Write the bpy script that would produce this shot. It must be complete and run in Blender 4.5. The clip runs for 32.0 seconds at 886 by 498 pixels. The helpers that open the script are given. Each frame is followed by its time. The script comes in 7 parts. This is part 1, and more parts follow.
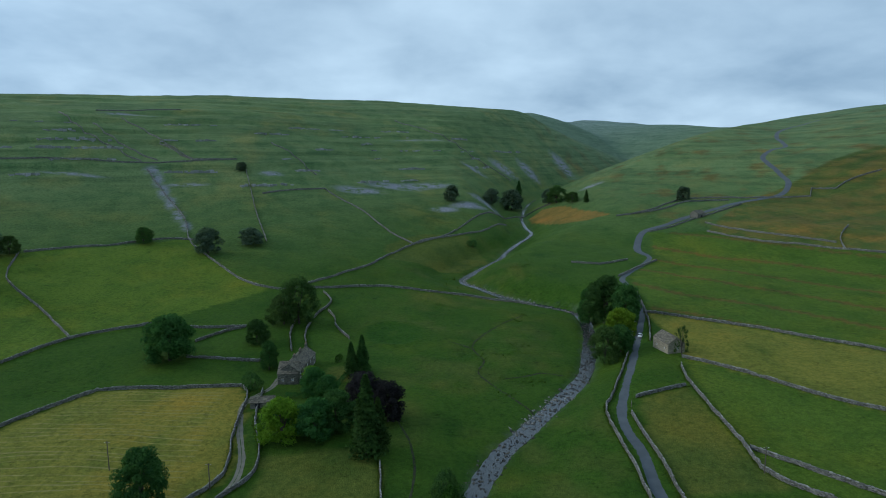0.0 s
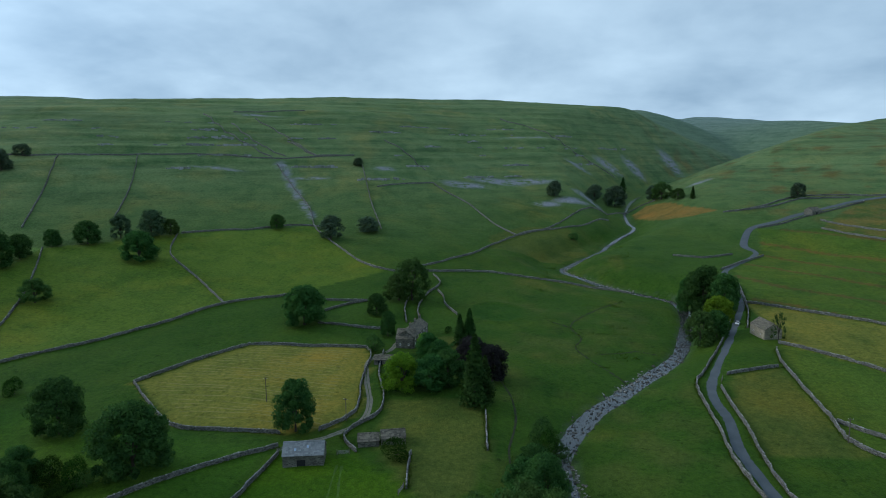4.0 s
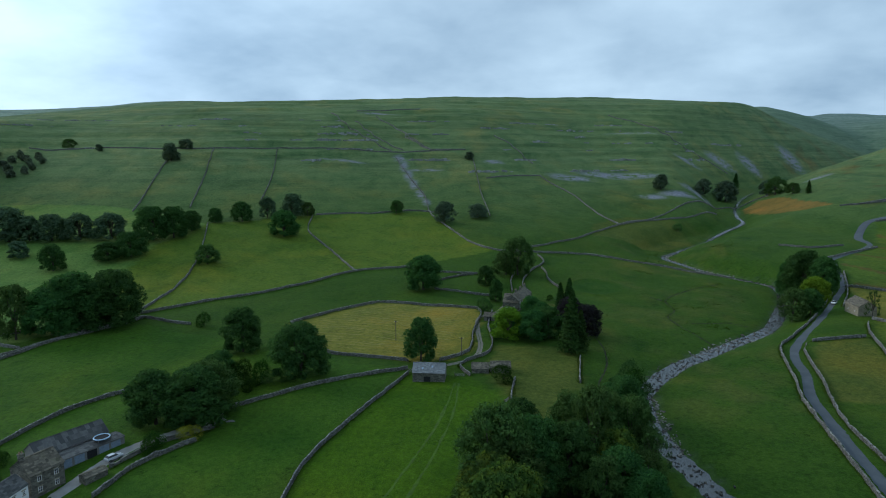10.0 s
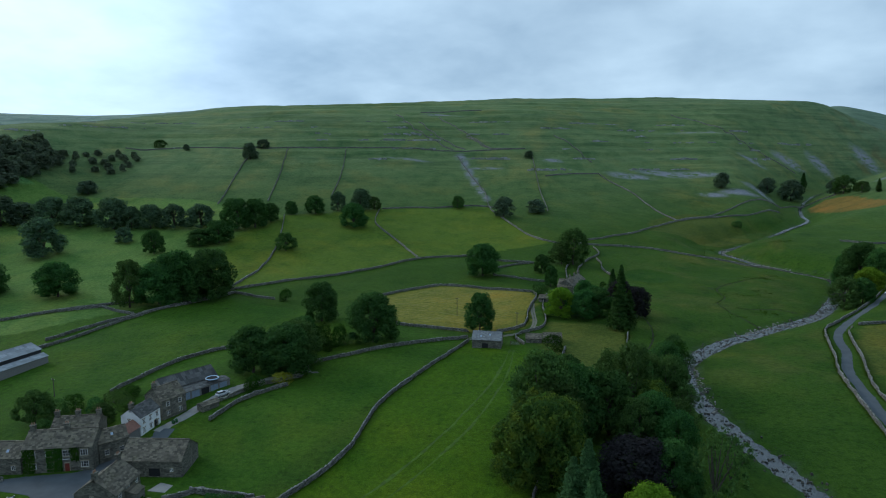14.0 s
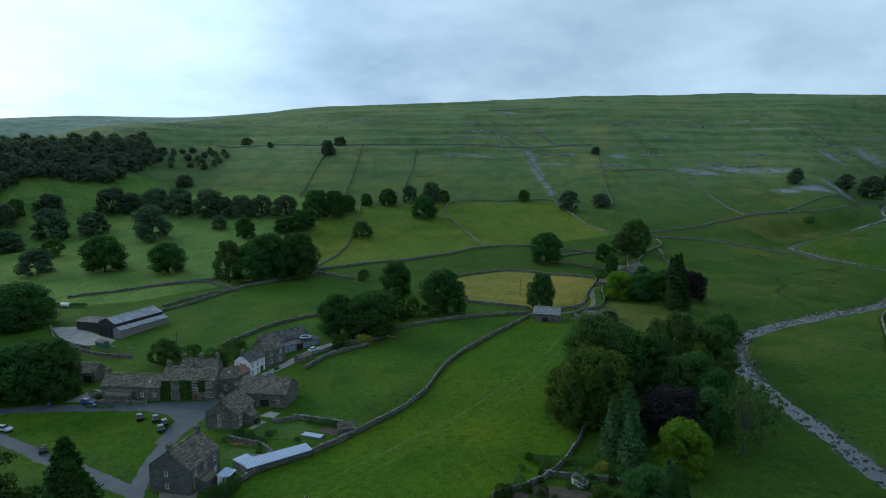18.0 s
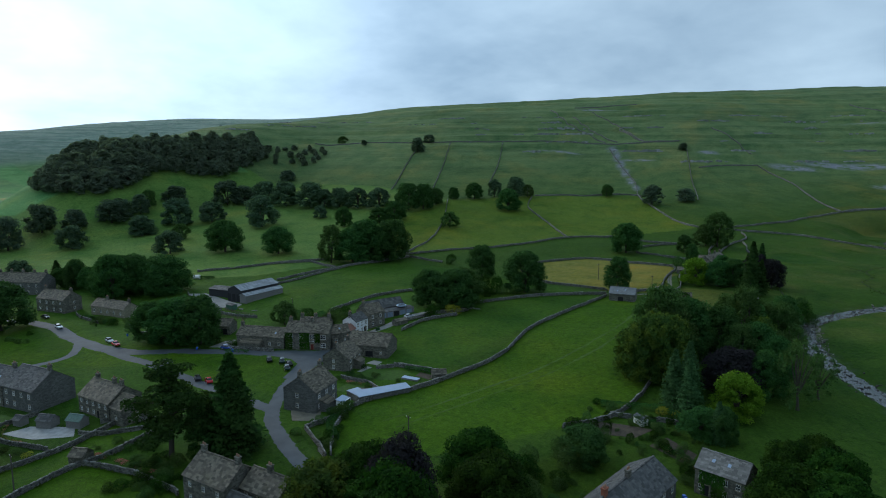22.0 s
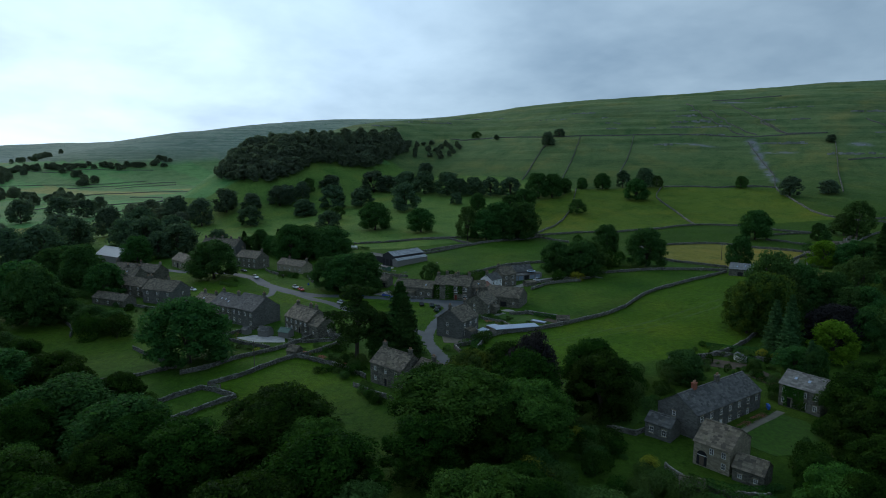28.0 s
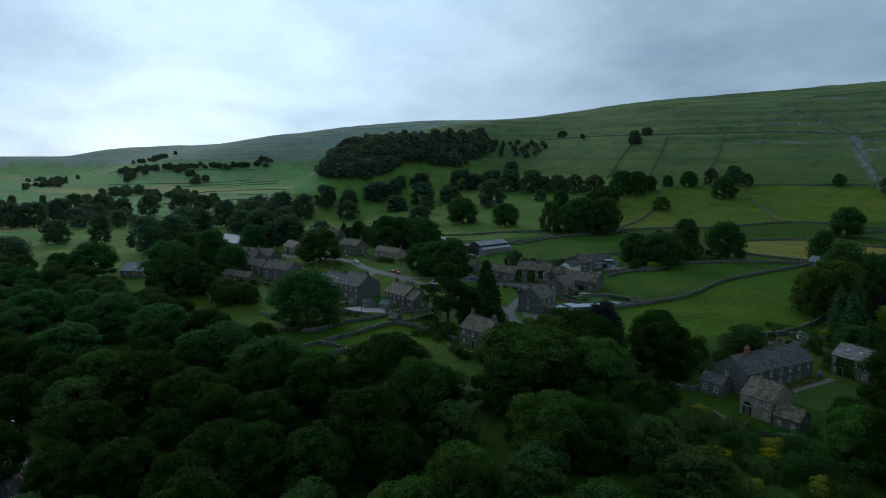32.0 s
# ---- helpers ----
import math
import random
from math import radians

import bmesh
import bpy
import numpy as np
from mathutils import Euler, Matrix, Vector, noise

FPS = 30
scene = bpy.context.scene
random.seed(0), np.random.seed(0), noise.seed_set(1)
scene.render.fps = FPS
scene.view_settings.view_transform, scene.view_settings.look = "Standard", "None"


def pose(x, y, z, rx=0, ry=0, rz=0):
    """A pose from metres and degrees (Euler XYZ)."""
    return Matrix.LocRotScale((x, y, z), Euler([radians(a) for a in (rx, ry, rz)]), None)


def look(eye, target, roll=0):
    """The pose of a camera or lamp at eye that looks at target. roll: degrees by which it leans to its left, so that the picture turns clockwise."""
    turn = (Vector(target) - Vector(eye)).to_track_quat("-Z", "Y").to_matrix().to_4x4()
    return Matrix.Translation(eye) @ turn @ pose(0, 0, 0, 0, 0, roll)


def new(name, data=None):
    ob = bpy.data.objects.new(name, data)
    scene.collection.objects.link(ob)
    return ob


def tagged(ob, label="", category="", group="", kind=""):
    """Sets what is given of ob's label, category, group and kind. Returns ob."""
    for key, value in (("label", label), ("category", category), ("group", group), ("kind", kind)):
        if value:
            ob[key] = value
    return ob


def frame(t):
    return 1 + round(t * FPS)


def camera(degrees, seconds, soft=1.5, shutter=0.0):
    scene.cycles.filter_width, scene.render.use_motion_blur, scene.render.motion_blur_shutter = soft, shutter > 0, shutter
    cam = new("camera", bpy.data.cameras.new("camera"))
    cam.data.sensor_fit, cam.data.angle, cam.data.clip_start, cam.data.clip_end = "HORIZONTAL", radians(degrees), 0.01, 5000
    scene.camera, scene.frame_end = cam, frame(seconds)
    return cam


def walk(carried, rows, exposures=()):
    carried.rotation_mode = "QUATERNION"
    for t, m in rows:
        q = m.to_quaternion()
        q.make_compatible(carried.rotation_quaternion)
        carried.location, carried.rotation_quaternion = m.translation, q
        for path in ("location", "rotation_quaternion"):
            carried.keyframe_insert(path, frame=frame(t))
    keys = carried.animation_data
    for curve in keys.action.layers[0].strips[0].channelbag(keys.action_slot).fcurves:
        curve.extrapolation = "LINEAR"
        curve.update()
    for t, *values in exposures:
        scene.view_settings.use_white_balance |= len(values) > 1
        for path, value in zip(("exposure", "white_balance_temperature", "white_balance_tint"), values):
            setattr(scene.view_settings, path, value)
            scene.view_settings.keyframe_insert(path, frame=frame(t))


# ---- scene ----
cam = camera(72.4, 32.0, 1.0)
# seconds, eye, then heading to the left of +y, tilt and lean in degrees
PATH = [
    (0, (0.00, 0.00, 85.00), 0.00, -8.36, -0.15),
    (1, (-0.27, -6.76, 84.28), 2.22, -8.40, -0.15),
    (2, (-0.47, -13.48, 83.52), 4.72, -8.42, -0.15),
    (3, (-0.53, -20.15, 82.66), 7.18, -8.43, -0.15),
    (4, (-0.38, -26.72, 81.68), 9.58, -8.40, -0.14),
    (5, (0.04, -33.18, 80.53), 11.64, -8.41, -0.13),
    (6, (0.77, -39.55, 79.26), 13.46, -8.43, -0.11),
    (7, (1.81, -45.87, 77.91), 15.34, -8.39, -0.09),
    (8, (3.18, -52.17, 76.54), 16.85, -8.35, -0.07),
    (9, (4.89, -58.46, 75.19), 18.18, -8.32, -0.06),
    (10, (6.86, -64.70, 73.85), 19.53, -8.28, -0.04),
    (11, (8.99, -70.80, 72.52), 20.95, -8.20, -0.04),
    (12, (11.20, -76.69, 71.16), 22.39, -8.15, -0.04),
    (13, (13.41, -82.34, 69.79), 23.77, -8.07, -0.04),
    (14, (15.69, -87.80, 68.45), 25.19, -7.94, -0.06),
    (15, (18.11, -93.17, 67.17), 26.71, -7.90, -0.07),
    (16, (20.76, -98.54, 66.01), 28.17, -7.91, -0.07),
    (17, (23.70, -104.00, 65.01), 29.66, -7.92, -0.07),
    (18, (26.88, -109.52, 64.08), 31.52, -7.94, -0.07),
    (19, (30.25, -115.04, 63.12), 33.54, -7.99, -0.06),
    (20, (33.74, -120.53, 62.04), 35.50, -7.93, -0.06),
    (21, (37.30, -125.94, 60.75), 37.47, -7.89, -0.07),
    (22, (40.93, -131.27, 59.32), 39.45, -7.89, -0.08),
    (23, (44.65, -136.50, 57.81), 41.52, -7.89, -0.08),
    (24, (48.46, -141.64, 56.30), 43.59, -7.88, -0.07),
    (25, (52.40, -146.67, 54.85), 45.71, -7.88, -0.05),
    (26, (56.51, -151.55, 53.50), 47.77, -7.90, -0.02),
    (27, (60.87, -156.23, 52.30), 49.94, -7.95, 0.01),
    (28, (65.54, -160.68, 51.26), 51.40, -7.91, 0.03),
    (29, (70.56, -164.86, 50.41), 52.55, -7.82, 0.03),
    (30, (75.87, -168.83, 49.71), 54.70, -7.82, 0.02),
    (31, (81.37, -172.66, 49.11), 57.18, -7.82, -0.01),
    (32, (86.96, -176.41, 48.57), 59.45, -7.83, -0.03),
]
EXPOSURES = [(0, 0.35), (13, 0.38), (19, 0.35), (26, -0.02), (32, -0.27)]


def aimed(eye, yaw, pitch, lean):
    a, b = radians(yaw), radians(pitch)
    way = Vector((-math.sin(a) * math.cos(b), math.cos(a) * math.cos(b), math.sin(b)))
    return look(eye, Vector(eye) + way, lean)


walk(cam, [(t, aimed(eye, yaw, pitch, lean)) for t, eye, yaw, pitch, lean in PATH], EXPOSURES)

# ---------------------------------------------------------------- light
world = bpy.data.worlds.new("overcast_sky")
scene.world = world
world.use_nodes = True
wn, wl = world.node_tree.nodes, world.node_tree.links
wn.clear()


def wnode(kind, **values):
    n = wn.new(kind)
    for key, v in values.items():
        n.inputs[key].default_value = v
    return n


SUN_AZ, SUN_EL = radians(86), radians(21)  # to the left of +y
SUN_WAY = Vector((-math.sin(SUN_AZ) * math.cos(SUN_EL), math.cos(SUN_AZ) * math.cos(SUN_EL), math.sin(SUN_EL)))
out = wn.new("ShaderNodeOutputWorld")
coord = wn.new("ShaderNodeTexCoord")
split = wn.new("ShaderNodeSeparateXYZ")
wl.new(coord.outputs["Generated"], split.inputs[0])


def wmath(op, a, b=None, clamp=False):
    n = wn.new("ShaderNodeMath")
    n.operation, n.use_clamp = op, clamp
    for i, v in enumerate((a, b)):
        if v is None:
            continue
        if isinstance(v, (int, float)):
            n.inputs[i].default_value = v
        else:
            wl.new(v, n.inputs[i])
    return n.outputs[0]


rise = wmath("ADD", wmath("MAXIMUM", split.outputs["Z"], 0.0), 0.3)
flat = wn.new("ShaderNodeCombineXYZ")
wl.new(wmath("DIVIDE", split.outputs["X"], rise), flat.inputs[0])
wl.new(wmath("DIVIDE", split.outputs["Y"], rise), flat.inputs[1])
big = wnode("ShaderNodeTexNoise", Scale=0.8, Detail=5.0, Roughness=0.52, Distortion=0.25)
fine = wnode("ShaderNodeTexNoise", Scale=2.6, Detail=5.0, Roughness=0.55, Distortion=0.15)
wl.new(flat.outputs[0], big.inputs["Vector"])
wl.new(flat.outputs[0], fine.inputs["Vector"])
cloud = wmath("ADD", wmath("MULTIPLY", big.outputs["Fac"], 0.7), wmath("MULTIPLY", fine.outputs["Fac"], 0.3))
tone = wn.new("ShaderNodeValToRGB")
tone.color_ramp.elements[0].position, tone.color_ramp.elements[0].color = 0.34, (0.245, 0.39, 0.56, 1)
tone.color_ramp.elements[1].position, tone.color_ramp.elements[1].color = 0.64, (0.56, 0.77, 0.965, 1)
wl.new(cloud, tone.inputs[0])
# the cloud is thinner, and so brighter, round the hidden sun
dot = wn.new("ShaderNodeVectorMath")
dot.operation = "DOT_PRODUCT"
wl.new(coord.outputs["Generated"], dot.inputs[0])
dot.inputs[1].default_value = SUN_WAY
near_sun = wmath("POWER", wmath("MAXIMUM", dot.outputs["Value"], 0.0), 4.5)
lift = wmath("ADD", 0.84, wmath("MULTIPLY", near_sun, 0.98))
low = wmath("POWER", wmath("SUBTRACT", 1.0, wmath("MAXIMUM", split.outputs["Z"], 0.0)), 7.0)
lift = wmath("ADD", lift, wmath("MULTIPLY", low, 0.16))
bright = wn.new("ShaderNodeVectorMath")
bright.operation = "SCALE"
wl.new(tone.outputs[0], bright.inputs[0])
wl.new(lift, bright.inputs["Scale"])
clouds = wnode("ShaderNodeBackground", Strength=1.0)
wl.new(bright.outputs[0], clouds.inputs["Color"])
sky = wn.new("ShaderNodeTexSky")
sky.sky_type, sky.sun_disc, sky.sun_elevation, sky.sun_rotation = "NISHITA", False, SUN_EL, -SUN_AZ
blue = wnode("ShaderNodeBackground", Strength=0.05)
wl.new(sky.outputs[0], blue.inputs["Color"])
both = wnode("ShaderNodeMixShader", Fac=0.12)
wl.new(clouds.outputs[0], both.inputs[1])
wl.new(blue.outputs[0], both.inputs[2])
wl.new(both.outputs[0], out.inputs["Surface"])

sun = new("sun", bpy.data.lights.new("sun", "SUN"))
sun.data.energy, sun.data.angle, sun.data.color = 1.05, radians(25), (1.0, 0.97, 0.92)
sun.matrix_world = look(SUN_WAY * 500, (0, 0, 0))


# ---------------------------------------------------------------- materials
def material(name, rough=0.8, metal=0.0, spec=0.3):
    m = bpy.data.materials.new(name)
    m.use_nodes = True
    b = m.node_tree.nodes["Principled BSDF"]
    b.inputs["Roughness"].default_value = rough
    b.inputs["Metallic"].default_value = metal
    b.inputs["Specular IOR Level"].default_value = spec
    return m, m.node_tree, b


def node(nt, kind, **values):
    n = nt.nodes.new(kind)
    for key, v in values.items():
        n.inputs[key].default_value = v
    return n


def mixed(nt, fac, a, b, mode="MIX"):
    n = nt.nodes.new("ShaderNodeMix")
    n.data_type, n.blend_type = "RGBA", mode
    for i, v in ((0, fac), (6, a), (7, b)):
        if isinstance(v, (int, float)):
            n.inputs[i].default_value = v
        elif isinstance(v, tuple):
            n.inputs[i].default_value = (*v[:3], 1)
        else:
            nt.links.new(v, n.inputs[i])
    return n.outputs[2]


def place(nt, scale=1.0, stretch=(1, 1, 1)):
    c = nt.nodes.new("ShaderNodeTexCoord")
    m = node(nt, "ShaderNodeMapping")
    m.inputs["Scale"].default_value = [scale * s for s in stretch]
    nt.links.new(c.outputs["Object"], m.inputs[0])
    return m.outputs[0]


def world_place(nt, scale=1.0, stretch=(1, 1, 1), turn=0.0):
    c = nt.nodes.new("ShaderNodeNewGeometry")
    m = node(nt, "ShaderNodeMapping")
    m.inputs["Scale"].default_value = [scale * s for s in stretch]
    m.inputs["Rotation"].default_value = (0, 0, turn)
    nt.links.new(c.outputs["Position"], m.inputs[0])
    return m.outputs[0]


def noise_of(nt, vec, scale, detail=4.0, rough=0.55, low=0.35, high=0.65):
    n = node(nt, "ShaderNodeTexNoise", Scale=scale, Detail=detail, Roughness=rough)
    nt.links.new(vec, n.inputs["Vector"])
    r = node(nt, "ShaderNodeMapRange")
    r.inputs["From Min"].default_value, r.inputs["From Max"].default_value = low, high
    nt.links.new(n.outputs["Fac"], r.inputs["Value"])
    return r.outputs[0]


def bumped(nt, b, height, strength, distance):
    n = node(nt, "ShaderNodeBump", Strength=strength, Distance=distance)
    nt.links.new(height, n.inputs["Height"])
    nt.links.new(n.outputs[0], b.inputs["Normal"])


def stony(name, dark, light, moss, size=0.45, rough=0.9, bump=0.12, moss_part=0.25):
    """Coursed stone: blocks told apart by tone, with stains and moss."""
    m, nt, b = material(name, rough)
    v = world_place(nt)
    cell = node(nt, "ShaderNodeTexVoronoi", Scale=1.0 / size)
    flat_v = world_place(nt, 1.0, (1, 1, 1.9))
    nt.links.new(flat_v, cell.inputs["Vector"])
    tones = node(nt, "ShaderNodeSeparateColor")
    nt.links.new(cell.outputs["Color"], tones.inputs[0])
    c = mixed(nt, tones.outputs[0], dark, light)
    c = mixed(nt, noise_of(nt, v, 0.35, 5), c, mixed(nt, 0.5, c, dark), "MIX")
    c = mixed(nt, noise_of(nt, v, 0.9, 6, 0.65, 0.72 - moss_part * 0.5, 0.85), c, moss)
    nt.links.new(c, b.inputs["Base Color"])
    edge = node(nt, "ShaderNodeTexVoronoi", Scale=1.0 / size)
    edge.feature = "DISTANCE_TO_EDGE"
    nt.links.new(flat_v, edge.inputs["Vector"])
    r = node(nt, "ShaderNodeMapRange")
    r.inputs["From Max"].default_value = 0.12
    nt.links.new(edge.outputs["Distance"], r.inputs["Value"])
    bumped(nt, b, r.outputs[0], 0.9, bump)
    return m


def slated(name, dark, light, moss, rough=0.75, moss_part=0.2):
    m, nt, b = material(name, rough, spec=0.35)
    g = nt.nodes.new("ShaderNodeNewGeometry")
    v = world_place(nt)
    c = mixed(nt, g.outputs["Random Per Island"], dark, light)
    c = mixed(nt, noise_of(nt, v, 1.2, 6, 0.6, 0.4, 0.75), c, mixed(nt, 0.6, c, dark))
    c = mixed(nt, noise_of(nt, v, 0.5, 7, 0.7, 0.74 - moss_part * 0.5, 0.86), c, moss)
    nt.links.new(c, b.inputs["Base Color"])
    bumped(nt, b, noise_of(nt, v, 9, 4), 0.5, 0.03)
    return m


def leafy(name, dark, light, tip, rough=0.85, thin=0.3, spread=(1.05, 1.55)):
    """Leaves: matt above, and letting some light through."""
    m, nt, b = material(name, rough, spec=0.06)
    g = nt.nodes.new("ShaderNodeNewGeometry")
    o = nt.nodes.new("ShaderNodeObjectInfo")
    c = mixed(nt, g.outputs["Random Per Island"], dark, light)
    v = world_place(nt)
    c = mixed(nt, noise_of(nt, v, 0.35, 3, 0.5, 0.45, 0.75), c, tip)
    hue = node(nt, "ShaderNodeHueSaturation")
    r = node(nt, "ShaderNodeMapRange")
    r.inputs["To Min"].default_value, r.inputs["To Max"].default_value = spread
    nt.links.new(o.outputs["Random"], r.inputs["Value"])
    nt.links.new(r.outputs[0], hue.inputs["Value"])
    r2 = node(nt, "ShaderNodeMapRange")
    r2.inputs["To Min"].default_value, r2.inputs["To Max"].default_value = 0.488, 0.515
    nt.links.new(o.outputs["Random"], r2.inputs["Value"])
    nt.links.new(r2.outputs[0], hue.inputs["Hue"])
    nt.links.new(c, hue.inputs["Color"])
    nt.links.new(hue.outputs[0], b.inputs["Base Color"])
    glow = nt.nodes.new("ShaderNodeBsdfTranslucent")
    nt.links.new(mixed(nt, 1.0, hue.outputs[0], (1.25, 1.3, 0.8), "MULTIPLY"), glow.inputs["Color"])
    both_sides = node(nt, "ShaderNodeMixShader", Fac=thin)
    nt.links.new(b.outputs[0], both_sides.inputs[1])
    nt.links.new(glow.outputs[0], both_sides.inputs[2])
    nt.links.new(both_sides.outputs[0], nt.nodes["Material Output"].inputs["Surface"])
    return m


def plain(name, colour, rough=0.6, metal=0.0, vary=0.25, scale=2.0, spec=0.3):
    m, nt, b = material(name, rough, metal, spec)
    v = world_place(nt)
    dim = tuple(k * (1 - vary) for k in colour)
    c = mixed(nt, noise_of(nt, v, scale, 5), colour, dim)
    c = mixed(nt, noise_of(nt, v, scale * 7, 3, 0.6, 0.5, 0.8), c, mixed(nt, 0.4, c, dim))
    nt.links.new(c, b.inputs["Base Color"])
    return m


def grassy():
    m, nt, b = material("pasture", 0.95, spec=0.1)
    a = nt.nodes.new("ShaderNodeAttribute")
    a.attribute_name = "crop"
    rock = nt.nodes.new("ShaderNodeAttribute")
    rock.attribute_name = "rock"
    v = world_place(nt)
    crop = a.outputs["Color"]
    dry = mixed(nt, 1.0, crop, (1.75, 1.12, 0.9), "MULTIPLY")
    lush = mixed(nt, 1.0, crop, (0.55, 0.74, 0.7), "MULTIPLY")
    local = node(nt, "ShaderNodeMath")
    local.operation = "MULTIPLY"
    nt.links.new(a.outputs["Alpha"], local.inputs[0])
    nt.links.new(noise_of(nt, v, 0.018, 5, 0.6, 0.5, 0.8), local.inputs[1])
    c = mixed(nt, local.outputs[0], crop, dry)
    c = mixed(nt, noise_of(nt, v, 0.05, 6, 0.62, 0.45, 0.75), c, lush)
    c = mixed(nt, noise_of(nt, v, 0.6, 6, 0.75, 0.42, 0.62), c, mixed(nt, 1.0, c, (0.62, 0.68, 0.6), "MULTIPLY"))
    c = mixed(nt, noise_of(nt, v, 2.2, 4, 0.7, 0.46, 0.62), c, mixed(nt, 1.0, c, (1.35, 1.3, 1.3), "MULTIPLY"))
    # bands of drier and greener turf along the terraces of the hill
    rise_v = nt.nodes.new("ShaderNodeNewGeometry")
    sep = nt.nodes.new("ShaderNodeSeparateXYZ")
    nt.links.new(rise_v.outputs["Position"], sep.inputs[0])
    upl = node(nt, "ShaderNodeMapRange")
    upl.inputs["From Min"].default_value, upl.inputs["From Max"].default_value = 22.0, 70.0
    nt.links.new(sep.outputs["Z"], upl.inputs["Value"])
    bands = noise_of(nt, world_place(nt, 1.0, (0.006, 0.006, 0.2)), 1.0, 9, 0.75, 0.45, 0.58)
    amount = node(nt, "ShaderNodeMath")
    amount.operation = "MULTIPLY"
    nt.links.new(upl.outputs[0], amount.inputs[0])
    nt.links.new(bands, amount.inputs[1])
    c = mixed(nt, amount.outputs[0], c, mixed(nt, 1.0, c, (0.66, 0.72, 0.72), "MULTIPLY"))
    # old sheep trods and damp hollows on the lower ground
    c = mixed(nt, noise_of(nt, world_place(nt, 1.0, (1, 0.45, 1), 0.5), 0.035, 9, 0.78, 0.53, 0.66), c, mixed(nt, 1.0, c, (0.66, 0.78, 0.72), "MULTIPLY"))
    # rushes and coarse tufts
    c = mixed(nt, noise_of(nt, v, 0.22, 8, 0.78, 0.58, 0.66), c, mixed(nt, 1.0, c, (0.5, 0.56, 0.45), "MULTIPLY"))
    # pale limestone scree breaking through the turf
    fac = node(nt, "ShaderNodeMath")
    fac.operation = "MULTIPLY"
    fac.use_clamp = True
    nt.links.new(rock.outputs["Fac"], fac.inputs[0])
    nt.links.new(noise_of(nt, world_place(nt, 1.0, (1, 1, 2.5)), 0.09, 8, 0.72, 0.40, 0.52), fac.inputs[1])
    stone = mixed(nt, noise_of(nt, v, 0.8, 6, 0.7), (0.27, 0.275, 0.31), (0.13, 0.14, 0.15))
    c = mixed(nt, fac.outputs[0], c, stone)
    nt.links.new(c, b.inputs["Base Color"])
    bumped(nt, b, noise_of(nt, v, 1.6, 6, 0.7), 0.55, 0.35)
    return m


GRASS = grassy()
WALLSTONE = stony("limestone_wall", (0.055, 0.055, 0.05), (0.27, 0.265, 0.24), (0.05, 0.06, 0.03), 0.5, moss_part=0.45)
# Coping paler than the wall: light on the tops put into its colour.
COPESTONE = slated("limestone_coping", (0.08, 0.08, 0.072), (0.33, 0.325, 0.30), (0.09, 0.10, 0.05), 0.9, 0.3)
HOUSESTONE = stony("sandstone_masonry", (0.078, 0.075, 0.062), (0.235, 0.224, 0.182), (0.06, 0.06, 0.045), 0.6, moss_part=0.15)
GREYSTONE = stony("grey_roughcast_and_stone", (0.095, 0.097, 0.09), (0.185, 0.187, 0.175), (0.07, 0.07, 0.06), 0.6, moss_part=0.1)
PALESTONE = stony("pale_limestone_masonry", (0.20, 0.175, 0.125), (0.40, 0.355, 0.265), (0.10, 0.10, 0.08), 0.5, moss_part=0.1)
SLATE = slated("stone_slate", (0.050, 0.043, 0.032), (0.19, 0.163, 0.118), (0.095, 0.092, 0.042), moss_part=0.42)
DARKSLATE = slated("blue_slate", (0.04, 0.042, 0.042), (0.125, 0.125, 0.12), (0.10, 0.085, 0.05), moss_part=0.34)
SHEET = slated("weathered_sheet_roof", (0.16, 0.175, 0.19), (0.30, 0.325, 0.35), (0.13, 0.11, 0.09), 0.5, 0.25)
WHITEWASH = plain("whitewash", (0.72, 0.74, 0.74), 0.8, vary=0.15, scale=0.8)
WHITEPAINT = plain("white_paint", (0.8, 0.8, 0.78), 0.45, vary=0.08)
GLASS, _nt, _b = material("window_glass", 0.08, spec=0.5)
_b.inputs["Base Color"].default_value = (0.015, 0.018, 0.02, 1)
BLACKBOARD = plain("black_boarding", (0.035, 0.037, 0.04), 0.85, scale=3)
DARKOPEN = plain("dark_boards_and_openings", (0.02, 0.02, 0.022), 0.9)
REDDOOR = plain("red_door_paint", (0.18, 0.035, 0.025), 0.5)
BROWNWOOD = plain("weathered_wood", (0.13, 0.10, 0.075), 0.8, scale=4)
GREYWOOD = plain("grey_boarding", (0.20, 0.195, 0.185), 0.85, scale=3)
BRICK = plain("red_brick", (0.28, 0.10, 0.06), 0.85)
CLAY = plain("clay_pot", (0.30, 0.17, 0.11), 0.8)
IVY = leafy("ivy_leaves", (0.012, 0.038, 0.006), (0.03, 0.082, 0.010), (0.04, 0.095, 0.012))
# Dimmed leaf copy for near trees and bushes, with shade in its colour.
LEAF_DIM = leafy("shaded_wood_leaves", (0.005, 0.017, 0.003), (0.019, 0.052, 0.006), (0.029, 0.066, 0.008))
# Leaves of distant trees: the haze before them is put into these colours.
LEAF_PARK = leafy("hazed_park_leaves", (0.036, 0.069, 0.044), (0.072, 0.126, 0.066), (0.076, 0.130, 0.062), thin=0.35, spread=(1.05, 1.3))
LEAF_WOOD = leafy("hazed_wood_leaves", (0.085, 0.125, 0.094), (0.135, 0.178, 0.124), (0.14, 0.168, 0.118), thin=0.5, spread=(1.0, 1.3))
LEAF_HILL = leafy("hazed_hill_leaves", (0.040, 0.072, 0.050), (0.082, 0.125, 0.078), (0.086, 0.122, 0.074), thin=0.45, spread=(1.0, 1.3))
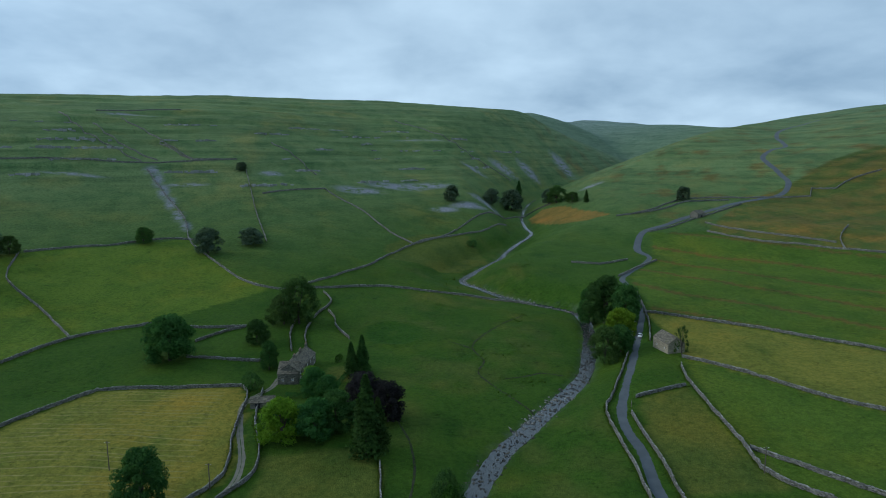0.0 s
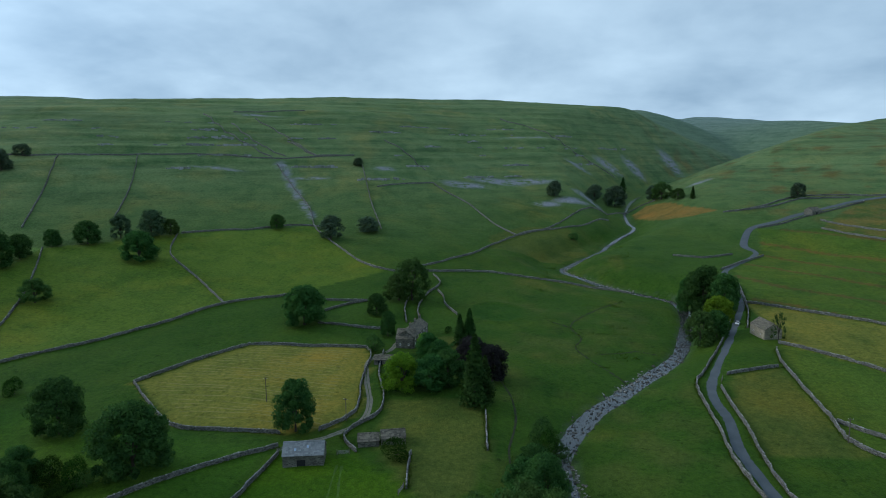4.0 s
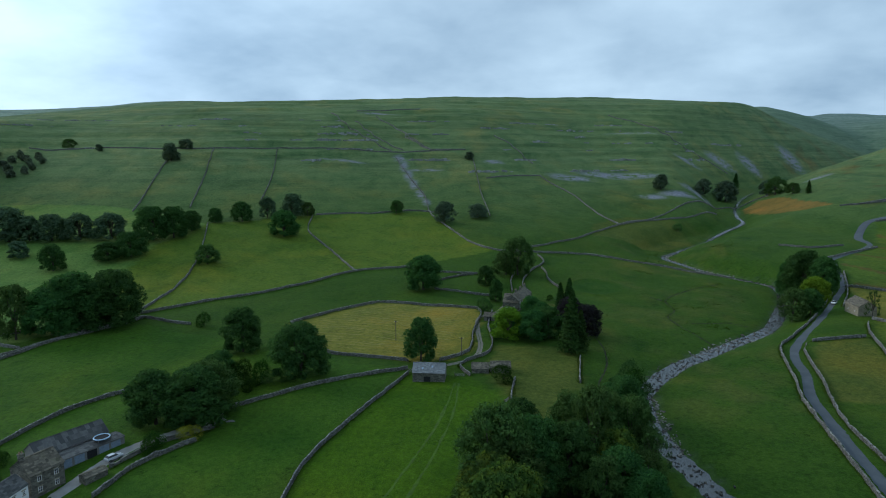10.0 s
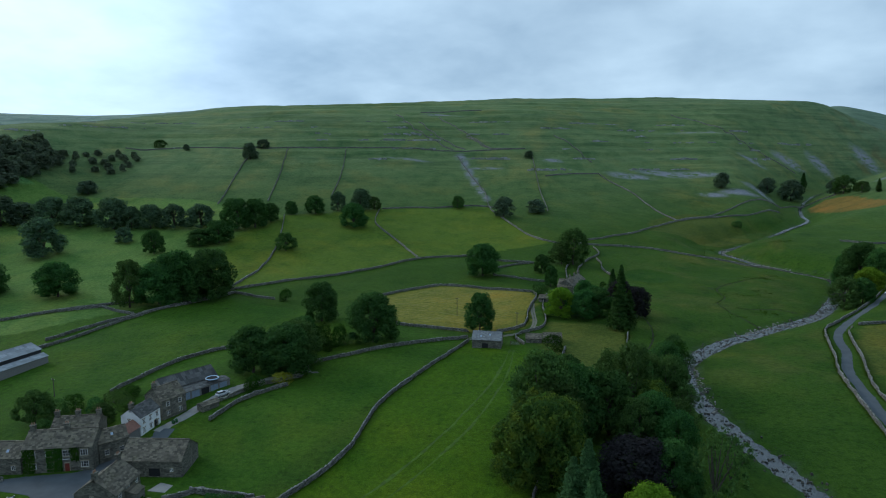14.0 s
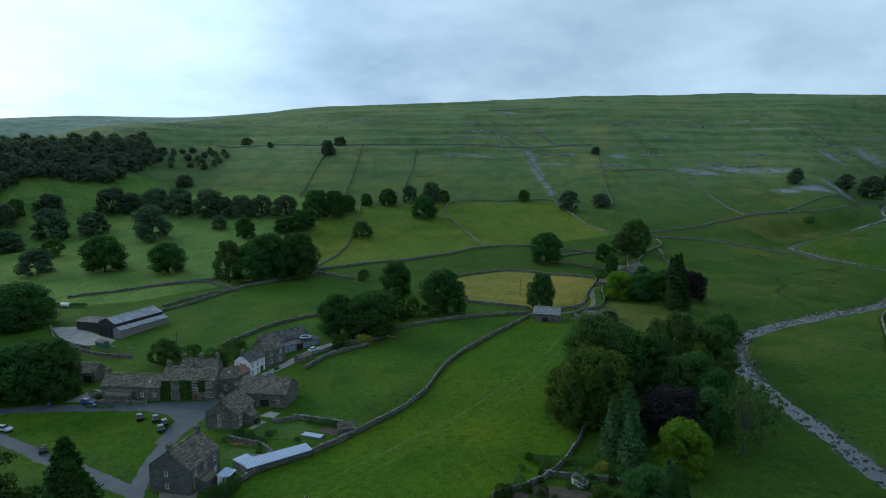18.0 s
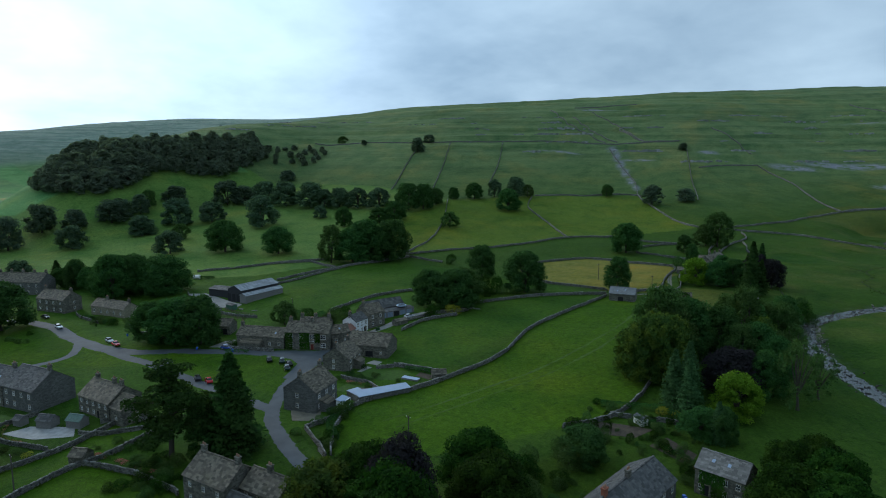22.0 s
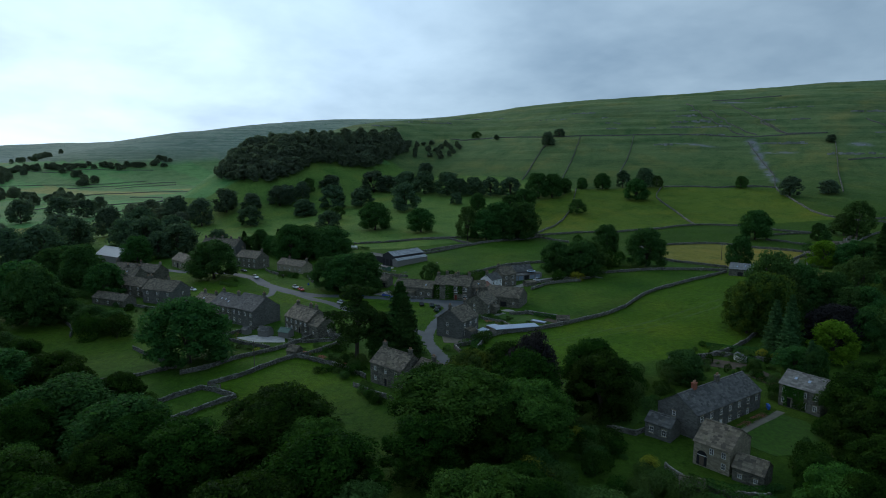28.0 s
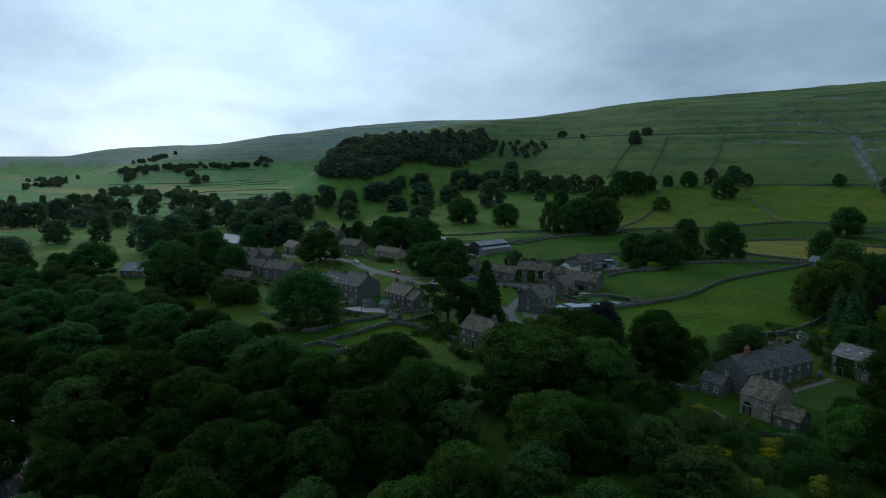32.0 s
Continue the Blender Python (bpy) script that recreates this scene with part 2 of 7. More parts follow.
RUSH = leafy("rush_tussocks", (0.032, 0.070, 0.009), (0.056, 0.100, 0.014), (0.060, 0.098, 0.014))
LEAF = leafy("dark_broad_leaves", (0.014, 0.045, 0.014), (0.038, 0.096, 0.024), (0.046, 0.108, 0.025))
LEAF_SYC = leafy("yellow_green_leaves", (0.050, 0.102, 0.008), (0.100, 0.180, 0.014), (0.120, 0.190, 0.016), spread=(1.1, 1.35))
LEAF_MID = leafy("sycamore_leaves", (0.014, 0.044, 0.009), (0.046, 0.112, 0.018), (0.056, 0.124, 0.019))
LEAF_TURN = leafy("turning_sycamore_leaves", (0.020, 0.046, 0.012), (0.046, 0.088, 0.016), (0.090, 0.120, 0.014))
LEAF_ASH = leafy("ash_leaves", (0.022, 0.050, 0.015), (0.048, 0.096, 0.024), (0.056, 0.100, 0.025))
LEAF_CON = leafy("conifer_needles", (0.009, 0.027, 0.007), (0.028, 0.064, 0.014), (0.030, 0.064, 0.014))
LEAF_COP = leafy("copper_leaves", (0.012, 0.011, 0.013), (0.024, 0.022, 0.025), (0.026, 0.027, 0.026))
LEAF_GOLD = leafy("golden_leaves", (0.10, 0.12, 0.01), (0.24, 0.24, 0.03), (0.2, 0.2, 0.03))
BARK = plain("bark", (0.07, 0.06, 0.048), 0.95, scale=3)
TARMAC = plain("worn_tarmac", (0.076, 0.089, 0.099), 0.8, vary=0.25, scale=0.25)
TRACK = plain("stony_track", (0.19, 0.175, 0.135), 0.95, vary=0.3, scale=0.6)
CONCRETE = plain("concrete_yard", (0.27, 0.265, 0.25), 0.9, vary=0.3, scale=0.3)
RIVERSTONE = slated("river_stones", (0.09, 0.085, 0.07), (0.34, 0.32, 0.28), (0.10, 0.10, 0.06), 0.9, 0.1)
WETSTONE = slated("wet_river_stones", (0.018, 0.017, 0.014), (0.10, 0.088, 0.066), (0.05, 0.055, 0.03), 0.6, 0.1)
RUBBER = plain("tyre_rubber", (0.02, 0.02, 0.02), 0.9)
CHROME, _nt, _b = material("bare_metal", 0.35, 1.0)
_b.inputs["Base Color"].default_value = (0.5, 0.5, 0.52, 1)
POLYTHENE = plain("blue_white_sheet_roof", (0.30, 0.38, 0.50), 0.35, vary=0.12, scale=0.4)
POLEWOOD = plain("pole_wood", (0.10, 0.085, 0.07), 0.9)


def watery():
    m, nt, b = material("river_water", 0.06, spec=0.75)
    v = world_place(nt)
    c = mixed(nt, noise_of(nt, v, 0.12, 5), (0.012, 0.018, 0.022), (0.035, 0.038, 0.036))
    foam = noise_of(nt, v, 0.8, 8, 0.75, 0.66, 0.76)
    c = mixed(nt, foam, c, (0.30, 0.32, 0.33))
    nt.links.new(c, b.inputs["Base Color"])
    bumped(nt, b, noise_of(nt, v, 1.2, 7, 0.7), 0.6, 0.08)
    return m


WATER = watery()


# ---------------------------------------------------------------- building helpers
def mesh_from(name, verts, faces, mat, smooth=False):
    me = bpy.data.meshes.new(name)
    me.from_pydata([tuple(map(float, v)) for v in verts], [], [tuple(map(int, f)) for f in faces])
    me.materials.append(mat)
    if smooth:
        me.shade_smooth()
    return me


def put(name, me, parent=None, m=None, label=""):
    ob = new(name, me)
    if parent is not None:
        ob.parent = parent
    if m is not None:
        ob.matrix_basis = m
    return tagged(ob, label)


def thing(name, m, label, category, group="", kind=""):
    ob = new(name)
    ob.empty_display_size = 0.5
    ob.matrix_basis = m
    return tagged(ob, label, category, group, kind)


class Soup:
    """Gathers boxes and faces for one mesh."""

    def __init__(self):
        self.v, self.f = [], []

    def box(self, x0, y0, z0, x1, y1, z1, m=None, taper=0.0):
        k = len(self.v)
        t = taper
        pts = [(x0, y0, z0), (x1, y0, z0), (x1, y1, z0), (x0, y1, z0), (x0 + t, y0 + t, z1), (x1 - t, y0 + t, z1), (x1 - t, y1 - t, z1), (x0 + t, y1 - t, z1)]
        self.v += [tuple(m @ Vector(p)) for p in pts] if m is not None else pts
        self.f += [(k, k + 3, k + 2, k + 1), (k + 4, k + 5, k + 6, k + 7), (k, k + 1, k + 5, k + 4), (k + 1, k + 2, k + 6, k + 5), (k + 2, k + 3, k + 7, k + 6), (k + 3, k, k + 4, k + 7)]
        return self

    def tube(self, p, q, r0, r1, n=8, caps=True):
        p, q = Vector(p), Vector(q)
        d = (q - p).normalized()
        a = d.orthogonal().normalized()
        b = d.cross(a)
        k = len(self.v)
        for c, r in ((p, r0), (q, r1)):
            for i in range(n):
                w = i * 2 * math.pi / n
                self.v.append(tuple(c + r * (math.cos(w) * a + math.sin(w) * b)))
        for i in range(n):
            j = (i + 1) % n
            self.f.append((k + i, k + j, k + n + j, k + n + i))
        if caps:
            self.f.append(tuple(k + n - 1 - i for i in range(n)))
            self.f.append(tuple(k + n + i for i in range(n)))
        return self

    def mesh(self, name, mat, smooth=False):
        return mesh_from(name, self.v, self.f, mat, smooth)


def gz(x, y):
    return float(ground(np.array([x]), np.array([y]))[0])


# ---------------------------------------------------------------- shape of the land
def ramp(v, *pairs):
    """Smooth curve through (place, height) pairs."""
    px, pz = np.array(pairs[0::2], float), np.array(pairs[1::2], float)
    i = np.clip(np.searchsorted(px, v) - 1, 0, len(px) - 2)
    h = px[i + 1] - px[i]
    t = np.clip((v - px[i]) / h, 0, 1)
    d = np.diff(pz) / np.diff(px)
    m = np.concatenate([[0.0], np.where(d[:-1] * d[1:] > 0, 2 * d[:-1] * d[1:] / np.where(d[:-1] + d[1:] == 0, 1, d[:-1] + d[1:]), 0), [0.0]])
    a, b = pz[i], pz[i + 1]
    return (2 * t**3 - 3 * t**2 + 1) * a + (t**3 - 2 * t**2 + t) * h * m[i] + (3 * t**2 - 2 * t**3) * b + (t**3 - t**2) * h * m[i + 1]


def waves(x, y, size, seed):
    """Soft rolling noise between about -1 and 1."""
    out = 0
    for k in range(5):
        a = seed * 1.7 + k * 2.39
        out = out + np.sin((x * math.cos(a) + y * math.sin(a)) / size * (1.0 + 0.37 * k) * 6.28 + seed * 3.1 + k * k) / (1 + 0.5 * k)
    return out / 2.2


RIVER = [(-420, -262), (-250, -225), (-130, -203), (-70, -194), (-20, -188), (40, -172), (98, -130), (118, -75), (104, -22), (70, 22), (46, 48), (34, 66), (21, 86), (12.5, 103), (7, 121), (5.5, 135), (9.5, 152), (17.5, 171), (28, 187), (40, 206), (56, 233), (66, 264), (74, 301), (74, 328), (58, 344), (40, 361), (24, 388), (13, 408), (28, 446), (46, 482), (56, 515), (84, 574), (83, 608), (87, 664), (112, 771), (180, 930), (320, 1156), (460, 1400), (560, 1800), (600, 2400)]


def along(points, step):
    """Points at even steps along a smooth line."""
    p = np.array(points, float)
    n = len(p)
    out = []
    for i in range(n - 1):
        a, b, c, d = p[max(i - 1, 0)], p[i], p[i + 1], p[min(i + 2, n - 1)]
        k = max(2, int(np.linalg.norm(c - b) / step))
        for t in np.linspace(0, 1, k, endpoint=False):
            out.append(0.5 * (2 * b + (c - a) * t + (2 * a - 5 * b + 4 * c - d) * t**2 + (3 * b - a - 3 * c + d) * t**3))
    return np.array(out + [p[-1]])


RIVER_LINE = along(RIVER, 4)


def river_gap(x, y):
    """Distance to the middle of the river."""
    x, y = np.asarray(x, float), np.asarray(y, float)
    flat = np.stack([x.ravel(), y.ravel()], -1)
    out = np.full(len(flat), 1e9)
    for s in range(0, len(RIVER_LINE), 8):
        c = RIVER_LINE[s:s + 9]
        near = np.abs(flat - c.mean(0)).max(1) < 160
        if near.any():
            q = flat[near]
            best = np.full(len(q), 1e9)
            for a, b in zip(c[:-1], c[1:]):
                ab = b - a
                t = np.clip(((q - a) @ ab) / (ab @ ab), 0, 1)
                best = np.minimum(best, np.hypot(*(q - a - t[:, None] * ab).T))
            out[near] = np.minimum(out[near], best)
    return out.reshape(x.shape)


def base_floor(y):
    return ramp(y, -3000, -40, -600, -16, -200, -11, -60, -7, 60, -1.5, 120, 0.5, 250, 2, 400, 5.5, 490, 9, 560, 16, 664, 26, 771, 34, 1156, 62, 1700, 72, 4800, 72)


def softmin(a, b, k):
    h = np.clip(0.5 + 0.5 * (b - a) / k, 0, 1)
    return b * (1 - h) + a * h - k * h * (1 - h)


def land(x, y):
    """Height of the land without the river's bed."""
    x, y = np.asarray(x, float), np.asarray(y, float)
    s, r = 0.91 * y - 0.41 * x, 0.91 * x + 0.41 * y
    floor = base_floor(y)
    river_x = ramp(y, -300, 90, 0, 80, 60, 36, 122, 8, 160, 14, 233, 57, 310, 75, 408, 16, 574, 84, 664, 87, 771, 112, 930, 180, 1156, 320, 1400, 460, 2400, 640)
    # the long hill to the north, steeper and nearer where the wood clothes it
    s = s - ramp(r, -420, -50, -230, -75, -130, -45, 0, 0, 60, 5, 180, 75, 260, 120)
    s = s - ramp(r, -1400, 1000, -800, 440, -650, 190, -560, 30, -520, 0)
    west = ramp(s, 250, 0, 300, 18, 362, 48, 412, 68, 500, 85, 672, 112, 950, 124, 2000, 170)
    main = ramp(s, 230, 0, 300, 4, 340, 8, 400, 17, 450, 25, 500, 33, 540, 43, 585, 57, 620, 70, 680, 89, 750, 108, 850, 122, 1000, 133, 2500, 150)
    w = ramp(r, -480, 1, -360, 0)
    hill = main * (1 - w) + west * w
    hill = hill * ramp(r, -1400, 0, -800, 1)
    hill = hill * ramp(r, 250, 1, 560, 0.93, 900, 0.8)
    hill = softmin(hill, np.maximum((river_x - x - 20) * 0.7, 0) * ramp(y, 1130, 1, 1400, 0.62), 10)
    # the moor beyond the road
    q = 0.7 * x + 0.7 * y
    moor = ramp(q, 130, 0, 210, 5, 350, 9, 410, 11, 460, 20, 503, 27, 604, 33, 673, 44, 757, 64, 1000, 94, 1400, 126, 2500, 105)
    moor = softmin(moor, np.maximum((x - river_x - 4) * 0.38, 0), 5) * ramp(y, -500, 0, 100, 1)
    moor = moor * (1 - 0.17 * np.exp(-(((np.arctan2(x, y) - 0.5) / 0.085) ** 2)) * ramp(np.hypot(x, y), 700, 0, 1000, 1))
    z = floor + np.where(x < river_x, np.maximum(hill, 0), 0) + np.where(x > river_x, np.maximum(moor, 0), 0)
    # terraces in the limestone
    up = np.clip((z - 55) / 25, 0, 1) * np.clip((420 - np.abs(r - 0)) / 200 + 1, 0, 1)
    turn = z / 11.5 * 6.28 + 1.3 * waves(x, y, 420, 3) + 0.5 * waves(x, y, 130, 6)
    z = z + up * np.clip(0.48 + 0.5 * waves(x, y, 190, 9), 0.05, 1.0) * (1.6 * np.sin(turn) + 0.75 * np.sin(2 * turn + 0.7) + 0.35 * np.sin(3 * turn) + 0.7 * waves(x, y, 60, 5))
    # far ridges
    z = z + 115 * np.exp(-(((x - 560) / 400) ** 2 + ((y - 2600) / 500) ** 2))
    z = z + ramp(x, -200, 0, 300, 80, 517, 128, 634, 172, 798, 128, 927, 80, 1465, 50, 2200, 30) * np.exp(-(((y - 3200) / 360) ** 2))
    z = z + ramp(y, -300, 0, 0, 60, 170, 98, 430, 150, 957, 170, 1500, 90) * ramp(x, -4800, 1, -2000, 1, -1350, 0)
    z = z + 128 * ramp(np.hypot(x, y), 3500, 0, 4500, 1) * ramp(np.arctan2(-x, y), 1.36, 0, 1.46, 0.2, 1.62, 0.95, 3.14, 1)
    z = z + 0.5 * waves(x, y, 70, 1) + 0.18 * waves(x, y, 23, 2)
    # a low round earthwork in the pasture
    z = z + 0.7 * np.exp(-(((np.hypot(x + 24, (y - 281) / 1.15) - 15) / 1.8) ** 2)) * (x > -40)
    return z


def ground(x, y):
    """Height of the land with the river's bed cut into it."""
    z = land(x, y)
    gap = river_gap(x, y)
    wide = 3.3
    return z - 2.6 * np.exp(-((gap / 22) ** 2)) - 1.5 / (1 + np.exp(np.clip((gap - wide) * 1.4, -30, 30)))


# ---------------------------------------------------------------- land
def axis(lo, hi, fine_lo, fine_hi, step, grow):
    mid = list(np.arange(fine_lo, fine_hi + 0.1, step))
    a, s = [fine_hi], step
    while a[-1] < hi:
        s *= grow
        a.append(a[-1] + s)
    c, s = [fine_lo], step
    while c[-1] > lo:
        s *= grow
        c.append(c[-1] - s)
    return np.array(c[:0:-1] + mid + a[1:])


def inside(x, y, poly):
    hit = np.zeros(x.shape, bool)
    px, py = poly[-1]
    for qx, qy in poly:
        cross = ((qy > y) != (py > y)) & (x < (px - qx) * (y - qy) / (py - qy + 1e-9) + qx)
        hit ^= cross
        px, py = qx, qy
    return hit


HAY = (0.168, 0.160, 0.027)
LUSH = (0.050, 0.110, 0.004)
OLIVE = (0.068, 0.115, 0.013)
ROUGH = (0.082, 0.104, 0.018)
MOOR = (0.150, 0.118, 0.028)
MEADOW = (0.038, 0.084, 0.008)
PADDOCK = (0.043, 0.101, 0.008)
# park grass, its own green lifted partly to hold distance haze
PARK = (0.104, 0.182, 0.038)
NORTH = (0.088, 0.138, 0.015)
BRACKEN = (0.20, 0.125, 0.030)
FIELDS = [
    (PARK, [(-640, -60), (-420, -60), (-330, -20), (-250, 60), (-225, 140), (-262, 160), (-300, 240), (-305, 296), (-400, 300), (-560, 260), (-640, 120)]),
    (LUSH, [(-116, -97), (-116, -83), (-122, -68), (-110, -66), (-103, -80), (-100, -97), (-98, -112), (-113, -108)]),
    (LUSH, [(-103, -82), (-75, -75), (-76, -112), (-97, -110)]),
]
FIELDS += [
    (PADDOCK, [(-420, -100), (-190, -96), (-122, -66), (-80, -60), (-76, -30), (-75, 60), (-76, 122), (-120, 132), (-225, 140), (-250, 60), (-330, -20), (-420, -60)]),
    (NORTH, [(-222, 147), (-201, 180), (-179, 221), (-164, 258), (-141, 281), (-98, 338), (-138, 370), (-176, 418), (-253, 361), (-305, 296), (-300, 240), (-262, 160)]),
    (HAY, [(-147, 163), (-137, 189), (-127, 212), (-110, 214), (-75, 216), (-69, 205), (-63, 177), (-58, 154), (-63, 140), (-76, 134), (-98, 133), (-113, 134)]),
]
FIELDS += [
    (LUSH, [(-72, 122), (-74, 59), (-67, 31), (-69, 5), (-76, -23), (-76, -36), (-62, -46), (-40, -30), (-19, 10), (-18, 36), (-25, 90), (-34, 112), (-51, 124)]),
    (ROUGH, [(-34, 112), (-20, 100), (-14, 135), (-18, 160), (-24, 168), (-52, 164), (-50, 150), (-45, 128)]),
    (HAY, [(101, 296), (135, 270), (177, 232), (200, 210), (150, 168), (131, 186), (97, 230)]),
]
FIELDS += [
    (OLIVE, [(106, 302), (177, 236), (215, 200), (330, 350), (281, 384), (250, 411), (205, 467), (165, 480), (150, 420), (115, 365)]),
    (ROUGH, [(62, 141), (62, 173), (67, 198), (85, 203), (87, 174), (90, 143)]),
    (OLIVE, [(92, 139), (86, 159), (88, 209), (97, 230), (131, 186), (150, 168), (110, 135)]),
]
FIELDS += [
    (MOOR, [(205, 467), (250, 411), (281, 384), (330, 350), (520, 480), (480, 680), (400, 640), (330, 590), (272, 553)]),
    (BRACKEN, [(91, 640), (108, 659), (127, 631), (143, 554), (150, 536), (128, 537), (110, 567), (93, 616)]),
    (ROUGH, [(-46, 237), (-34, 237), (-33, 222), (-44, 221)]),
    (ROUGH, [(-40, 420), (10, 430), (36, 470), (20, 520), (-20, 500), (-44, 455)]),
]
FIELDS += [
    (LUSH, [(-300, -40), (-250, -95), (-195, -72), (-150, -40), (-80, -30), (-130, -15), (-200, -40)]),
]
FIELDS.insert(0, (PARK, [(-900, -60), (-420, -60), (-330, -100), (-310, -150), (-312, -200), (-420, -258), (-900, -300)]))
FIELDS.insert(0, (PADDOCK, [(-320, -196), (-200, -170), (-120, -146), (-60, -130), (-66, -60), (-100, -62), (-112, -118), (-150, -100), (-190, -104), (-235, -128), (-310, -148)]))
# centre, length along the hill, height up the hill
SCREE = [(-82, 600, 24, 9), (-50, 640, 32, 11), (-20, 660, 30, 10), (2, 584, 14, 7), (26, 606, 20, 9), (45, 650, 14, 18), (86, 868, 20, 14), (130, 930, 14, 22), (205, 1050, 16, 26), (-257, 541, 7, 8), (-246, 526, 4, 14), (-234, 509, 4, 14), (-220, 490, 4, 14), (-205, 468, 4, 14), (-190, 446, 3, 12), (-222, 528, 16, 3), (-163, 578, 10, 5), (-304, 502, 22, 2.5), (-338, 669, 26, 4), (167, 686, 14, 8), (40, 780, 16, 8), (-25, 816, 40, 4)]

gx, gy = axis(-4850, 2600, -480, 250, 3.0, 1.04), axis(-900, 4700, -215, 720, 2.8, 1.03)
X, Y = np.meshgrid(gx, gy)
Z = ground(X, Y)
crop = np.empty(X.shape + (4,), np.float32)
crop[...] = (*MEADOW, 1)
# upland turf is paler with height; part of that is painted haze
height = np.clip((Z - 12) / 60, 0, 1)[..., None]
crop[..., :3] = crop[..., :3] * (1 - height) + np.array((0.132, 0.186, 0.074)) * height
mottle = np.clip(0.5 + 0.75 * waves(X, Y, 38, 14) + 0.5 * waves(X, Y, 11, 15) + 0.35 * waves(X, Y, 120, 16), 0, 1)[..., None]
for colour, poly in FIELDS:
    spot = inside(X, Y, poly)
    if colour == MOOR:
        crop[spot, :3] = np.array(MOOR) * mottle[spot] + np.array((0.075, 0.105, 0.022)) * (1 - mottle[spot])
    else:
        crop[spot, :3] = colour
# bracken and sedge scattered over the rough ground beyond the road
sedge = np.clip((X - 150) / 60, 0, 1) * np.clip((Z - 24) / 12, 0, 1) * np.clip(1.2 * waves(X, Y, 90, 21) + 0.8 * waves(X, Y, 24, 22) - 0.35, 0, 0.75) * (Y > 350)
crop[..., :3] = crop[..., :3] * (1 - sedge[..., None]) + np.array((0.135, 0.105, 0.03)) * sedge[..., None]
# drier, mossy patches over the flood meadows
damp = np.clip((X + 50) / 40, 0, 1) * np.clip((Y - 95) / 40, 0, 1) * np.clip((620 - Y) / 150, 0, 1) * (X < 52) * np.clip(0.9 * waves(X, Y, 75, 31) + 0.7 * waves(X, Y, 21, 32) + 0.1, 0, 0.8)
crop[..., :3] = crop[..., :3] * (1 - damp[..., None]) + np.array((0.070, 0.094, 0.016)) * damp[..., None]
# the sunken round of an old earthwork
ring_gap = np.hypot((X + 24) / 1.0, (Y - 281) / 1.15)
crop[(ring_gap < 14.5) & (ring_gap > 3), :3] = (0.030, 0.080, 0.007)
# old plough banks across the eastern pasture
bank = inside(X, Y, [poly for colour, poly in FIELDS if colour == OLIVE][0]) & (np.abs(((0.72 * X + 0.69 * Y) + 3 * waves(X, Y, 140, 8)) % 34 - 17) < 2.2)
crop[bank, :3] = (0.108, 0.080, 0.020)
# distant ground turns paler and bluer: air haze put into its colour
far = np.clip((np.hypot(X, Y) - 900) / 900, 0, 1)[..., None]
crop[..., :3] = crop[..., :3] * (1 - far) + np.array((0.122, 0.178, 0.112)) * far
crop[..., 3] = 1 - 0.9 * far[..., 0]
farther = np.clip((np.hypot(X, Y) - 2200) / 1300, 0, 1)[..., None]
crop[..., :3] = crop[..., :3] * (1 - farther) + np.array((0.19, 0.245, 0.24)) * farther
# more painted haze over the high ground to the west
ridge_haze = (np.clip((Z - 45) / 60, 0, 1) * np.clip((-X - 1150) / 450, 0, 1))[..., None]
crop[..., :3] = crop[..., :3] * (1 - ridge_haze) + np.array((0.215, 0.275, 0.225)) * ridge_haze
# a patchwork of far fields down the valley, their colours paled for haze
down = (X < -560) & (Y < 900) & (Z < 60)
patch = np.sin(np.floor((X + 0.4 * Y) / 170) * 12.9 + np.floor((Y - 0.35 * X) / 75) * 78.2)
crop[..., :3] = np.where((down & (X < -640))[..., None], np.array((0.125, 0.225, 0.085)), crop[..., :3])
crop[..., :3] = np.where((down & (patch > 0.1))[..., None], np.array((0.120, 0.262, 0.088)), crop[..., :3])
crop[..., :3] = np.where((down & (patch > 0.93))[..., None], np.array((0.26, 0.26, 0.09)), crop[..., :3])
rock = np.zeros(X.shape, np.float32)
gap_to_water = river_gap(X, Y)
rock = np.maximum(rock, np.clip(1.3 - gap_to_water / 3.1, 0, 0.12).astype(np.float32) * (Y < 760))
for cx, cy, a, b in SCREE:
    u, w = 0.91 * (X - cx) + 0.41 * (Y - cy), 0.91 * (Y - cy) - 0.41 * (X - cx)
    rock = np.maximum(rock, np.clip(1.6 - np.hypot(u / a, w / b) * 1.2, 0, 1))
ny, nx = X.shape
idx = np.arange(ny * nx).reshape(ny, nx)
quads = np.stack([idx[:-1, :-1], idx[:-1, 1:], idx[1:, 1:], idx[1:, :-1]], -1).reshape(-1, 4)
me = bpy.data.meshes.new("ground")
me.vertices.add(nx * ny)
me.vertices.foreach_set("co", np.stack([X, Y, Z], -1).astype(np.float32).ravel())
me.loops.add(quads.size)
me.loops.foreach_set("vertex_index", quads.astype(np.int32).ravel())
me.polygons.add(len(quads))
me.polygons.foreach_set("loop_start", np.arange(0, quads.size, 4, dtype=np.int32))
me.update(calc_edges=True)
me.shade_smooth()
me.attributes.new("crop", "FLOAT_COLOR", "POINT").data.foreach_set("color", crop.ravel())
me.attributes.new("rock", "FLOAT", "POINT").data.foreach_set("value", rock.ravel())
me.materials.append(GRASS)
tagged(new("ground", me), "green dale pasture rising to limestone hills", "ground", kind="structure")


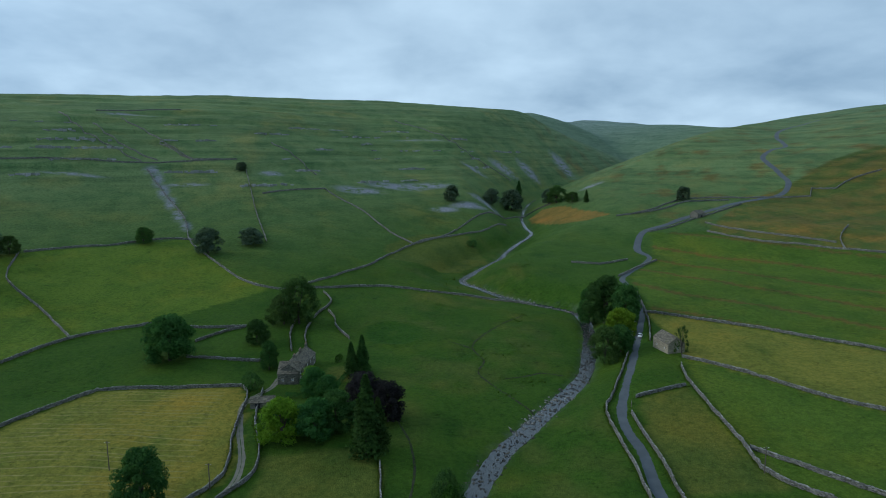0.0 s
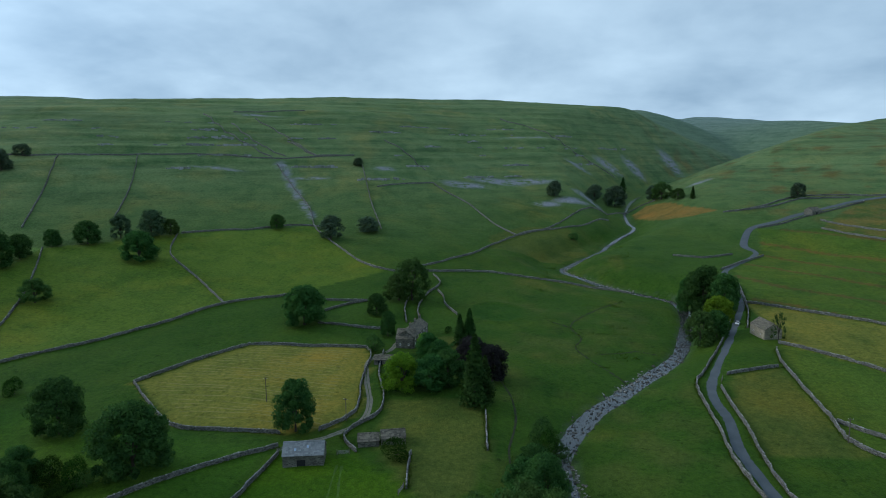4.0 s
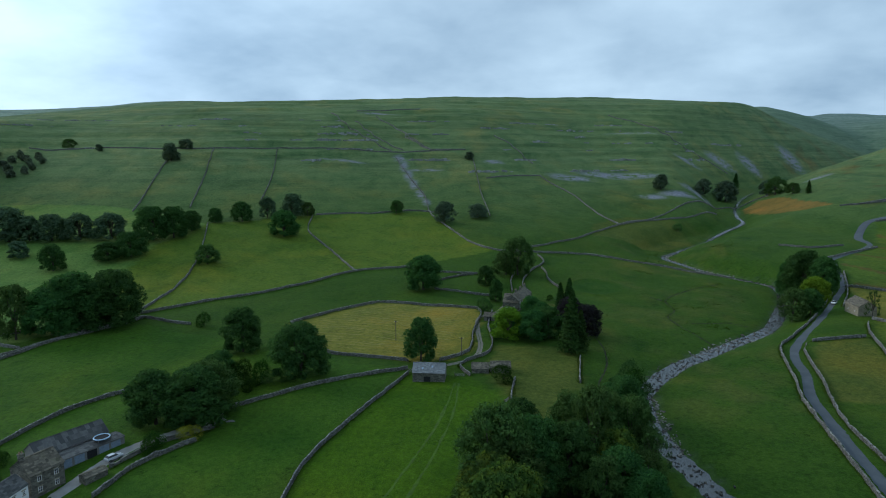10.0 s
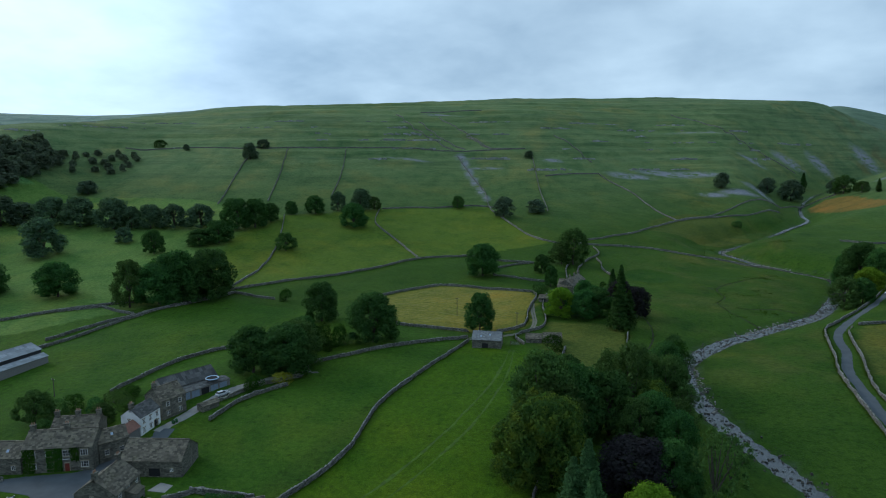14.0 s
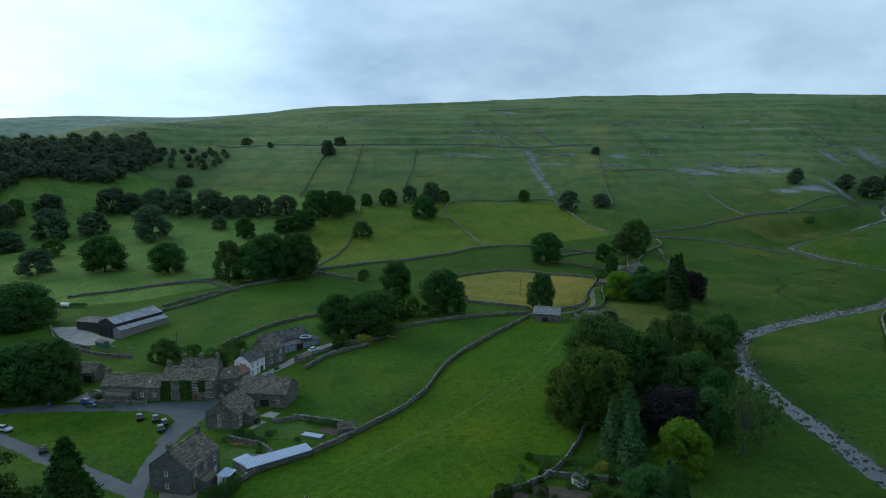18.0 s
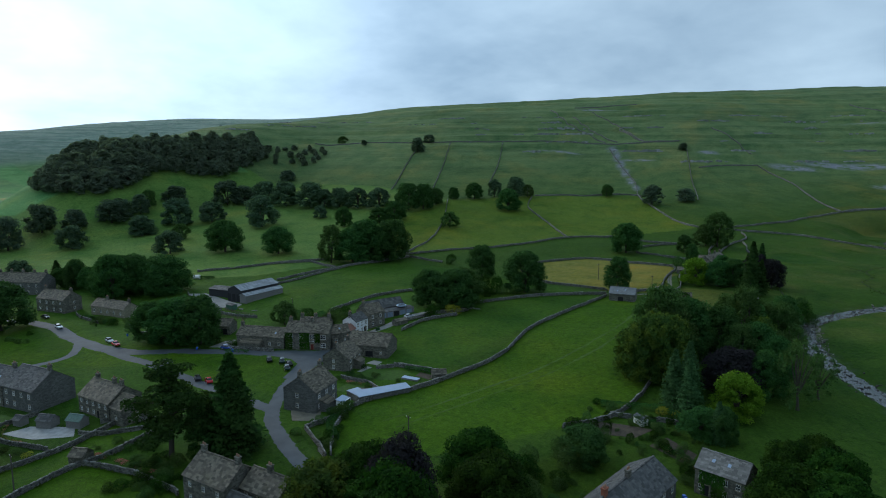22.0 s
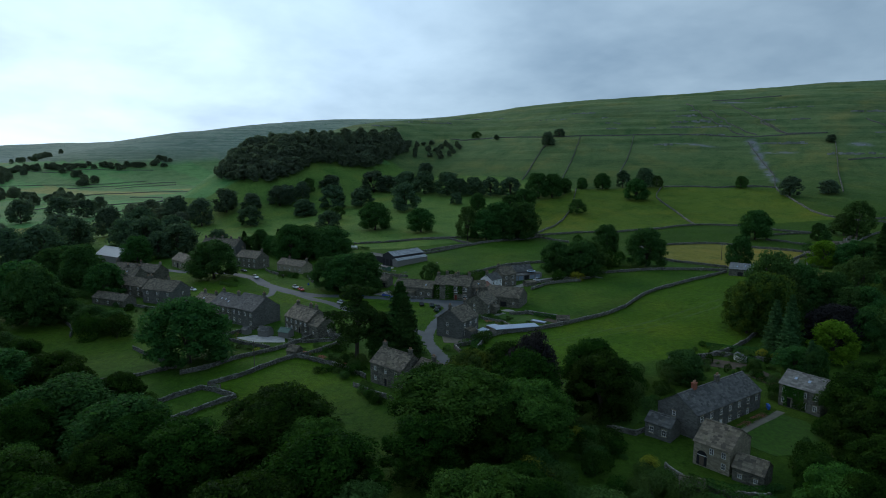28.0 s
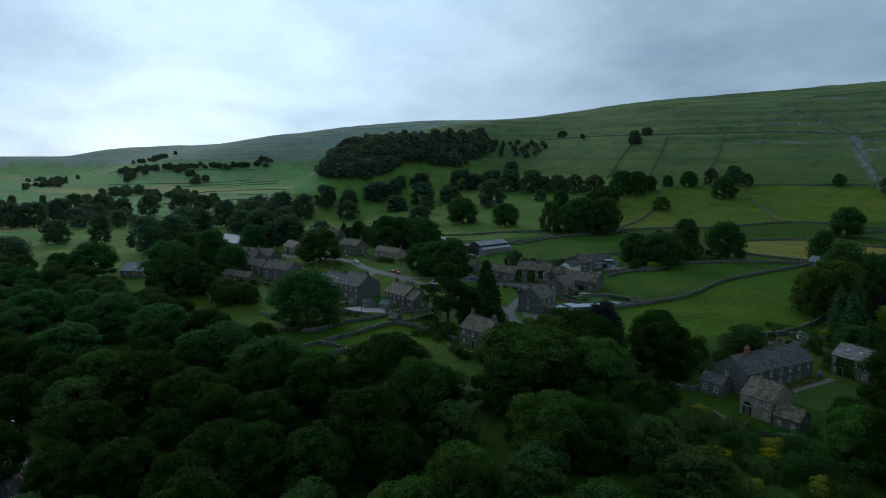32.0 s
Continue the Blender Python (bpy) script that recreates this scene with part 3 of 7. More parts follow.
def sheet_z(x, y):
    """Height of the ground's own mesh."""
    x, y = np.asarray(x, float), np.asarray(y, float)
    i, j = np.clip(np.searchsorted(gx, x) - 1, 0, nx - 2), np.clip(np.searchsorted(gy, y) - 1, 0, ny - 2)
    u, w = (x - gx[i]) / (gx[i + 1] - gx[i]), (y - gy[j]) / (gy[j + 1] - gy[j])
    return (Z[j, i] * (1 - u) + Z[j, i + 1] * u) * (1 - w) + (Z[j + 1, i] * (1 - u) + Z[j + 1, i + 1] * u) * w


def ribbon(name, points, width, mat, lift=0.1, step=2.0, side=0.0, across=3, ragged=0.0):
    """A strip laid along a line on the land."""
    line = along(points, step)
    t = np.gradient(line, axis=0)
    t /= np.linalg.norm(t, axis=1)[:, None]
    n = np.stack([-t[:, 1], t[:, 0]], -1)
    cols = np.linspace(-0.5, 0.5, across)
    pos = []
    for c in cols:
        w = width * (1 + ragged * waves(line[:, 0], line[:, 1], 17, 4 + c))
        pos.append(line + n * (side + c * w)[:, None] if ragged else line + n * (side + c * width))
    pos = np.stack(pos, 1)
    z = np.maximum(ground(pos[..., 0], pos[..., 1]), sheet_z(pos[..., 0], pos[..., 1])) + lift * np.where(pos[..., 1] > 430, 3.0, 1.0)
    z[:, 0] -= lift + 0.08
    z[:, -1] -= lift + 0.08
    v = np.concatenate([pos, z[..., None]], -1).reshape(-1, 3)
    k = len(cols)
    f = [(i * k + j, i * k + j + 1, (i + 1) * k + j + 1, (i + 1) * k + j) for i in range(len(line) - 1) for j in range(k - 1)]
    return mesh_from(name, v, f, mat, True)


ROAD_EAST = [(66, 60), (59, 96), (56, 120), (55, 144), (57, 162), (57, 181), (62, 199), (74, 229), (91, 272), (101, 299), (104, 317), (108, 350), (112, 369), (140, 410), (146, 425), (144, 440), (150, 462), (163, 485), (189, 497), (227, 521), (272, 553), (314, 568), (341, 600), (351, 640), (356, 672), (364, 696), (392, 732), (422, 756), (446, 806), (474, 873), (510, 933), (543, 962), (611, 1002)]
ROAD_VILLAGE = [(-330, -92), (-283, -68), (-262, -54), (-240, -47), (-204, -47), (-180, -43), (-160, -29), (-144, -19), (-130, -10), (-119, -3), (-117, 6), (-117, 15), (-120, 22)]
ROAD_SOUTH = [(-117, -4), (-114, -13), (-108, -22), (-101, -32), (-90, -43), (-74, -50), (-60, -54), (-50, -53), (-40, -50), (-26, -52)]
ROAD_GREEN = [(-190, -46), (-173, -45), (-150, -43), (-130, -42), (-109, -41), (-94, -40)]
ROAD_SPUR = [(-208, -47), (-196, -52), (-190, -58), (-192, -70), (-200, -80)]
LANE_FARM = [(-112, 66), (-108, 84), (-96, 100), (-84, 116), (-70, 128), (-62, 134), (-56, 146), (-57, 160), (-64, 180), (-69, 200), (-64, 216), (-64, 240)]
for nm, pts, w, mt, lb in (
    ("road", ROAD_EAST, 5.3, TARMAC, "narrow grey tarmac lane winding up the dale"),
    ("road", ROAD_VILLAGE, 8.2, TARMAC, "grey tarmac village road past the green"),
    ("road", ROAD_SOUTH, 6.2, TARMAC, "grey tarmac lane between houses and trees"),
    ("road", ROAD_GREEN, 6.0, TARMAC, "grey tarmac lane along the village green"),
    ("road", ROAD_SPUR, 5.0, TARMAC, "short tarmac spur across the green"),
    ("lane", [(-120.5, 20), (-121.5, 32), (-122.5, 42), (-121, 54), (-115, 66), (-111, 74)], 5.4, CONCRETE, "pale concrete lane past the garages"),
    ("track", LANE_FARM[4:], 3.2, TRACK, "stony walled farm track with a grassy middle"),
):
    tagged(put(nm, ribbon(nm, pts, w, mt, 0.12)), lb, "road", kind="structure")

wet = along(RIVER, 4)
wet = wet[wet[:, 1] < 800]
bed = ground(wet[:, 0], wet[:, 1])
level = bed + 0.62
level = np.convolve(np.pad(level, 2, "edge"), np.ones(5) / 5, "valid") + 0.06
tn = np.gradient(wet, axis=0)
tn /= np.linalg.norm(tn, axis=1)[:, None]
side_n = np.stack([-tn[:, 1], tn[:, 0]], -1)
half = 3.5 + 0.6 * waves(wet[:, 0], wet[:, 1], 60, 7)
half = half * np.clip(1.3 - wet[:, 1] / 700, 0.42, 1.15)
wv, wf = [], []
for i, (p, n, z, h) in enumerate(zip(wet, side_n, level, half)):
    for c in (-1, 0, 1):
        wv.append((*(p + n * c * h), z))
    if i:
        k = 3 * i
        wf += [(k - 3, k - 2, k + 1, k), (k - 2, k - 1, k + 2, k + 1)]
# flat dark strips on the turf stand in for sunken ditches
DITCH_DARK = plain("dark_ditch_strip", (0.030, 0.036, 0.014), 0.95, vary=0.4, scale=0.5)
DITCHES = [
    [(44, 317), (29, 297), (19, 279), (13, 261), (17, 245), (14, 231), (19, 219), (26, 207), (31, 197)],
    [(2, 270), (8, 264), (13, 259)],
    [(-15, 187), (-10, 172), (-8, 156), (-9, 139), (-8, 128)],
    [(24, 226), (33, 230), (40, 234), (48, 232)],
]
for pts in DITCHES:
    tagged(put("ditch", ribbon("ditch", pts, 1.3, DITCH_DARK, 0.09, 1.5, ragged=0.4)), "narrow dark ditch winding through the pasture", "ditch", kind="structure")
tagged(put("river", mesh_from("river", wv, wf, WATER, True)), "shallow stony beck winding through pasture", "river", kind="structure")


# ---------------------------------------------------------------- dry stone walls
def cornered(points, step):
    """Like along, but with sharp turns kept sharp."""
    runs, run = [], [points[0]]
    for a, b, c in zip(points, points[1:], points[2:]):
        run.append(b)
        u, w = Vector(b) - Vector(a), Vector(c) - Vector(b)
        if u.angle(w) > radians(42):
            runs.append(run)
            run = [b]
    runs.append(run + [points[-1]])
    return np.concatenate([along(r, step)[(1 if i else 0):] for i, r in enumerate(runs)])


def stone_wall(points, high=1.2, wide=0.54, label="", cope=0.55, group="field walls", step=2.2, rough=0.12):
    rng = np.random.default_rng(int(abs(points[0][0] * 13 + points[0][1] * 7)) + len(points))
    line = cornered(points, step)
    t = np.gradient(line, axis=0)
    t /= np.linalg.norm(t, axis=1)[:, None] + 1e-9
    n = np.stack([-t[:, 1], t[:, 0]], -1)
    line = line + n * rng.normal(0, 0.12, len(line))[:, None]
    top = sheet_z(line[:, 0], line[:, 1])
    h = high * (1 + rng.normal(0, rough * 0.5, len(line)))
    low = rng.random(len(line)) < 0.02
    h[low] *= 0.55
    v, f = [], []
    for i in range(len(line)):
        for c, z in ((-0.5, -0.6), (-0.46, 0.0), (-0.3, h[i]), (0.3, h[i]), (0.46, 0.0), (0.5, -0.6)):
            p = line[i] + n[i] * c * wide
            v.append((p[0], p[1], top[i] + z))
        if i:
            a, b = 6 * i - 6, 6 * i
            f += [(a + j, b + j, b + j + 1, a + j + 1) for j in range(5)]
    e = 6 * len(line) - 6
    f += [(0, 1, 2, 3, 4, 5), (e + 5, e + 4, e + 3, e + 2, e + 1, e)]
    wall = tagged(put("dry_stone_wall", mesh_from("dry_stone_wall", v, f, WALLSTONE)), label or "grey limestone dry stone field wall", "stone wall", group)
    s = Soup()
    for i in range(len(line) - 1):
        d = line[i + 1] - line[i]
        ln = np.linalg.norm(d)
        k = max(1, int(ln / cope))
        ang = math.atan2(d[1], d[0])
        for j in range(k):
            if rng.random() < 0.07:
                continue
            u = (j + 0.5) / k
            p = line[i] + d * u
            z = (top[i] + h[i]) * (1 - u) + (top[i + 1] + h[i + 1]) * u
            m = pose(p[0], p[1], z - 0.05, rng.normal(0, 4), rng.normal(0, 8), math.degrees(ang) + rng.normal(0, 8))
            a, b, c = ln / k * rng.uniform(0.32, 0.52), wide * rng.uniform(0.28, 0.4), rng.uniform(0.1, 0.27)
            s.box(-a, -b, 0, a, b, c, m, 0.04)
    tagged(put("coping_stones", s.mesh("coping_stones", COPESTONE), wall), kind="stuff")
    return wall


NEAR_WALLS = [
    [(-220, 149), (-201, 180), (-179, 221), (-164, 258), (-141, 281), (-114, 279), (-94, 282)],
    [(-147, 163), (-139, 186), (-127, 212), (-110, 214), (-75, 216), (-70, 206), (-65, 177), (-60, 156), (-62, 145), (-66, 137)],
    [(-66, 212), (-61, 186), (-54, 167), (-52, 153), (-57, 141), (-57, 133), (-51, 126)],
    [(-147, 163), (-130, 148), (-113, 134), (-98, 133), (-77, 134)],
    [(-115, 78), (-105, 91), (-94, 106), (-82, 119), (-74, 126)],
    [(-62, -47), (-72, -36), (-77, -24), (-72, -8), (-69, 5), (-67, 31), (-74, 59), (-74, 88), (-72, 122)],
    [(-221, 48), (-223, 75), (-224, 96), (-220, 133), (-214, 146), (-187, 145)],
]
NEAR_WALLS += [
    [(-271, 77), (-260, 88), (-252, 98), (-228, 97)],
    [(-156, 32), (-160, 55), (-157, 73), (-148, 84), (-128, 92)],
    [(-290, 46), (-273, 73), (-256, 96), (-234, 128)],
    [(-230, 58), (-229, 83), (-221, 115), (-214, 146)],
    [(-119, 41), (-116, 56), (-110, 68), (-114, 78)],
    [(-112, 30), (-113, 44), (-109, 60)],
    [(-90, 3), (-74, 6)],
]
NEAR_WALLS += [
    [(-18, 160), (-15, 135)],
    [(-36, 128), (-33, 110)],
    [(-19, 36), (-18, 23), (-19, 10), (-26, -4)],
    [(-114, -115), (-113, -108), (-115, -97), (-116, -83), (-122, -66), (-110, -63)],
    [(-98, -112), (-100, -97), (-103, -87), (-103, -80), (-107, -65)],
    [(-103, -84), (-90, -78), (-75, -76)],
    [(-95, -131), (-97, -114), (-85, -109), (-82, -128)],
]
NEAR_WALLS += [
    [(-77, -42), (-72, -44), (-62, -48)],
    [(-77, -42), (-75, -32)],
    [(-124, -140), (-121, -129), (-120, -114)],
    [(-108, 245), (-91, 243), (-73, 242)],
    [(-111, 262), (-104, 273), (-94, 282)],
    [(-59, 254), (-65, 277), (-65, 300), (-61, 322), (-68, 338)],
    [(-66, 254), (-72, 277), (-74, 300)],
]
EAST_WALLS = [
    [(101, 297), (114, 284), (135, 271), (152, 257), (177, 233), (220, 195)],
    [(95, 232), (109, 217), (120, 200), (131, 187), (150, 168)],
    [(91, 223), (88, 209), (87, 191), (87, 174), (86, 159), (86, 150), (93, 139), (108, 120)],
    [(87, 162), (94, 154), (103, 143), (120, 124)],
    [(66, 198), (76, 201), (85, 203)],
    [(58, 80), (53, 120), (52, 142), (53, 158), (53, 173), (54, 191), (60, 204), (71, 230), (82, 256), (92, 283)],
    [(66, 90), (60, 120), (60, 141), (61, 156), (61, 173), (61, 187)],
]
EAST_WALLS += [
    [(90, 255), (97, 277), (103, 302), (108, 330)],
    [(88, 410), (106, 404), (128, 414)],
    [(109, 369), (132, 397), (147, 411)],
    [(205, 467), (224, 435), (250, 411), (267, 394), (290, 374)],
    [(266, 396), (278, 420), (301, 447)],
    [(165, 482), (190, 490), (230, 514), (270, 546)],
    [(152, 530), (188, 534), (228, 561), (265, 561)],
]
HILL_WALLS = [
    [(-262, 541), (-228, 501), (-199, 464), (-172, 410), (-138, 370), (-112, 345), (-92, 338)],
    [(-185, 574), (-165, 525), (-125, 425)],
    [(-158, 532), (-113, 580), (-75, 543), (-40, 488), (-22, 469)],
    [(-253, 361), (-228, 381), (-192, 412), (-172, 416)],
    [(-80, 352), (-52, 396), (-36, 440), (-11, 490), (38, 542), (63, 600)],
    [(-92, 340), (-69, 346), (-44, 358), (-24, 358), (2, 356), (30, 353), (52, 345)],
    [(-596, 381), (-523, 410), (-446, 431), (-386, 474), (-327, 520), (-265, 552), (-198, 588)],
]
HILL_WALLS += [
    [(-438, 400), (-418, 362), (-374, 294)],
    [(-420, 444), (-383, 384), (-347, 325)],
    [(-371, 482), (-343, 433), (-312, 370)],
    [(-255, 360), (-234, 319), (-195, 287), (-164, 258)],
    [(-350, 617), (-300, 576), (-261, 560)],
    [(-275, 597), (-234, 571), (-198, 588)],
    [(-305, 296), (-262, 236), (-236, 190), (-222, 150)],
]
HILL_WALLS += [
    [(-392, 632), (-343, 589), (-305, 566), (-272, 552)],
    [(-333, 641), (-298, 620), (-266, 596), (-232, 571)],
    [(-369, 659), (-340, 685), (-301, 712)],
    [(-68, 878), (-19, 854), (28, 828), (67, 836), (94, 839)],
    [(-182, 651), (-155, 638), (-126, 607)],
    [(-20, 472), (8, 520), (38, 585), (70, 646), (105, 675), (119, 670)],
    [(-1020, 56), (-960, 90), (-880, 70), (-760, 20), (-640, 20)],
]
EAST_WALLS += [
    [(161, 529), (184, 537), (206, 556), (239, 575), (288, 566)],
    [(288, 566), (337, 556), (350, 577), (368, 569), (396, 588), (428, 595)],
    [(212, 487), (233, 453), (269, 410)],
    [(-60, 308), (-55, 299), (-52, 287), (-43, 270)],
]
VALLEY_WALLS = [
    [(-1615, -124), (-1545, -34), (-1476, 79), (-1488, 190)],
    [(-2145, -109), (-1737, -4), (-1678, 76), (-1630, 144), (-1595, 229)],
    [(-1385, 102), (-1408, 171), (-1412, 233)],
    [(-1455, 245), (-1449, 180), (-1432, 117), (-1440, 20)],
    [(-1200, -80), (-1180, 20), (-1150, 110), (-1120, 190)],
    [(-760, -60), (-740, 20), (-700, 90)],
    [(-900, -100), (-880, -10), (-860, 70)],
]
for pts in VALLEY_WALLS:
    stone_wall(pts, 1.2, 0.9, "grey stone wall between far valley fields", 6.0, "valley walls", 14.0)
for pts in NEAR_WALLS:
    stone_wall(pts)
for pts in EAST_WALLS:
    stone_wall(pts, group="walls along the lane", cope=0.8)
for pts in HILL_WALLS:
    stone_wall(pts, 1.15, 0.65, "grey limestone wall climbing the hillside", 1.6, "hillside walls", 4.0)


# ---------------------------------------------------------------- limestone scars
def contour(level, r0, r1, step):
    """Points along the hill at one height."""
    out = []
    ss = np.arange(330, 1060, 2.0)
    for r in np.arange(r0, r1, step):
        x, y = 0.914 * r - 0.412 * ss, 0.914 * ss + 0.412 * r
        k = np.where(land(x, y) > level)[0]
        if len(k) and k[0]:
            out.append((x[k[0]], y[k[0]]))
    return out


def scar(level, r0, r1, high, seed, broken):
    """A low cliff of cracked limestone blocks along the hill."""
    g = np.random.default_rng(seed)
    line = contour(level, r0, r1, 3.2)
    pts = np.array(line)
    show = waves(pts[:, 0], pts[:, 1], 130, seed) + 0.6 * waves(pts[:, 0], pts[:, 1], 37, seed + 1)
    base = sheet_z(pts[:, 0], pts[:, 1])
    s = Soup()
    for (x, y), z, w, (qx, qy) in zip(line, base, show, line[1:] + line[-1:]):
        if w < broken or g.random() < 0.1 or math.hypot(qx - x, qy - y) > 14:
            continue
        ang = math.degrees(math.atan2(qy - y, qx - x)) if (qx, qy) != (x, y) else 24
        h = high * g.uniform(0.45, 1.1) * min(1.0, 0.5 + (w - broken))
        s.box(-g.uniform(1.3, 2.3), -g.uniform(0.5, 1.4), -1.6, g.uniform(1.3, 2.3), 2.2, h, pose(x, y, z, g.normal(0, 3), 0, ang + g.normal(0, 9)), 0.25)
    if s.v:
        tagged(put("limestone_scar", s.mesh("limestone_scar", SCAR)), "broken grey limestone scar along the hillside", "rock", kind="stuff")


SCAR = slated("limestone_scar", (0.15, 0.16, 0.15), (0.30, 0.305, 0.31), (0.12, 0.16, 0.07), 0.95, 0.55)
for k, (rise_at, r0, r1, high, broken) in enumerate(((62, 60, 330, 2.2, 0.35), (74, -120, 420, 2.6, 0.3), (86, -520, 400, 1.9, 0.45), (96, -300, 520, 2.4, 0.4), (104, -480, 300, 1.7, 0.55), (113, -540, 420, 1.8, 0.45), (122, -520, 300, 1.6, 0.3))):
    scar(rise_at, r0, r1, high, 400 + 7 * k, broken)


# ---------------------------------------------------------------- river stones and gravel
def boulders(name, label, spots, mat, seed):
    g = np.random.default_rng(seed)
    s = Soup()
    spots = np.array(spots)
    spots[:, 2] = np.maximum(spots[:, 2], ground(spots[:, 0], spots[:, 1])) + 0.02
    for x, y, z, r in spots.tolist():
        m = pose(x, y, z, g.uniform(-20, 20), g.uniform(-20, 20), g.uniform(0, 360))
        a, b, c = r * g.uniform(0.7, 1.3), r * g.uniform(0.6, 1.0), r * g.uniform(0.35, 0.7)
        s.box(-a, -b, -c, a, b, c, m, min(a, b) * 0.3)
    return tagged(put(name, s.mesh(name, mat)), label, "stones", kind="stuff")


stone_rng = np.random.default_rng(9)
spots, bars = [], []
for i in range(0, len(wet) - 1):
    x, y = wet[i]
    if not (-200 < y < 560):
        continue
    near = 20 < y < 345
    for _ in range(26 if near else 4):
        o = stone_rng.uniform(-1.05, 1.05) * half[i]
        px, py = x + side_n[i][0] * o + tn[i][0] * stone_rng.uniform(-2, 2), y + side_n[i][1] * o + tn[i][1] * stone_rng.uniform(-2, 2)
        r = 0.1 + 0.36 * stone_rng.random() ** 2.5
        spots.append((px, py, level[i], r))
    edge_side = 1 if math.sin(y * 0.045) > 0 else -1
    if (95 < y < 135) or (330 < y < 420) or (180 < y < 215):
        for _ in range(17):
            o = edge_side * half[i] * stone_rng.uniform(0.35, 1.08)
            px, py = x + side_n[i][0] * o + tn[i][0] * stone_rng.uniform(-2, 2), y + side_n[i][1] * o + tn[i][1] * stone_rng.uniform(-2, 2)
            bars.append((px, py, level[i] - 0.05, stone_rng.uniform(0.12, 0.4)))
boulders("river_stones", "dark wet stones in the shallow beck", spots, WETSTONE, 1)
boulders("gravel_bar", "pale shingle along the beck's bends", bars, RIVERSTONE, 2)


# ---------------------------------------------------------------- rushes and long grass
def tussocks(name, label, spots, seed, mat):
    """Small clumps of upright blades."""
    g = np.random.default_rng(seed)
    p = np.array(spots, float)
    n = len(p)
    z = ground(p[:, 0], p[:, 1]) - 0.03
    base = np.concatenate([p[:, :2], z[:, None]], 1)
    v = []
    for k in range(5):
        a = g.uniform(0, 6.283, n)
        r, h = p[:, 2] * g.uniform(0.5, 1.0, n), p[:, 2] * g.uniform(0.5, 1.15, n)
        d = np.stack([np.cos(a), np.sin(a), np.zeros(n)], -1)
        e = np.stack([-np.sin(a), np.cos(a), np.zeros(n)], -1)
        v.append(np.stack([base + e * r[:, None] * 0.5, base - e * r[:, None] * 0.5, base + d * r[:, None] + np.array((0, 0, 1.0)) * h[:, None]], 1))
    v = np.stack(v, 1).reshape(-1, 3)
    me = bpy.data.meshes.new(name)
    me.vertices.add(len(v))
    me.vertices.foreach_set("co", v.astype(np.float32).ravel())
    me.loops.add(len(v))
    me.loops.foreach_set("vertex_index", np.arange(len(v), dtype=np.int32))
    me.polygons.add(len(v) // 3)
    me.polygons.foreach_set("loop_start", np.arange(0, len(v), 3, dtype=np.int32))
    me.update(calc_edges=True)
    me.materials.append(mat)
    return tagged(new(name, me), label, "grass", kind="stuff")


tuft_rng = np.random.default_rng(77)
tx, ty = tuft_rng.uniform(-60, 60, 60000), tuft_rng.uniform(90, 460, 60000)
patchy = waves(tx, ty, 45, 11) + 0.6 * waves(tx, ty, 13, 12) + tuft_rng.normal(0, 0.35, 60000)
tg = river_gap(tx, ty)
keep = ((patchy > 1.05) | ((tg < 9) & (patchy > 0.95))) & (tg > 4.6) & (tg < 60) & (tx > -14) & ~((ty < 205) & (tx > 0))
tufts = np.stack([tx, ty, tuft_rng.uniform(0.2, 0.6, 60000)], -1)[keep]
lines = np.concatenate([along(p, 0.5) for p in DITCHES])
lines = np.repeat(lines, 2, 0)
lines = np.concatenate([lines + tuft_rng.normal(0, 0.8, lines.shape), tuft_rng.uniform(0.15, 0.4, (len(lines), 1))], 1)
tussocks("rush_tussocks", "coarse rush tussocks on damp pasture by the beck", np.concatenate([tufts, lines]), 5, RUSH)
foot = np.concatenate([along(p, 0.45) for p in NEAR_WALLS + EAST_WALLS[:8]])
foot = np.repeat(foot, 3, 0)
side_of = tuft_rng.choice((-1.0, 1.0), len(foot))
foot = foot + tuft_rng.normal(0, 0.25, foot.shape) + np.stack([side_of * 0.6, -side_of * 0.35], -1)
tussocks("wall_foot_grass", "long rank grass along the foot of the walls", np.concatenate([foot, tuft_rng.uniform(0.15, 0.5, (len(foot), 1))], 1), 6, RUSH)


# ---------------------------------------------------------------- trees
def leaf_soup(points, normals, size, rng, mat, name, up=0.0):
    """One small folded leaf spray for each point, facing outwards, uneven in size and turn."""
    n = len(points)
    w = normals + rng.normal(0, 0.5, (n, 3)) + np.array((0, 0, up))
    w /= np.linalg.norm(w, axis=1)[:, None]
    a = np.cross(w, rng.normal(0, 1, (n, 3)))
    a /= np.linalg.norm(a, axis=1)[:, None] + 1e-9
    b = np.cross(w, a)
    s = (np.broadcast_to(size, n) * rng.uniform(0.55, 1.35, n))[:, None]
    q = s * rng.uniform(0.55, 1.0, n)[:, None]
    mid = points + w * s * 0.18
    v = np.stack([points - a * s * 0.9, points + a * s * 0.9 - w * s * 0.15, mid + b * q * 1.6], 1).reshape(-1, 3)
    me = bpy.data.meshes.new(name)
    me.vertices.add(3 * n)
    me.vertices.foreach_set("co", v.astype(np.float32).ravel())
    me.loops.add(3 * n)
    me.loops.foreach_set("vertex_index", np.arange(3 * n, dtype=np.int32))
    me.polygons.add(n)
    me.polygons.foreach_set("loop_start", np.arange(0, 3 * n, 3, dtype=np.int32))
    me.update(calc_edges=True)
    me.materials.append(mat)
    return me


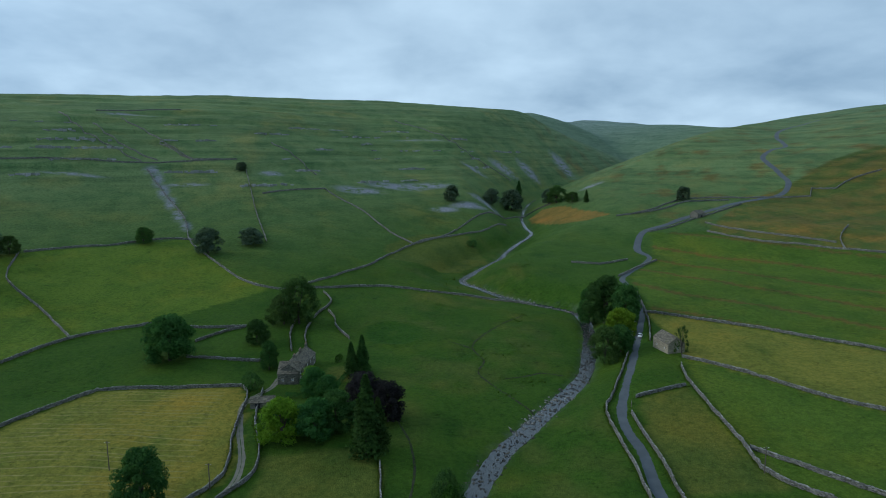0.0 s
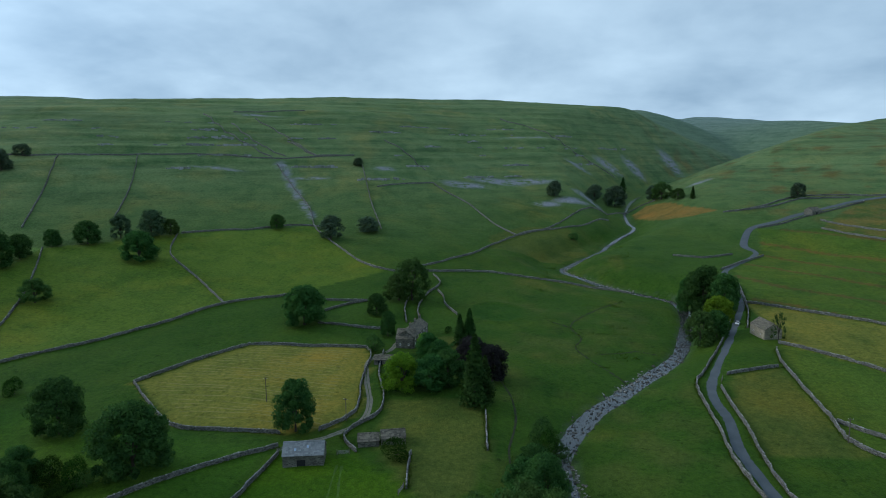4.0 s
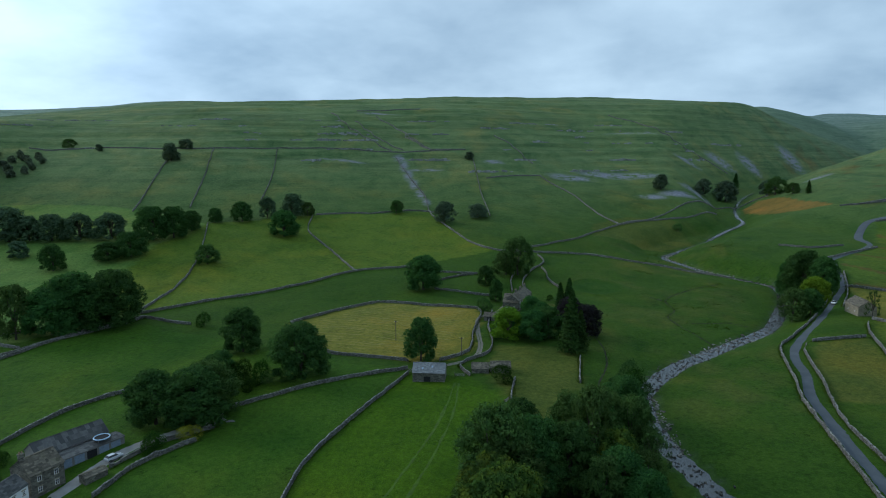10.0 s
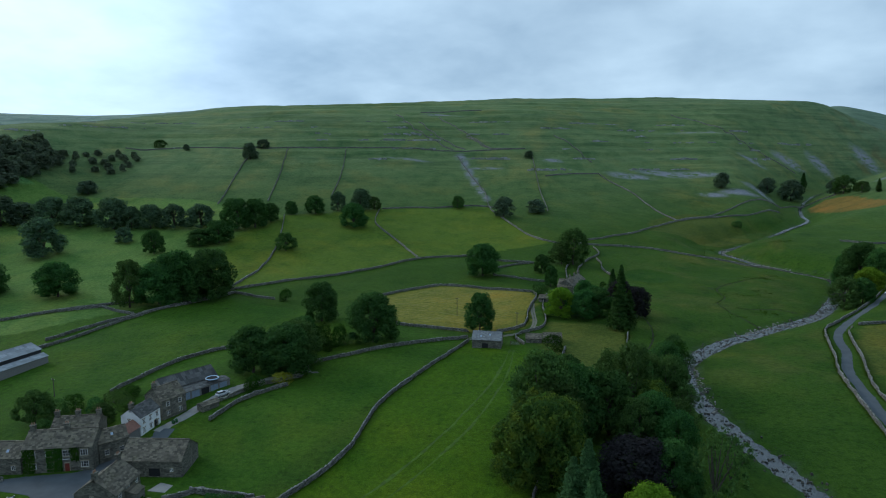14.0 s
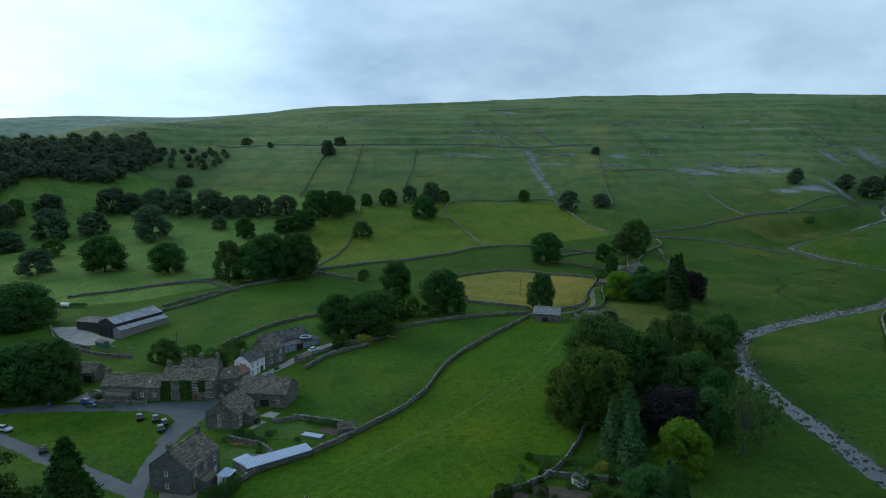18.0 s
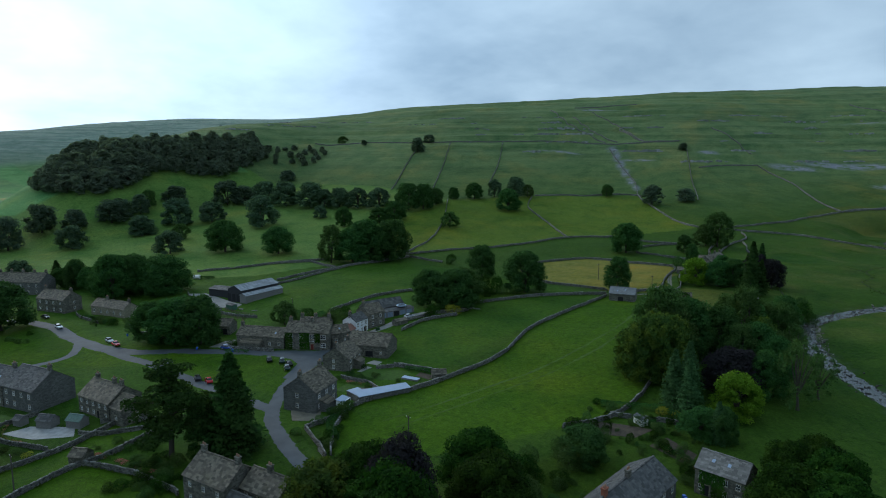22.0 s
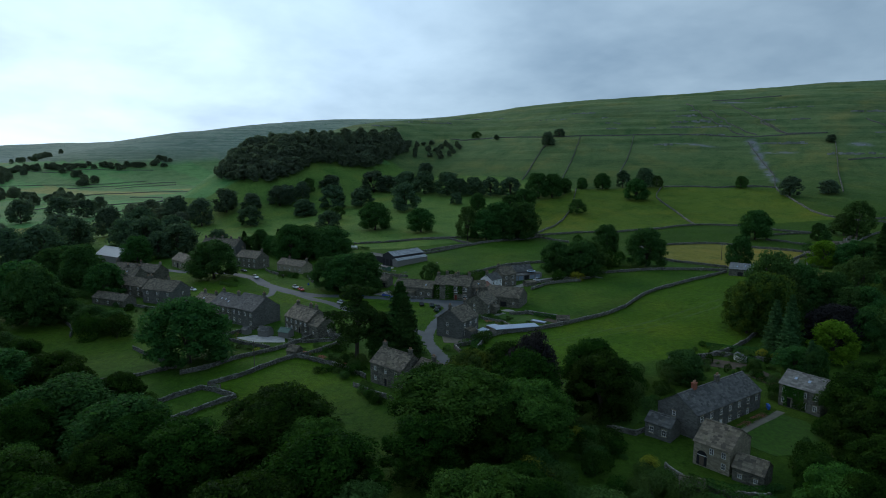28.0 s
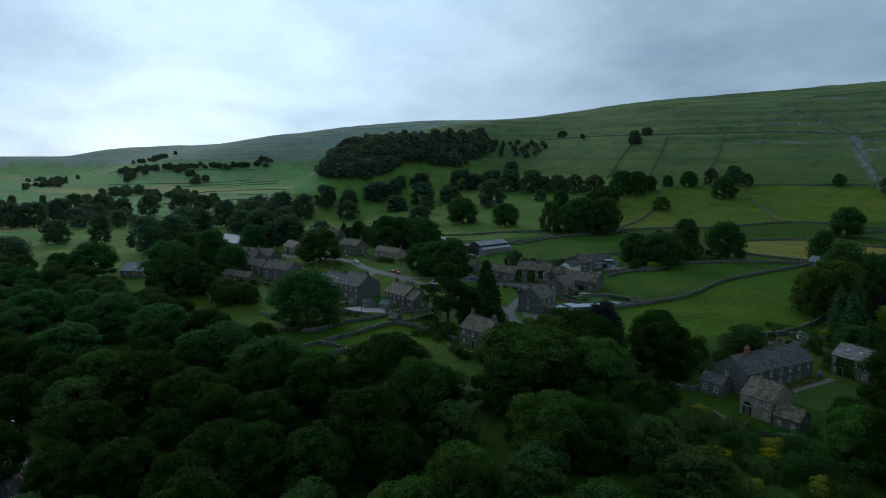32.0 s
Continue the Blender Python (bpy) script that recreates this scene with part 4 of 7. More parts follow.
def crown_points(rng, lobes, count, centre, radii, lobe_size, flat=1.0, gap=0.0, dome=False):
    """Points on the outside of a heap of leafy lobes."""
    d = rng.normal(0, 1, (lobes, 3))
    d /= np.linalg.norm(d, axis=1)[:, None]
    d[:, 2] = np.where(d[:, 2] < -0.72, np.abs(d[:, 2]), d[:, 2])
    c = np.array(centre) + d * np.array(radii) * rng.uniform(0.5, 0.78, lobes)[:, None]
    r = lobe_size * rng.uniform(0.55, 1.4, lobes)
    if dome:
        # broad skirt, rounded top, uneven all round
        h = (np.arange(lobes) + rng.random(lobes)) / lobes
        h = 1 - (1 - h) ** 1.25
        ang = np.arange(lobes) * 2.399 + rng.normal(0, 0.35, lobes)
        edge = np.where(h > 0.3, np.sqrt(np.clip(1 - ((h - 0.3) / 0.72) ** 2, 0, 1)), 0.84 + 0.16 * h / 0.3)
        bulge = 1 + 0.08 * np.sin(2 * ang + rng.uniform(0, 6)) + 0.08 * np.sin(3 * ang + rng.uniform(0, 6))
        out = edge * bulge * np.where(rng.random(lobes) < 0.25, rng.uniform(0.35, 0.7, lobes), rng.uniform(0.74, 0.92, lobes))
        c = np.stack([out * radii[0] * np.cos(ang), out * radii[1] * np.sin(ang), centre[2] + radii[2] * (2 * h - 1) * 0.85], -1)
    k = rng.choice(lobes, count * 2, p=r**2 / (r**2).sum())
    e = rng.normal(0, 1, (count * 2, 3))
    e[:, 2] += 0.35
    e /= np.linalg.norm(e, axis=1)[:, None]
    p = c[k] + e * r[k][:, None] * (1, 1, flat) * np.where(rng.random(count * 2) < 0.12, rng.uniform(1.0, 1.25, count * 2), rng.uniform(0.78, 1.08, count * 2))[:, None]
    deep = np.zeros(len(p), bool)
    for i in range(lobes):
        deep |= (np.linalg.norm((p - c[i]) / (1, 1, flat), axis=1) < r[i] * 0.74) & (k != i)
    if gap:
        deep |= rng.random(len(p)) < gap
    keep = np.where(~deep)[0][:count]
    return p[keep], e[keep], c


def trunk_mesh(rng, high, girth, targets, mat=None):
    s = Soup()
    lean = rng.normal(0, 0.25, 2)
    fork = Vector((lean[0], lean[1], high))
    s.tube((0, 0, -0.8), (lean[0] * 0.4, lean[1] * 0.4, high * 0.45), girth * 1.25, girth * 0.85, 8)
    s.tube((lean[0] * 0.4, lean[1] * 0.4, high * 0.45), fork, girth * 0.85, girth * 0.62, 8)
    for q in targets:
        q = Vector(q)
        mid = fork.lerp(q, 0.5) + Vector(rng.normal(0, 0.35, 3))
        s.tube(fork, mid, girth * 0.45, girth * 0.26, 6, False)
        s.tube(mid, q, girth * 0.26, girth * 0.07, 6, False)
    return s.mesh("trunk", mat or BARK)


MODELS = {}


def broad_model(key, seed, leaf, count, size, lobes, lobe_size, gap=0.0, bole=2.6, flat=0.85, squat=0.0, up=0.0):
    """A broad tree 16 m high and 7 m in radius."""
    rng = np.random.default_rng(seed)
    p, e, c = crown_points(rng, lobes, count, (0, 0, 8.6 - squat), (7.0, 7.0, 7.6), lobe_size, flat, gap, True)
    low, top = np.percentile(p[:, 2], (1, 99.7))
    span = lambda q: 1.0 + (q - low) / (top - low) * 15.0
    wide = 7.0 / np.percentile(np.hypot(p[:, 0], p[:, 1]), 97)
    p, c = p * (wide, wide, 1), c * (wide, wide, 1)
    p[:, 2], c[:, 2] = span(p[:, 2]), span(c[:, 2])
    p[:, 2] = np.maximum(p[:, 2], 0.8 + rng.uniform(0, 0.9, len(p)))
    order = np.argsort(-c[:, 2])[: 9]
    # larger shaded sprays deep inside close the crown
    m = count // 5
    k = rng.integers(0, len(c), m)
    d = rng.normal(0, 1, (m, 3))
    d /= np.linalg.norm(d, axis=1)[:, None]
    q = c[k] + d * lobe_size * 0.62 * rng.uniform(0.3, 1, m)[:, None]
    q[:, 2] = np.maximum(q[:, 2], 1.6)
    p, e = np.concatenate([p, q]), np.concatenate([e, d])
    sizes = np.concatenate([np.full(len(p) - m, size), np.full(m, max(size * 2.2, 0.62))])
    MODELS.setdefault(key, []).append((trunk_mesh(rng, bole, 0.42, c[order]), leaf_soup(p, e, sizes, rng, leaf, "crown", up), 16.0, 7.0))


def bush_model(key, seed, leaf, count, size):
    rng = np.random.default_rng(seed)
    p, e, c = crown_points(rng, 12, count, (0, 0, 1.5), (3.2, 3.2, 2.6), 1.5)
    p[:, 2] = np.maximum(p[:, 2], 0.1)
    MODELS.setdefault(key, []).append((trunk_mesh(rng, 0.8, 0.12, c[:5]), leaf_soup(p, e, size, rng, leaf, "crown"), 4.6, 3.6))


def conifer_model(key, seed, leaf, count, size, wide=3.6, bare=0.6):
    """A conifer 16 m high: whorls of drooping boughs."""
    rng = np.random.default_rng(seed)
    u = rng.random(count) ** 0.75
    z = bare + (16 - bare) * u
    whorl = 0.72 + 0.28 * np.sin(z * 5.2 + rng.normal(0, 0.4, count))
    r = wide * (1 - u) ** 0.8 * whorl * rng.uniform(0.55, 1.08, count) + 0.12
    a = rng.uniform(0, 6.283, count)
    r *= 0.82 + 0.18 * np.sin(a * 3 + z * 0.9)
    p = np.stack([r * np.cos(a), r * np.sin(a), z - 0.12 * r], -1)
    e = np.stack([np.cos(a), np.sin(a), np.full(count, 0.55)], -1)
    s = Soup().tube((0, 0, -0.8), (0, 0, 15.2), 0.42, 0.05, 8)
    MODELS.setdefault(key, []).append((s.mesh("trunk", BARK), leaf_soup(p, e, size, rng, leaf, "crown"), 16.0, wide))


def pine_model(key, seed):
    """A tall pine with a bare stem and flat layered boughs."""
    rng = np.random.default_rng(seed)
    s = Soup().tube((0, 0, -0.8), (0.3, 0.1, 8), 0.4, 0.3, 8).tube((0.3, 0.1, 8), (0.1, 0.4, 15), 0.3, 0.08, 8)
    ps, es = [], []
    for i in range(30):
        a, z = rng.uniform(0, 6.28), rng.uniform(5.0, 15.2)
        r = rng.uniform(0.8, 4.6) * (1.1 - max(0, z - 9) / 9)
        c = np.array((math.cos(a) * r, math.sin(a) * r, z))
        s.tube((0.2, 0.2, z - 0.7), c, 0.12, 0.04, 5, False)
        q, e, _ = crown_points(rng, 7, 380, c, (1.9, 1.9, 0.7), 1.0, 0.55)
        ps.append(q)
        es.append(e)
    MODELS.setdefault(key, []).append((s.mesh("trunk", BARK), leaf_soup(np.concatenate(ps), np.concatenate(es), 0.24, rng, LEAF_CON, "crown"), 16.0, 5.0))


for i in range(4):
    broad_model("b", 20 + i, LEAF, 11000, 0.27, 66, 1.9, 0.05, flat=0.72)
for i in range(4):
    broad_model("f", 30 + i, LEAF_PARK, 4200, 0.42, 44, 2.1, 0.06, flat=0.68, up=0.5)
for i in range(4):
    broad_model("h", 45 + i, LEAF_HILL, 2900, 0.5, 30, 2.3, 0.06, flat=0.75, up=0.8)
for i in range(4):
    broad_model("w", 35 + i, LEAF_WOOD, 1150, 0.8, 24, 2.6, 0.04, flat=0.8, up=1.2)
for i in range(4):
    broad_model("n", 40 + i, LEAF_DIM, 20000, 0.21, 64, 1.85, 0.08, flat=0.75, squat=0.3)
for i in range(3):
    broad_model("S", 50 + i, LEAF_MID, 24000, 0.195, 80, 1.75, 0.06, flat=0.72)
broad_model("s", 60, LEAF_SYC, 9500, 0.27, 60, 1.8, 0.1, flat=0.7)
broad_model("s", 61, LEAF_SYC, 9500, 0.27, 60, 1.8, 0.1, flat=0.7)
broad_model("y", 62, LEAF_TURN, 12000, 0.25, 64, 1.8, 0.1)
for i in range(3):
    broad_model("a", 70 + i, LEAF_ASH, 7500, 0.25, 50, 1.7, 0.25)
broad_model("k", 80, LEAF_COP, 9000, 0.27, 50, 2.0, 0.1)
broad_model("t", 85, LEAF_ASH, 1800, 0.2, 26, 1.5, 0.5, 3.5)
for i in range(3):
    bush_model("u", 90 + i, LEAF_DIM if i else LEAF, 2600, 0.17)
bush_model("g", 95, LEAF_GOLD, 2400, 0.15)
bush_model("v", 96, LEAF_ASH, 2600, 0.15)
for i in range(2):
    conifer_model("c", 100 + i, LEAF_CON, 9000, 0.3, 3.6 + 0.6 * i)
LEAF_CYP = leafy("cypress_sprays", (0.020, 0.054, 0.020), (0.046, 0.102, 0.036), (0.050, 0.106, 0.036))
for i in range(2):
    conifer_model("e", 105 + i, LEAF_CYP, 9000, 0.26, 3.4, 0.2)
pine_model("p", 110)

NAMES = {
    "b": ("broadleaf_tree", "dark green broadleaf tree with a rounded crown", "tree"),
    "h": ("hillside_tree", "rounded tree on the open hillside, paled by haze", "tree"),
    "f": ("parkland_tree", "rounded broadleaf tree standing in open pasture", "tree"),
    "n": ("alder_tree", "dark green alder in the dense river wood", "tree"),
    "S": ("sycamore_tree", "large mid-green sycamore with billowing crown", "tree"),
    "s": ("sycamore_tree", "yellow-green sycamore tree in full leaf", "tree"),
    "y": ("sycamore_tree", "tall green tree turning yellow in patches", "tree"),
    "a": ("ash_tree", "grey-green ash tree with an airy crown", "tree"),
    "k": ("copper_beech", "dark purple copper beech beside green trees", "tree"),
    "t": ("thin_tree", "half-bare tree with thin grey branches", "tree"),
    "u": ("bush", "rounded dark green bush on the grass", "bush"),
    "g": ("golden_shrub", "bright golden yellow garden shrub", "shrub"),
    "v": ("garden_shrub", "soft green garden shrub", "shrub"),
    "c": ("conifer", "tall dark green pointed conifer", "tree"),
    "e": ("cypress", "dense mid-green cypress in a garden", "tree"),
    "p": ("pine_tree", "tall pine with bare stem and layered crown", "tree"),
}
tree_rng = random.Random(5)
FOOTPRINTS = []
ROADS = np.concatenate([along(p, 3) for p in (ROAD_EAST, ROAD_VILLAGE, ROAD_SOUTH, ROAD_GREEN, ROAD_SPUR, LANE_FARM)])


def blocked(x, y, margin):
    """Whether a building or a road takes up the spot."""
    for m, a, d in FOOTPRINTS:
        q = m @ Vector((x, y, 0))
        if abs(q.x) < a + margin and abs(q.y) < d + margin:
            return True
    return float(np.hypot(ROADS[:, 0] - x, ROADS[:, 1] - y).min()) < 2.6 + margin


def tree(kind, x, y, high, radius, group=""):
    if blocked(x, y, 1.2 if radius > 4 else 0.4):
        return None
    # distant trees take the models with haze-paled leaves
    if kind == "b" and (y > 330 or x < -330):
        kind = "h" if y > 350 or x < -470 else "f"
    some = MODELS[kind]
    trunk, crown, h, r = some[tree_rng.randrange(len(some))]
    name, label, cat = NAMES[kind]
    m = pose(x, y, gz(x, y) - 0.1, 0, 0, tree_rng.uniform(0, 360)) @ Matrix.Diagonal((radius / r, radius / r, high / h, 1))
    ob = thing(name, m, label, cat, group)
    put("trunk", trunk, ob)
    tagged(put("crown", crown, ob), kind="stuff")
    return ob


def grove(name, label, spots, leaf, category="wood"):
    """Many far trees joined into one crown mass with their stems."""
    leaf_v, stem_v, stem_f, k = [], [], [], 0
    for kind, x, y, high, radius in spots:
        trunk, crown, h, r = MODELS[kind][tree_rng.randrange(len(MODELS[kind]))]
        m = np.array(pose(x, y, gz(x, y) - 0.1, 0, 0, tree_rng.uniform(0, 360)) @ Matrix.Diagonal((radius / r, radius / r, high / h, 1)))
        co = np.empty(len(crown.vertices) * 3, np.float32)
        crown.vertices.foreach_get("co", co)
        leaf_v.append(co.reshape(-1, 3) @ m[:3, :3].T + m[:3, 3])
        co = np.empty(len(trunk.vertices) * 3, np.float32)
        trunk.vertices.foreach_get("co", co)
        stem_v.append(co.reshape(-1, 3) @ m[:3, :3].T + m[:3, 3])
        stem_f += [tuple(i + k for i in p.vertices) for p in trunk.polygons]
        k += len(trunk.vertices)
    v = np.concatenate(leaf_v)
    me = bpy.data.meshes.new("crowns")
    me.vertices.add(len(v))
    me.vertices.foreach_set("co", v.astype(np.float32).ravel())
    me.loops.add(len(v))
    me.loops.foreach_set("vertex_index", np.arange(len(v), dtype=np.int32))
    me.polygons.add(len(v) // 3)
    me.polygons.foreach_set("loop_start", np.arange(0, len(v), 3, dtype=np.int32))
    me.update(calc_edges=True)
    me.materials.append(leaf)
    ob = thing(name, Matrix(), label, category, kind="stuff")
    tagged(put("crowns", me, ob), kind="stuff")
    tagged(put("stems", mesh_from("stems", np.concatenate(stem_v), stem_f, BARK), ob), kind="stuff")
    return ob


# ---------------------------------------------------------------- houses
WINDOW_MESH = {}


def window_parts(w, h):
    key = (round(w, 2), round(h, 2))
    if key not in WINDOW_MESH:
        s = Soup()
        t = 0.07
        s.box(-w / 2, -0.05, 0, -w / 2 + t, 0.06, h).box(w / 2 - t, -0.05, 0, w / 2, 0.06, h)
        s.box(-w / 2 + t, -0.05, 0, w / 2 - t, 0.06, t).box(-w / 2 + t, -0.05, h - t, w / 2 - t, 0.06, h)
        s.box(-w / 2 + t, -0.04, h / 2 - 0.03, w / 2 - t, 0.05, h / 2 + 0.03)
        for c in ([0] if w < 1.4 else [-w / 6, w / 6]):
            s.box(c - 0.03, -0.04, t, c + 0.03, 0.05, h / 2 - 0.03).box(c - 0.03, -0.04, h / 2 + 0.03, c + 0.03, 0.05, h - t)
        pane = Soup().box(-w / 2 + 0.03, -0.005, 0.03, w / 2 - 0.03, 0.03, h - 0.03)
        sill = Soup().box(-w / 2 - 0.14, -0.13, -0.17, w / 2 + 0.14, 0.05, -0.003)
        lintel = Soup().box(-w / 2 - 0.18, -0.08, h + 0.003, w / 2 + 0.18, 0.05, h + 0.24)
        WINDOW_MESH[key] = (s.mesh("window", WHITEPAINT), pane.mesh("pane", GLASS), sill.mesh("sill", PALESTONE), lintel.mesh("lintel", PALESTONE))
    return WINDOW_MESH[key]


def add_window(home, m, w=0.95, h=1.3):
    frame_me, pane_me, sill_me, lintel_me = window_parts(w, h)
    win = put("window", frame_me, home, m)
    put("pane", pane_me, win)
    put("sill", sill_me, win)
    put("lintel", lintel_me, win)


def roof_side(s, rng, L, run, rise, lift, over, course, sign, wide=0.75):
    """Rows of overlapping slates up one slope; the slope falls towards sign * y."""
    span = math.hypot(run + over, rise * (run + over) / run)
    n = max(3, int(span / course))
    pitch = math.atan2(rise, run)
    for i in range(n):
        a = i / n * span
        x = -L / 2 - 0.18
        while x < L / 2 + 0.15:
            w = min(wide * rng.uniform(0.6, 1.4), L / 2 + 0.18 - x)
            if w < 0.12:
                break
            y = sign * (run + over - a * math.cos(pitch))
            z = lift - over * rise / run + a * math.sin(pitch)
            m = Matrix.Translation((x, y, z)) @ Matrix.Rotation(0 if sign < 0 else math.pi, 4, "Z") @ Matrix.Rotation(pitch, 4, "X")
            t = rng.uniform(0.05, 0.1)
            if sign < 0:
                s.box(0.01, 0, 0.02, w - 0.01, span / n * 1.12, t, m)
            else:
                s.box(-w + 0.01, 0, 0.02, -0.01, span / n * 1.12, t, m)
            x += w


def house(name, label, p0, p1, depth, eaves, rise=None, walls=None, roof=None, rows=0, cols=0, chimneys=(), door=None, back=0, gable=0, category="house", group="village houses", skip=(), wsize=(0.95, 1.3), ivy=(), skylights=(), course=0.45, barn_door=None, porch=None, base=None, sheet=False):
    """A gabled building: p0 to p1 is its front wall from left to right, depth goes back from it."""
    p0, p1 = Vector(p0), Vector(p1)
    L = (p1 - p0).length
    ang = math.degrees(math.atan2(p1.y - p0.y, p1.x - p0.x))
    back_way = Vector((-math.sin(radians(ang)), math.cos(radians(ang))))
    mid = (p0 + p1) / 2 + back_way * depth / 2
    corners = [gz(*(p0 + back_way * k)) for k in (0, depth)] + [gz(*(p1 + back_way * k)) for k in (0, depth)]
    z = min(sum(corners) / 4, min(corners) + 0.5) if base is None else base
    rng = random.Random(int(abs(p0.x * 31 + p0.y * 17)))
    walls, roof = walls or HOUSESTONE, roof or SLATE
    rise = rise if rise is not None else depth * 0.36
    home = thing(name, pose(mid.x, mid.y, z, 0, 0, ang), label, category, group)
    FOOTPRINTS.append((pose(mid.x, mid.y, 0, 0, 0, ang).inverted(), L / 2, depth / 2))
    a, d = L / 2, depth / 2
    v = [(-a, -d, -1.6), (a, -d, -1.6), (a, d, -1.6), (-a, d, -1.6), (-a, -d, eaves), (a, -d, eaves), (a, d, eaves), (-a, d, eaves), (-a, 0, eaves + rise), (a, 0, eaves + rise)]
    f = [(0, 1, 5, 4), (2, 3, 7, 6), (1, 2, 6, 9, 5), (3, 0, 4, 8, 7), (4, 5, 9, 8), (6, 7, 8, 9), (3, 2, 1, 0)]
    put("wall", mesh_from("wall", v, f, walls), home)
    s = Soup()
    for sign in (-1, 1):
        if sheet:
            roof_side(s, rng, L, d, rise, eaves, 0.35, 3.2, sign, 1.05)
        else:
            roof_side(s, rng, L, d, rise, eaves, 0.25, course, sign)
    tagged(put("roof", s.mesh("roof", roof), home), kind="stuff")
    if not sheet:
        r = Soup()
        x = -a - 0.15
        while x < a:
            w = min(rng.uniform(0.6, 1.0), a + 0.15 - x)
            r.box(x + 0.01, -0.22, eaves + rise - 0.02, x + w - 0.01, 0.22, eaves + rise + rng.uniform(0.14, 0.19), None, 0.05)
            x += w
        tagged(put("ridge", r.mesh("ridge", roof), home), kind="stuff")
    for u, mat in chimneys:
        x = -a + 0.55 + u * (L - 1.1)
        c = Soup().box(x - 0.55, -0.4, eaves + rise - 0.9, x + 0.55, 0.4, eaves + rise + 1.25).box(x - 0.65, -0.5, eaves + rise + 1.25, x + 0.65, 0.5, eaves + rise + 1.42)
        stack = put("chimney", c.mesh("chimney", mat), home)
        for k in (-0.27, 0.27):
            put("chimney_pot", Soup().tube((x + k, 0, eaves + rise + 1.42), (x + k, 0, eaves + rise + 1.95), 0.16, 0.13, 8).mesh("chimney_pot", CLAY), stack)
    w, h = wsize
    storey = (eaves - 0.3) / max(rows, 1)
    for i in range(rows):
        for j in range(cols):
            if (i, j) in skip:
                continue
            x = -a + L * (j + 0.5) / cols
            add_window(home, Matrix.Translation((x, -d, storey * i + storey * 0.32)), w, min(h, storey * 0.55))
    for i in range(back):
        x = -a + L * (i + 0.5) / back
        add_window(home, Matrix.Translation((x, d, 0.9)) @ Matrix.Rotation(math.pi, 4, "Z"), 0.9, 1.1)
    for side in ((1,) if gable == 1 else (-1,) if gable == -1 else (-1, 1) if gable else ()):
        for zz in (0.32 * storey, storey + 0.32 * storey) if rows > 1 else (eaves * 0.35,):
            add_window(home, Matrix.Translation((side * a, 0.15 * d, zz)) @ Matrix.Rotation(side * math.pi / 2, 4, "Z"), 0.8, 1.1)
    if door is not None:
        x = -a + L * door[0]
        dr = Soup().box(x - 0.5, -d - 0.05, 0.02, x + 0.5, -d + 0.03, 2.05)
        dd = put("door", dr.mesh("door", door[1]), home)
        put("door_surround", Soup().box(x - 0.68, -d - 0.06, 0, x - 0.52, -d + 0.02, 2.3).box(x + 0.52, -d - 0.06, 0, x + 0.68, -d + 0.02, 2.3).box(x - 0.52, -d - 0.06, 2.08, x + 0.52, -d + 0.02, 2.3).mesh("door_surround", PALESTONE), dd)
    if barn_door is not None:
        x, bw, bh = -a + L * barn_door[0], barn_door[1], barn_door[2]
        put("barn_door", Soup().box(x - bw / 2, -d - 0.04, 0.02, x + bw / 2, -d + 0.05, bh).mesh("barn_door", barn_door[3]), home)
    for k, (u0, u1, z0, z1) in enumerate(ivy):
        n = int((u1 - u0) * L * (z1 - z0) * 75)
        g = np.random.default_rng(300 + k)
        pts = np.stack([-a + L * g.uniform(u0, u1, n), -d - g.uniform(0.02, 0.3, n), g.uniform(z0, z1, n)], -1)
        put("ivy", leaf_soup(pts, np.tile((0.0, -1.0, 0.3), (n, 1)), 0.17, g, IVY, "ivy"), home)
    pitch = math.atan2(rise, d)
    for u, t in skylights:
        m = Matrix.Translation((-a + L * u, -d * (1 - t), eaves + rise * t)) @ Matrix.Rotation(pitch, 4, "X")
        put("skylight", Soup().box(-0.28, -0.36, 0.06, 0.28, 0.36, 0.16).mesh("skylight", POLYTHENE), home, m)
    if porch is not None:
        x = -a + L * porch[0]
        pw, pd, ph = porch[1], porch[2], porch[3]
        c = Soup()
        c.v += [(x - pw / 2, -d - pd, -1), (x + pw / 2, -d - pd, -1), (x + pw / 2, -d, -1), (x - pw / 2, -d, -1), (x - pw / 2, -d - pd, ph), (x + pw / 2, -d - pd, ph), (x + pw / 2, -d, ph + 0.9), (x - pw / 2, -d, ph + 0.9)]
        c.f += [(0, 3, 2, 1), (0, 1, 5, 4), (1, 2, 6, 5), (3, 0, 4, 7), (4, 5, 6, 7)]
        out_ob = put("porch", c.mesh("porch", walls), home)
        q = Soup()
        k = int(pd / 0.4) + 1
        for i in range(k):
            y0, z0 = -d - pd - 0.15 + i * (pd + 0.15) / k, ph - 0.05 + 0.9 * i / k
            q.box(x - pw / 2 - 0.1, y0, z0 + 0.03, x + pw / 2 + 0.1, y0 + (pd + 0.15) / k * 1.1, z0 + 0.12 + 0.9 / k * 0.5)
        tagged(put("porch_roof", q.mesh("porch_roof", roof), out_ob), kind="stuff")
    return home


ST, BR = HOUSESTONE, BRICK
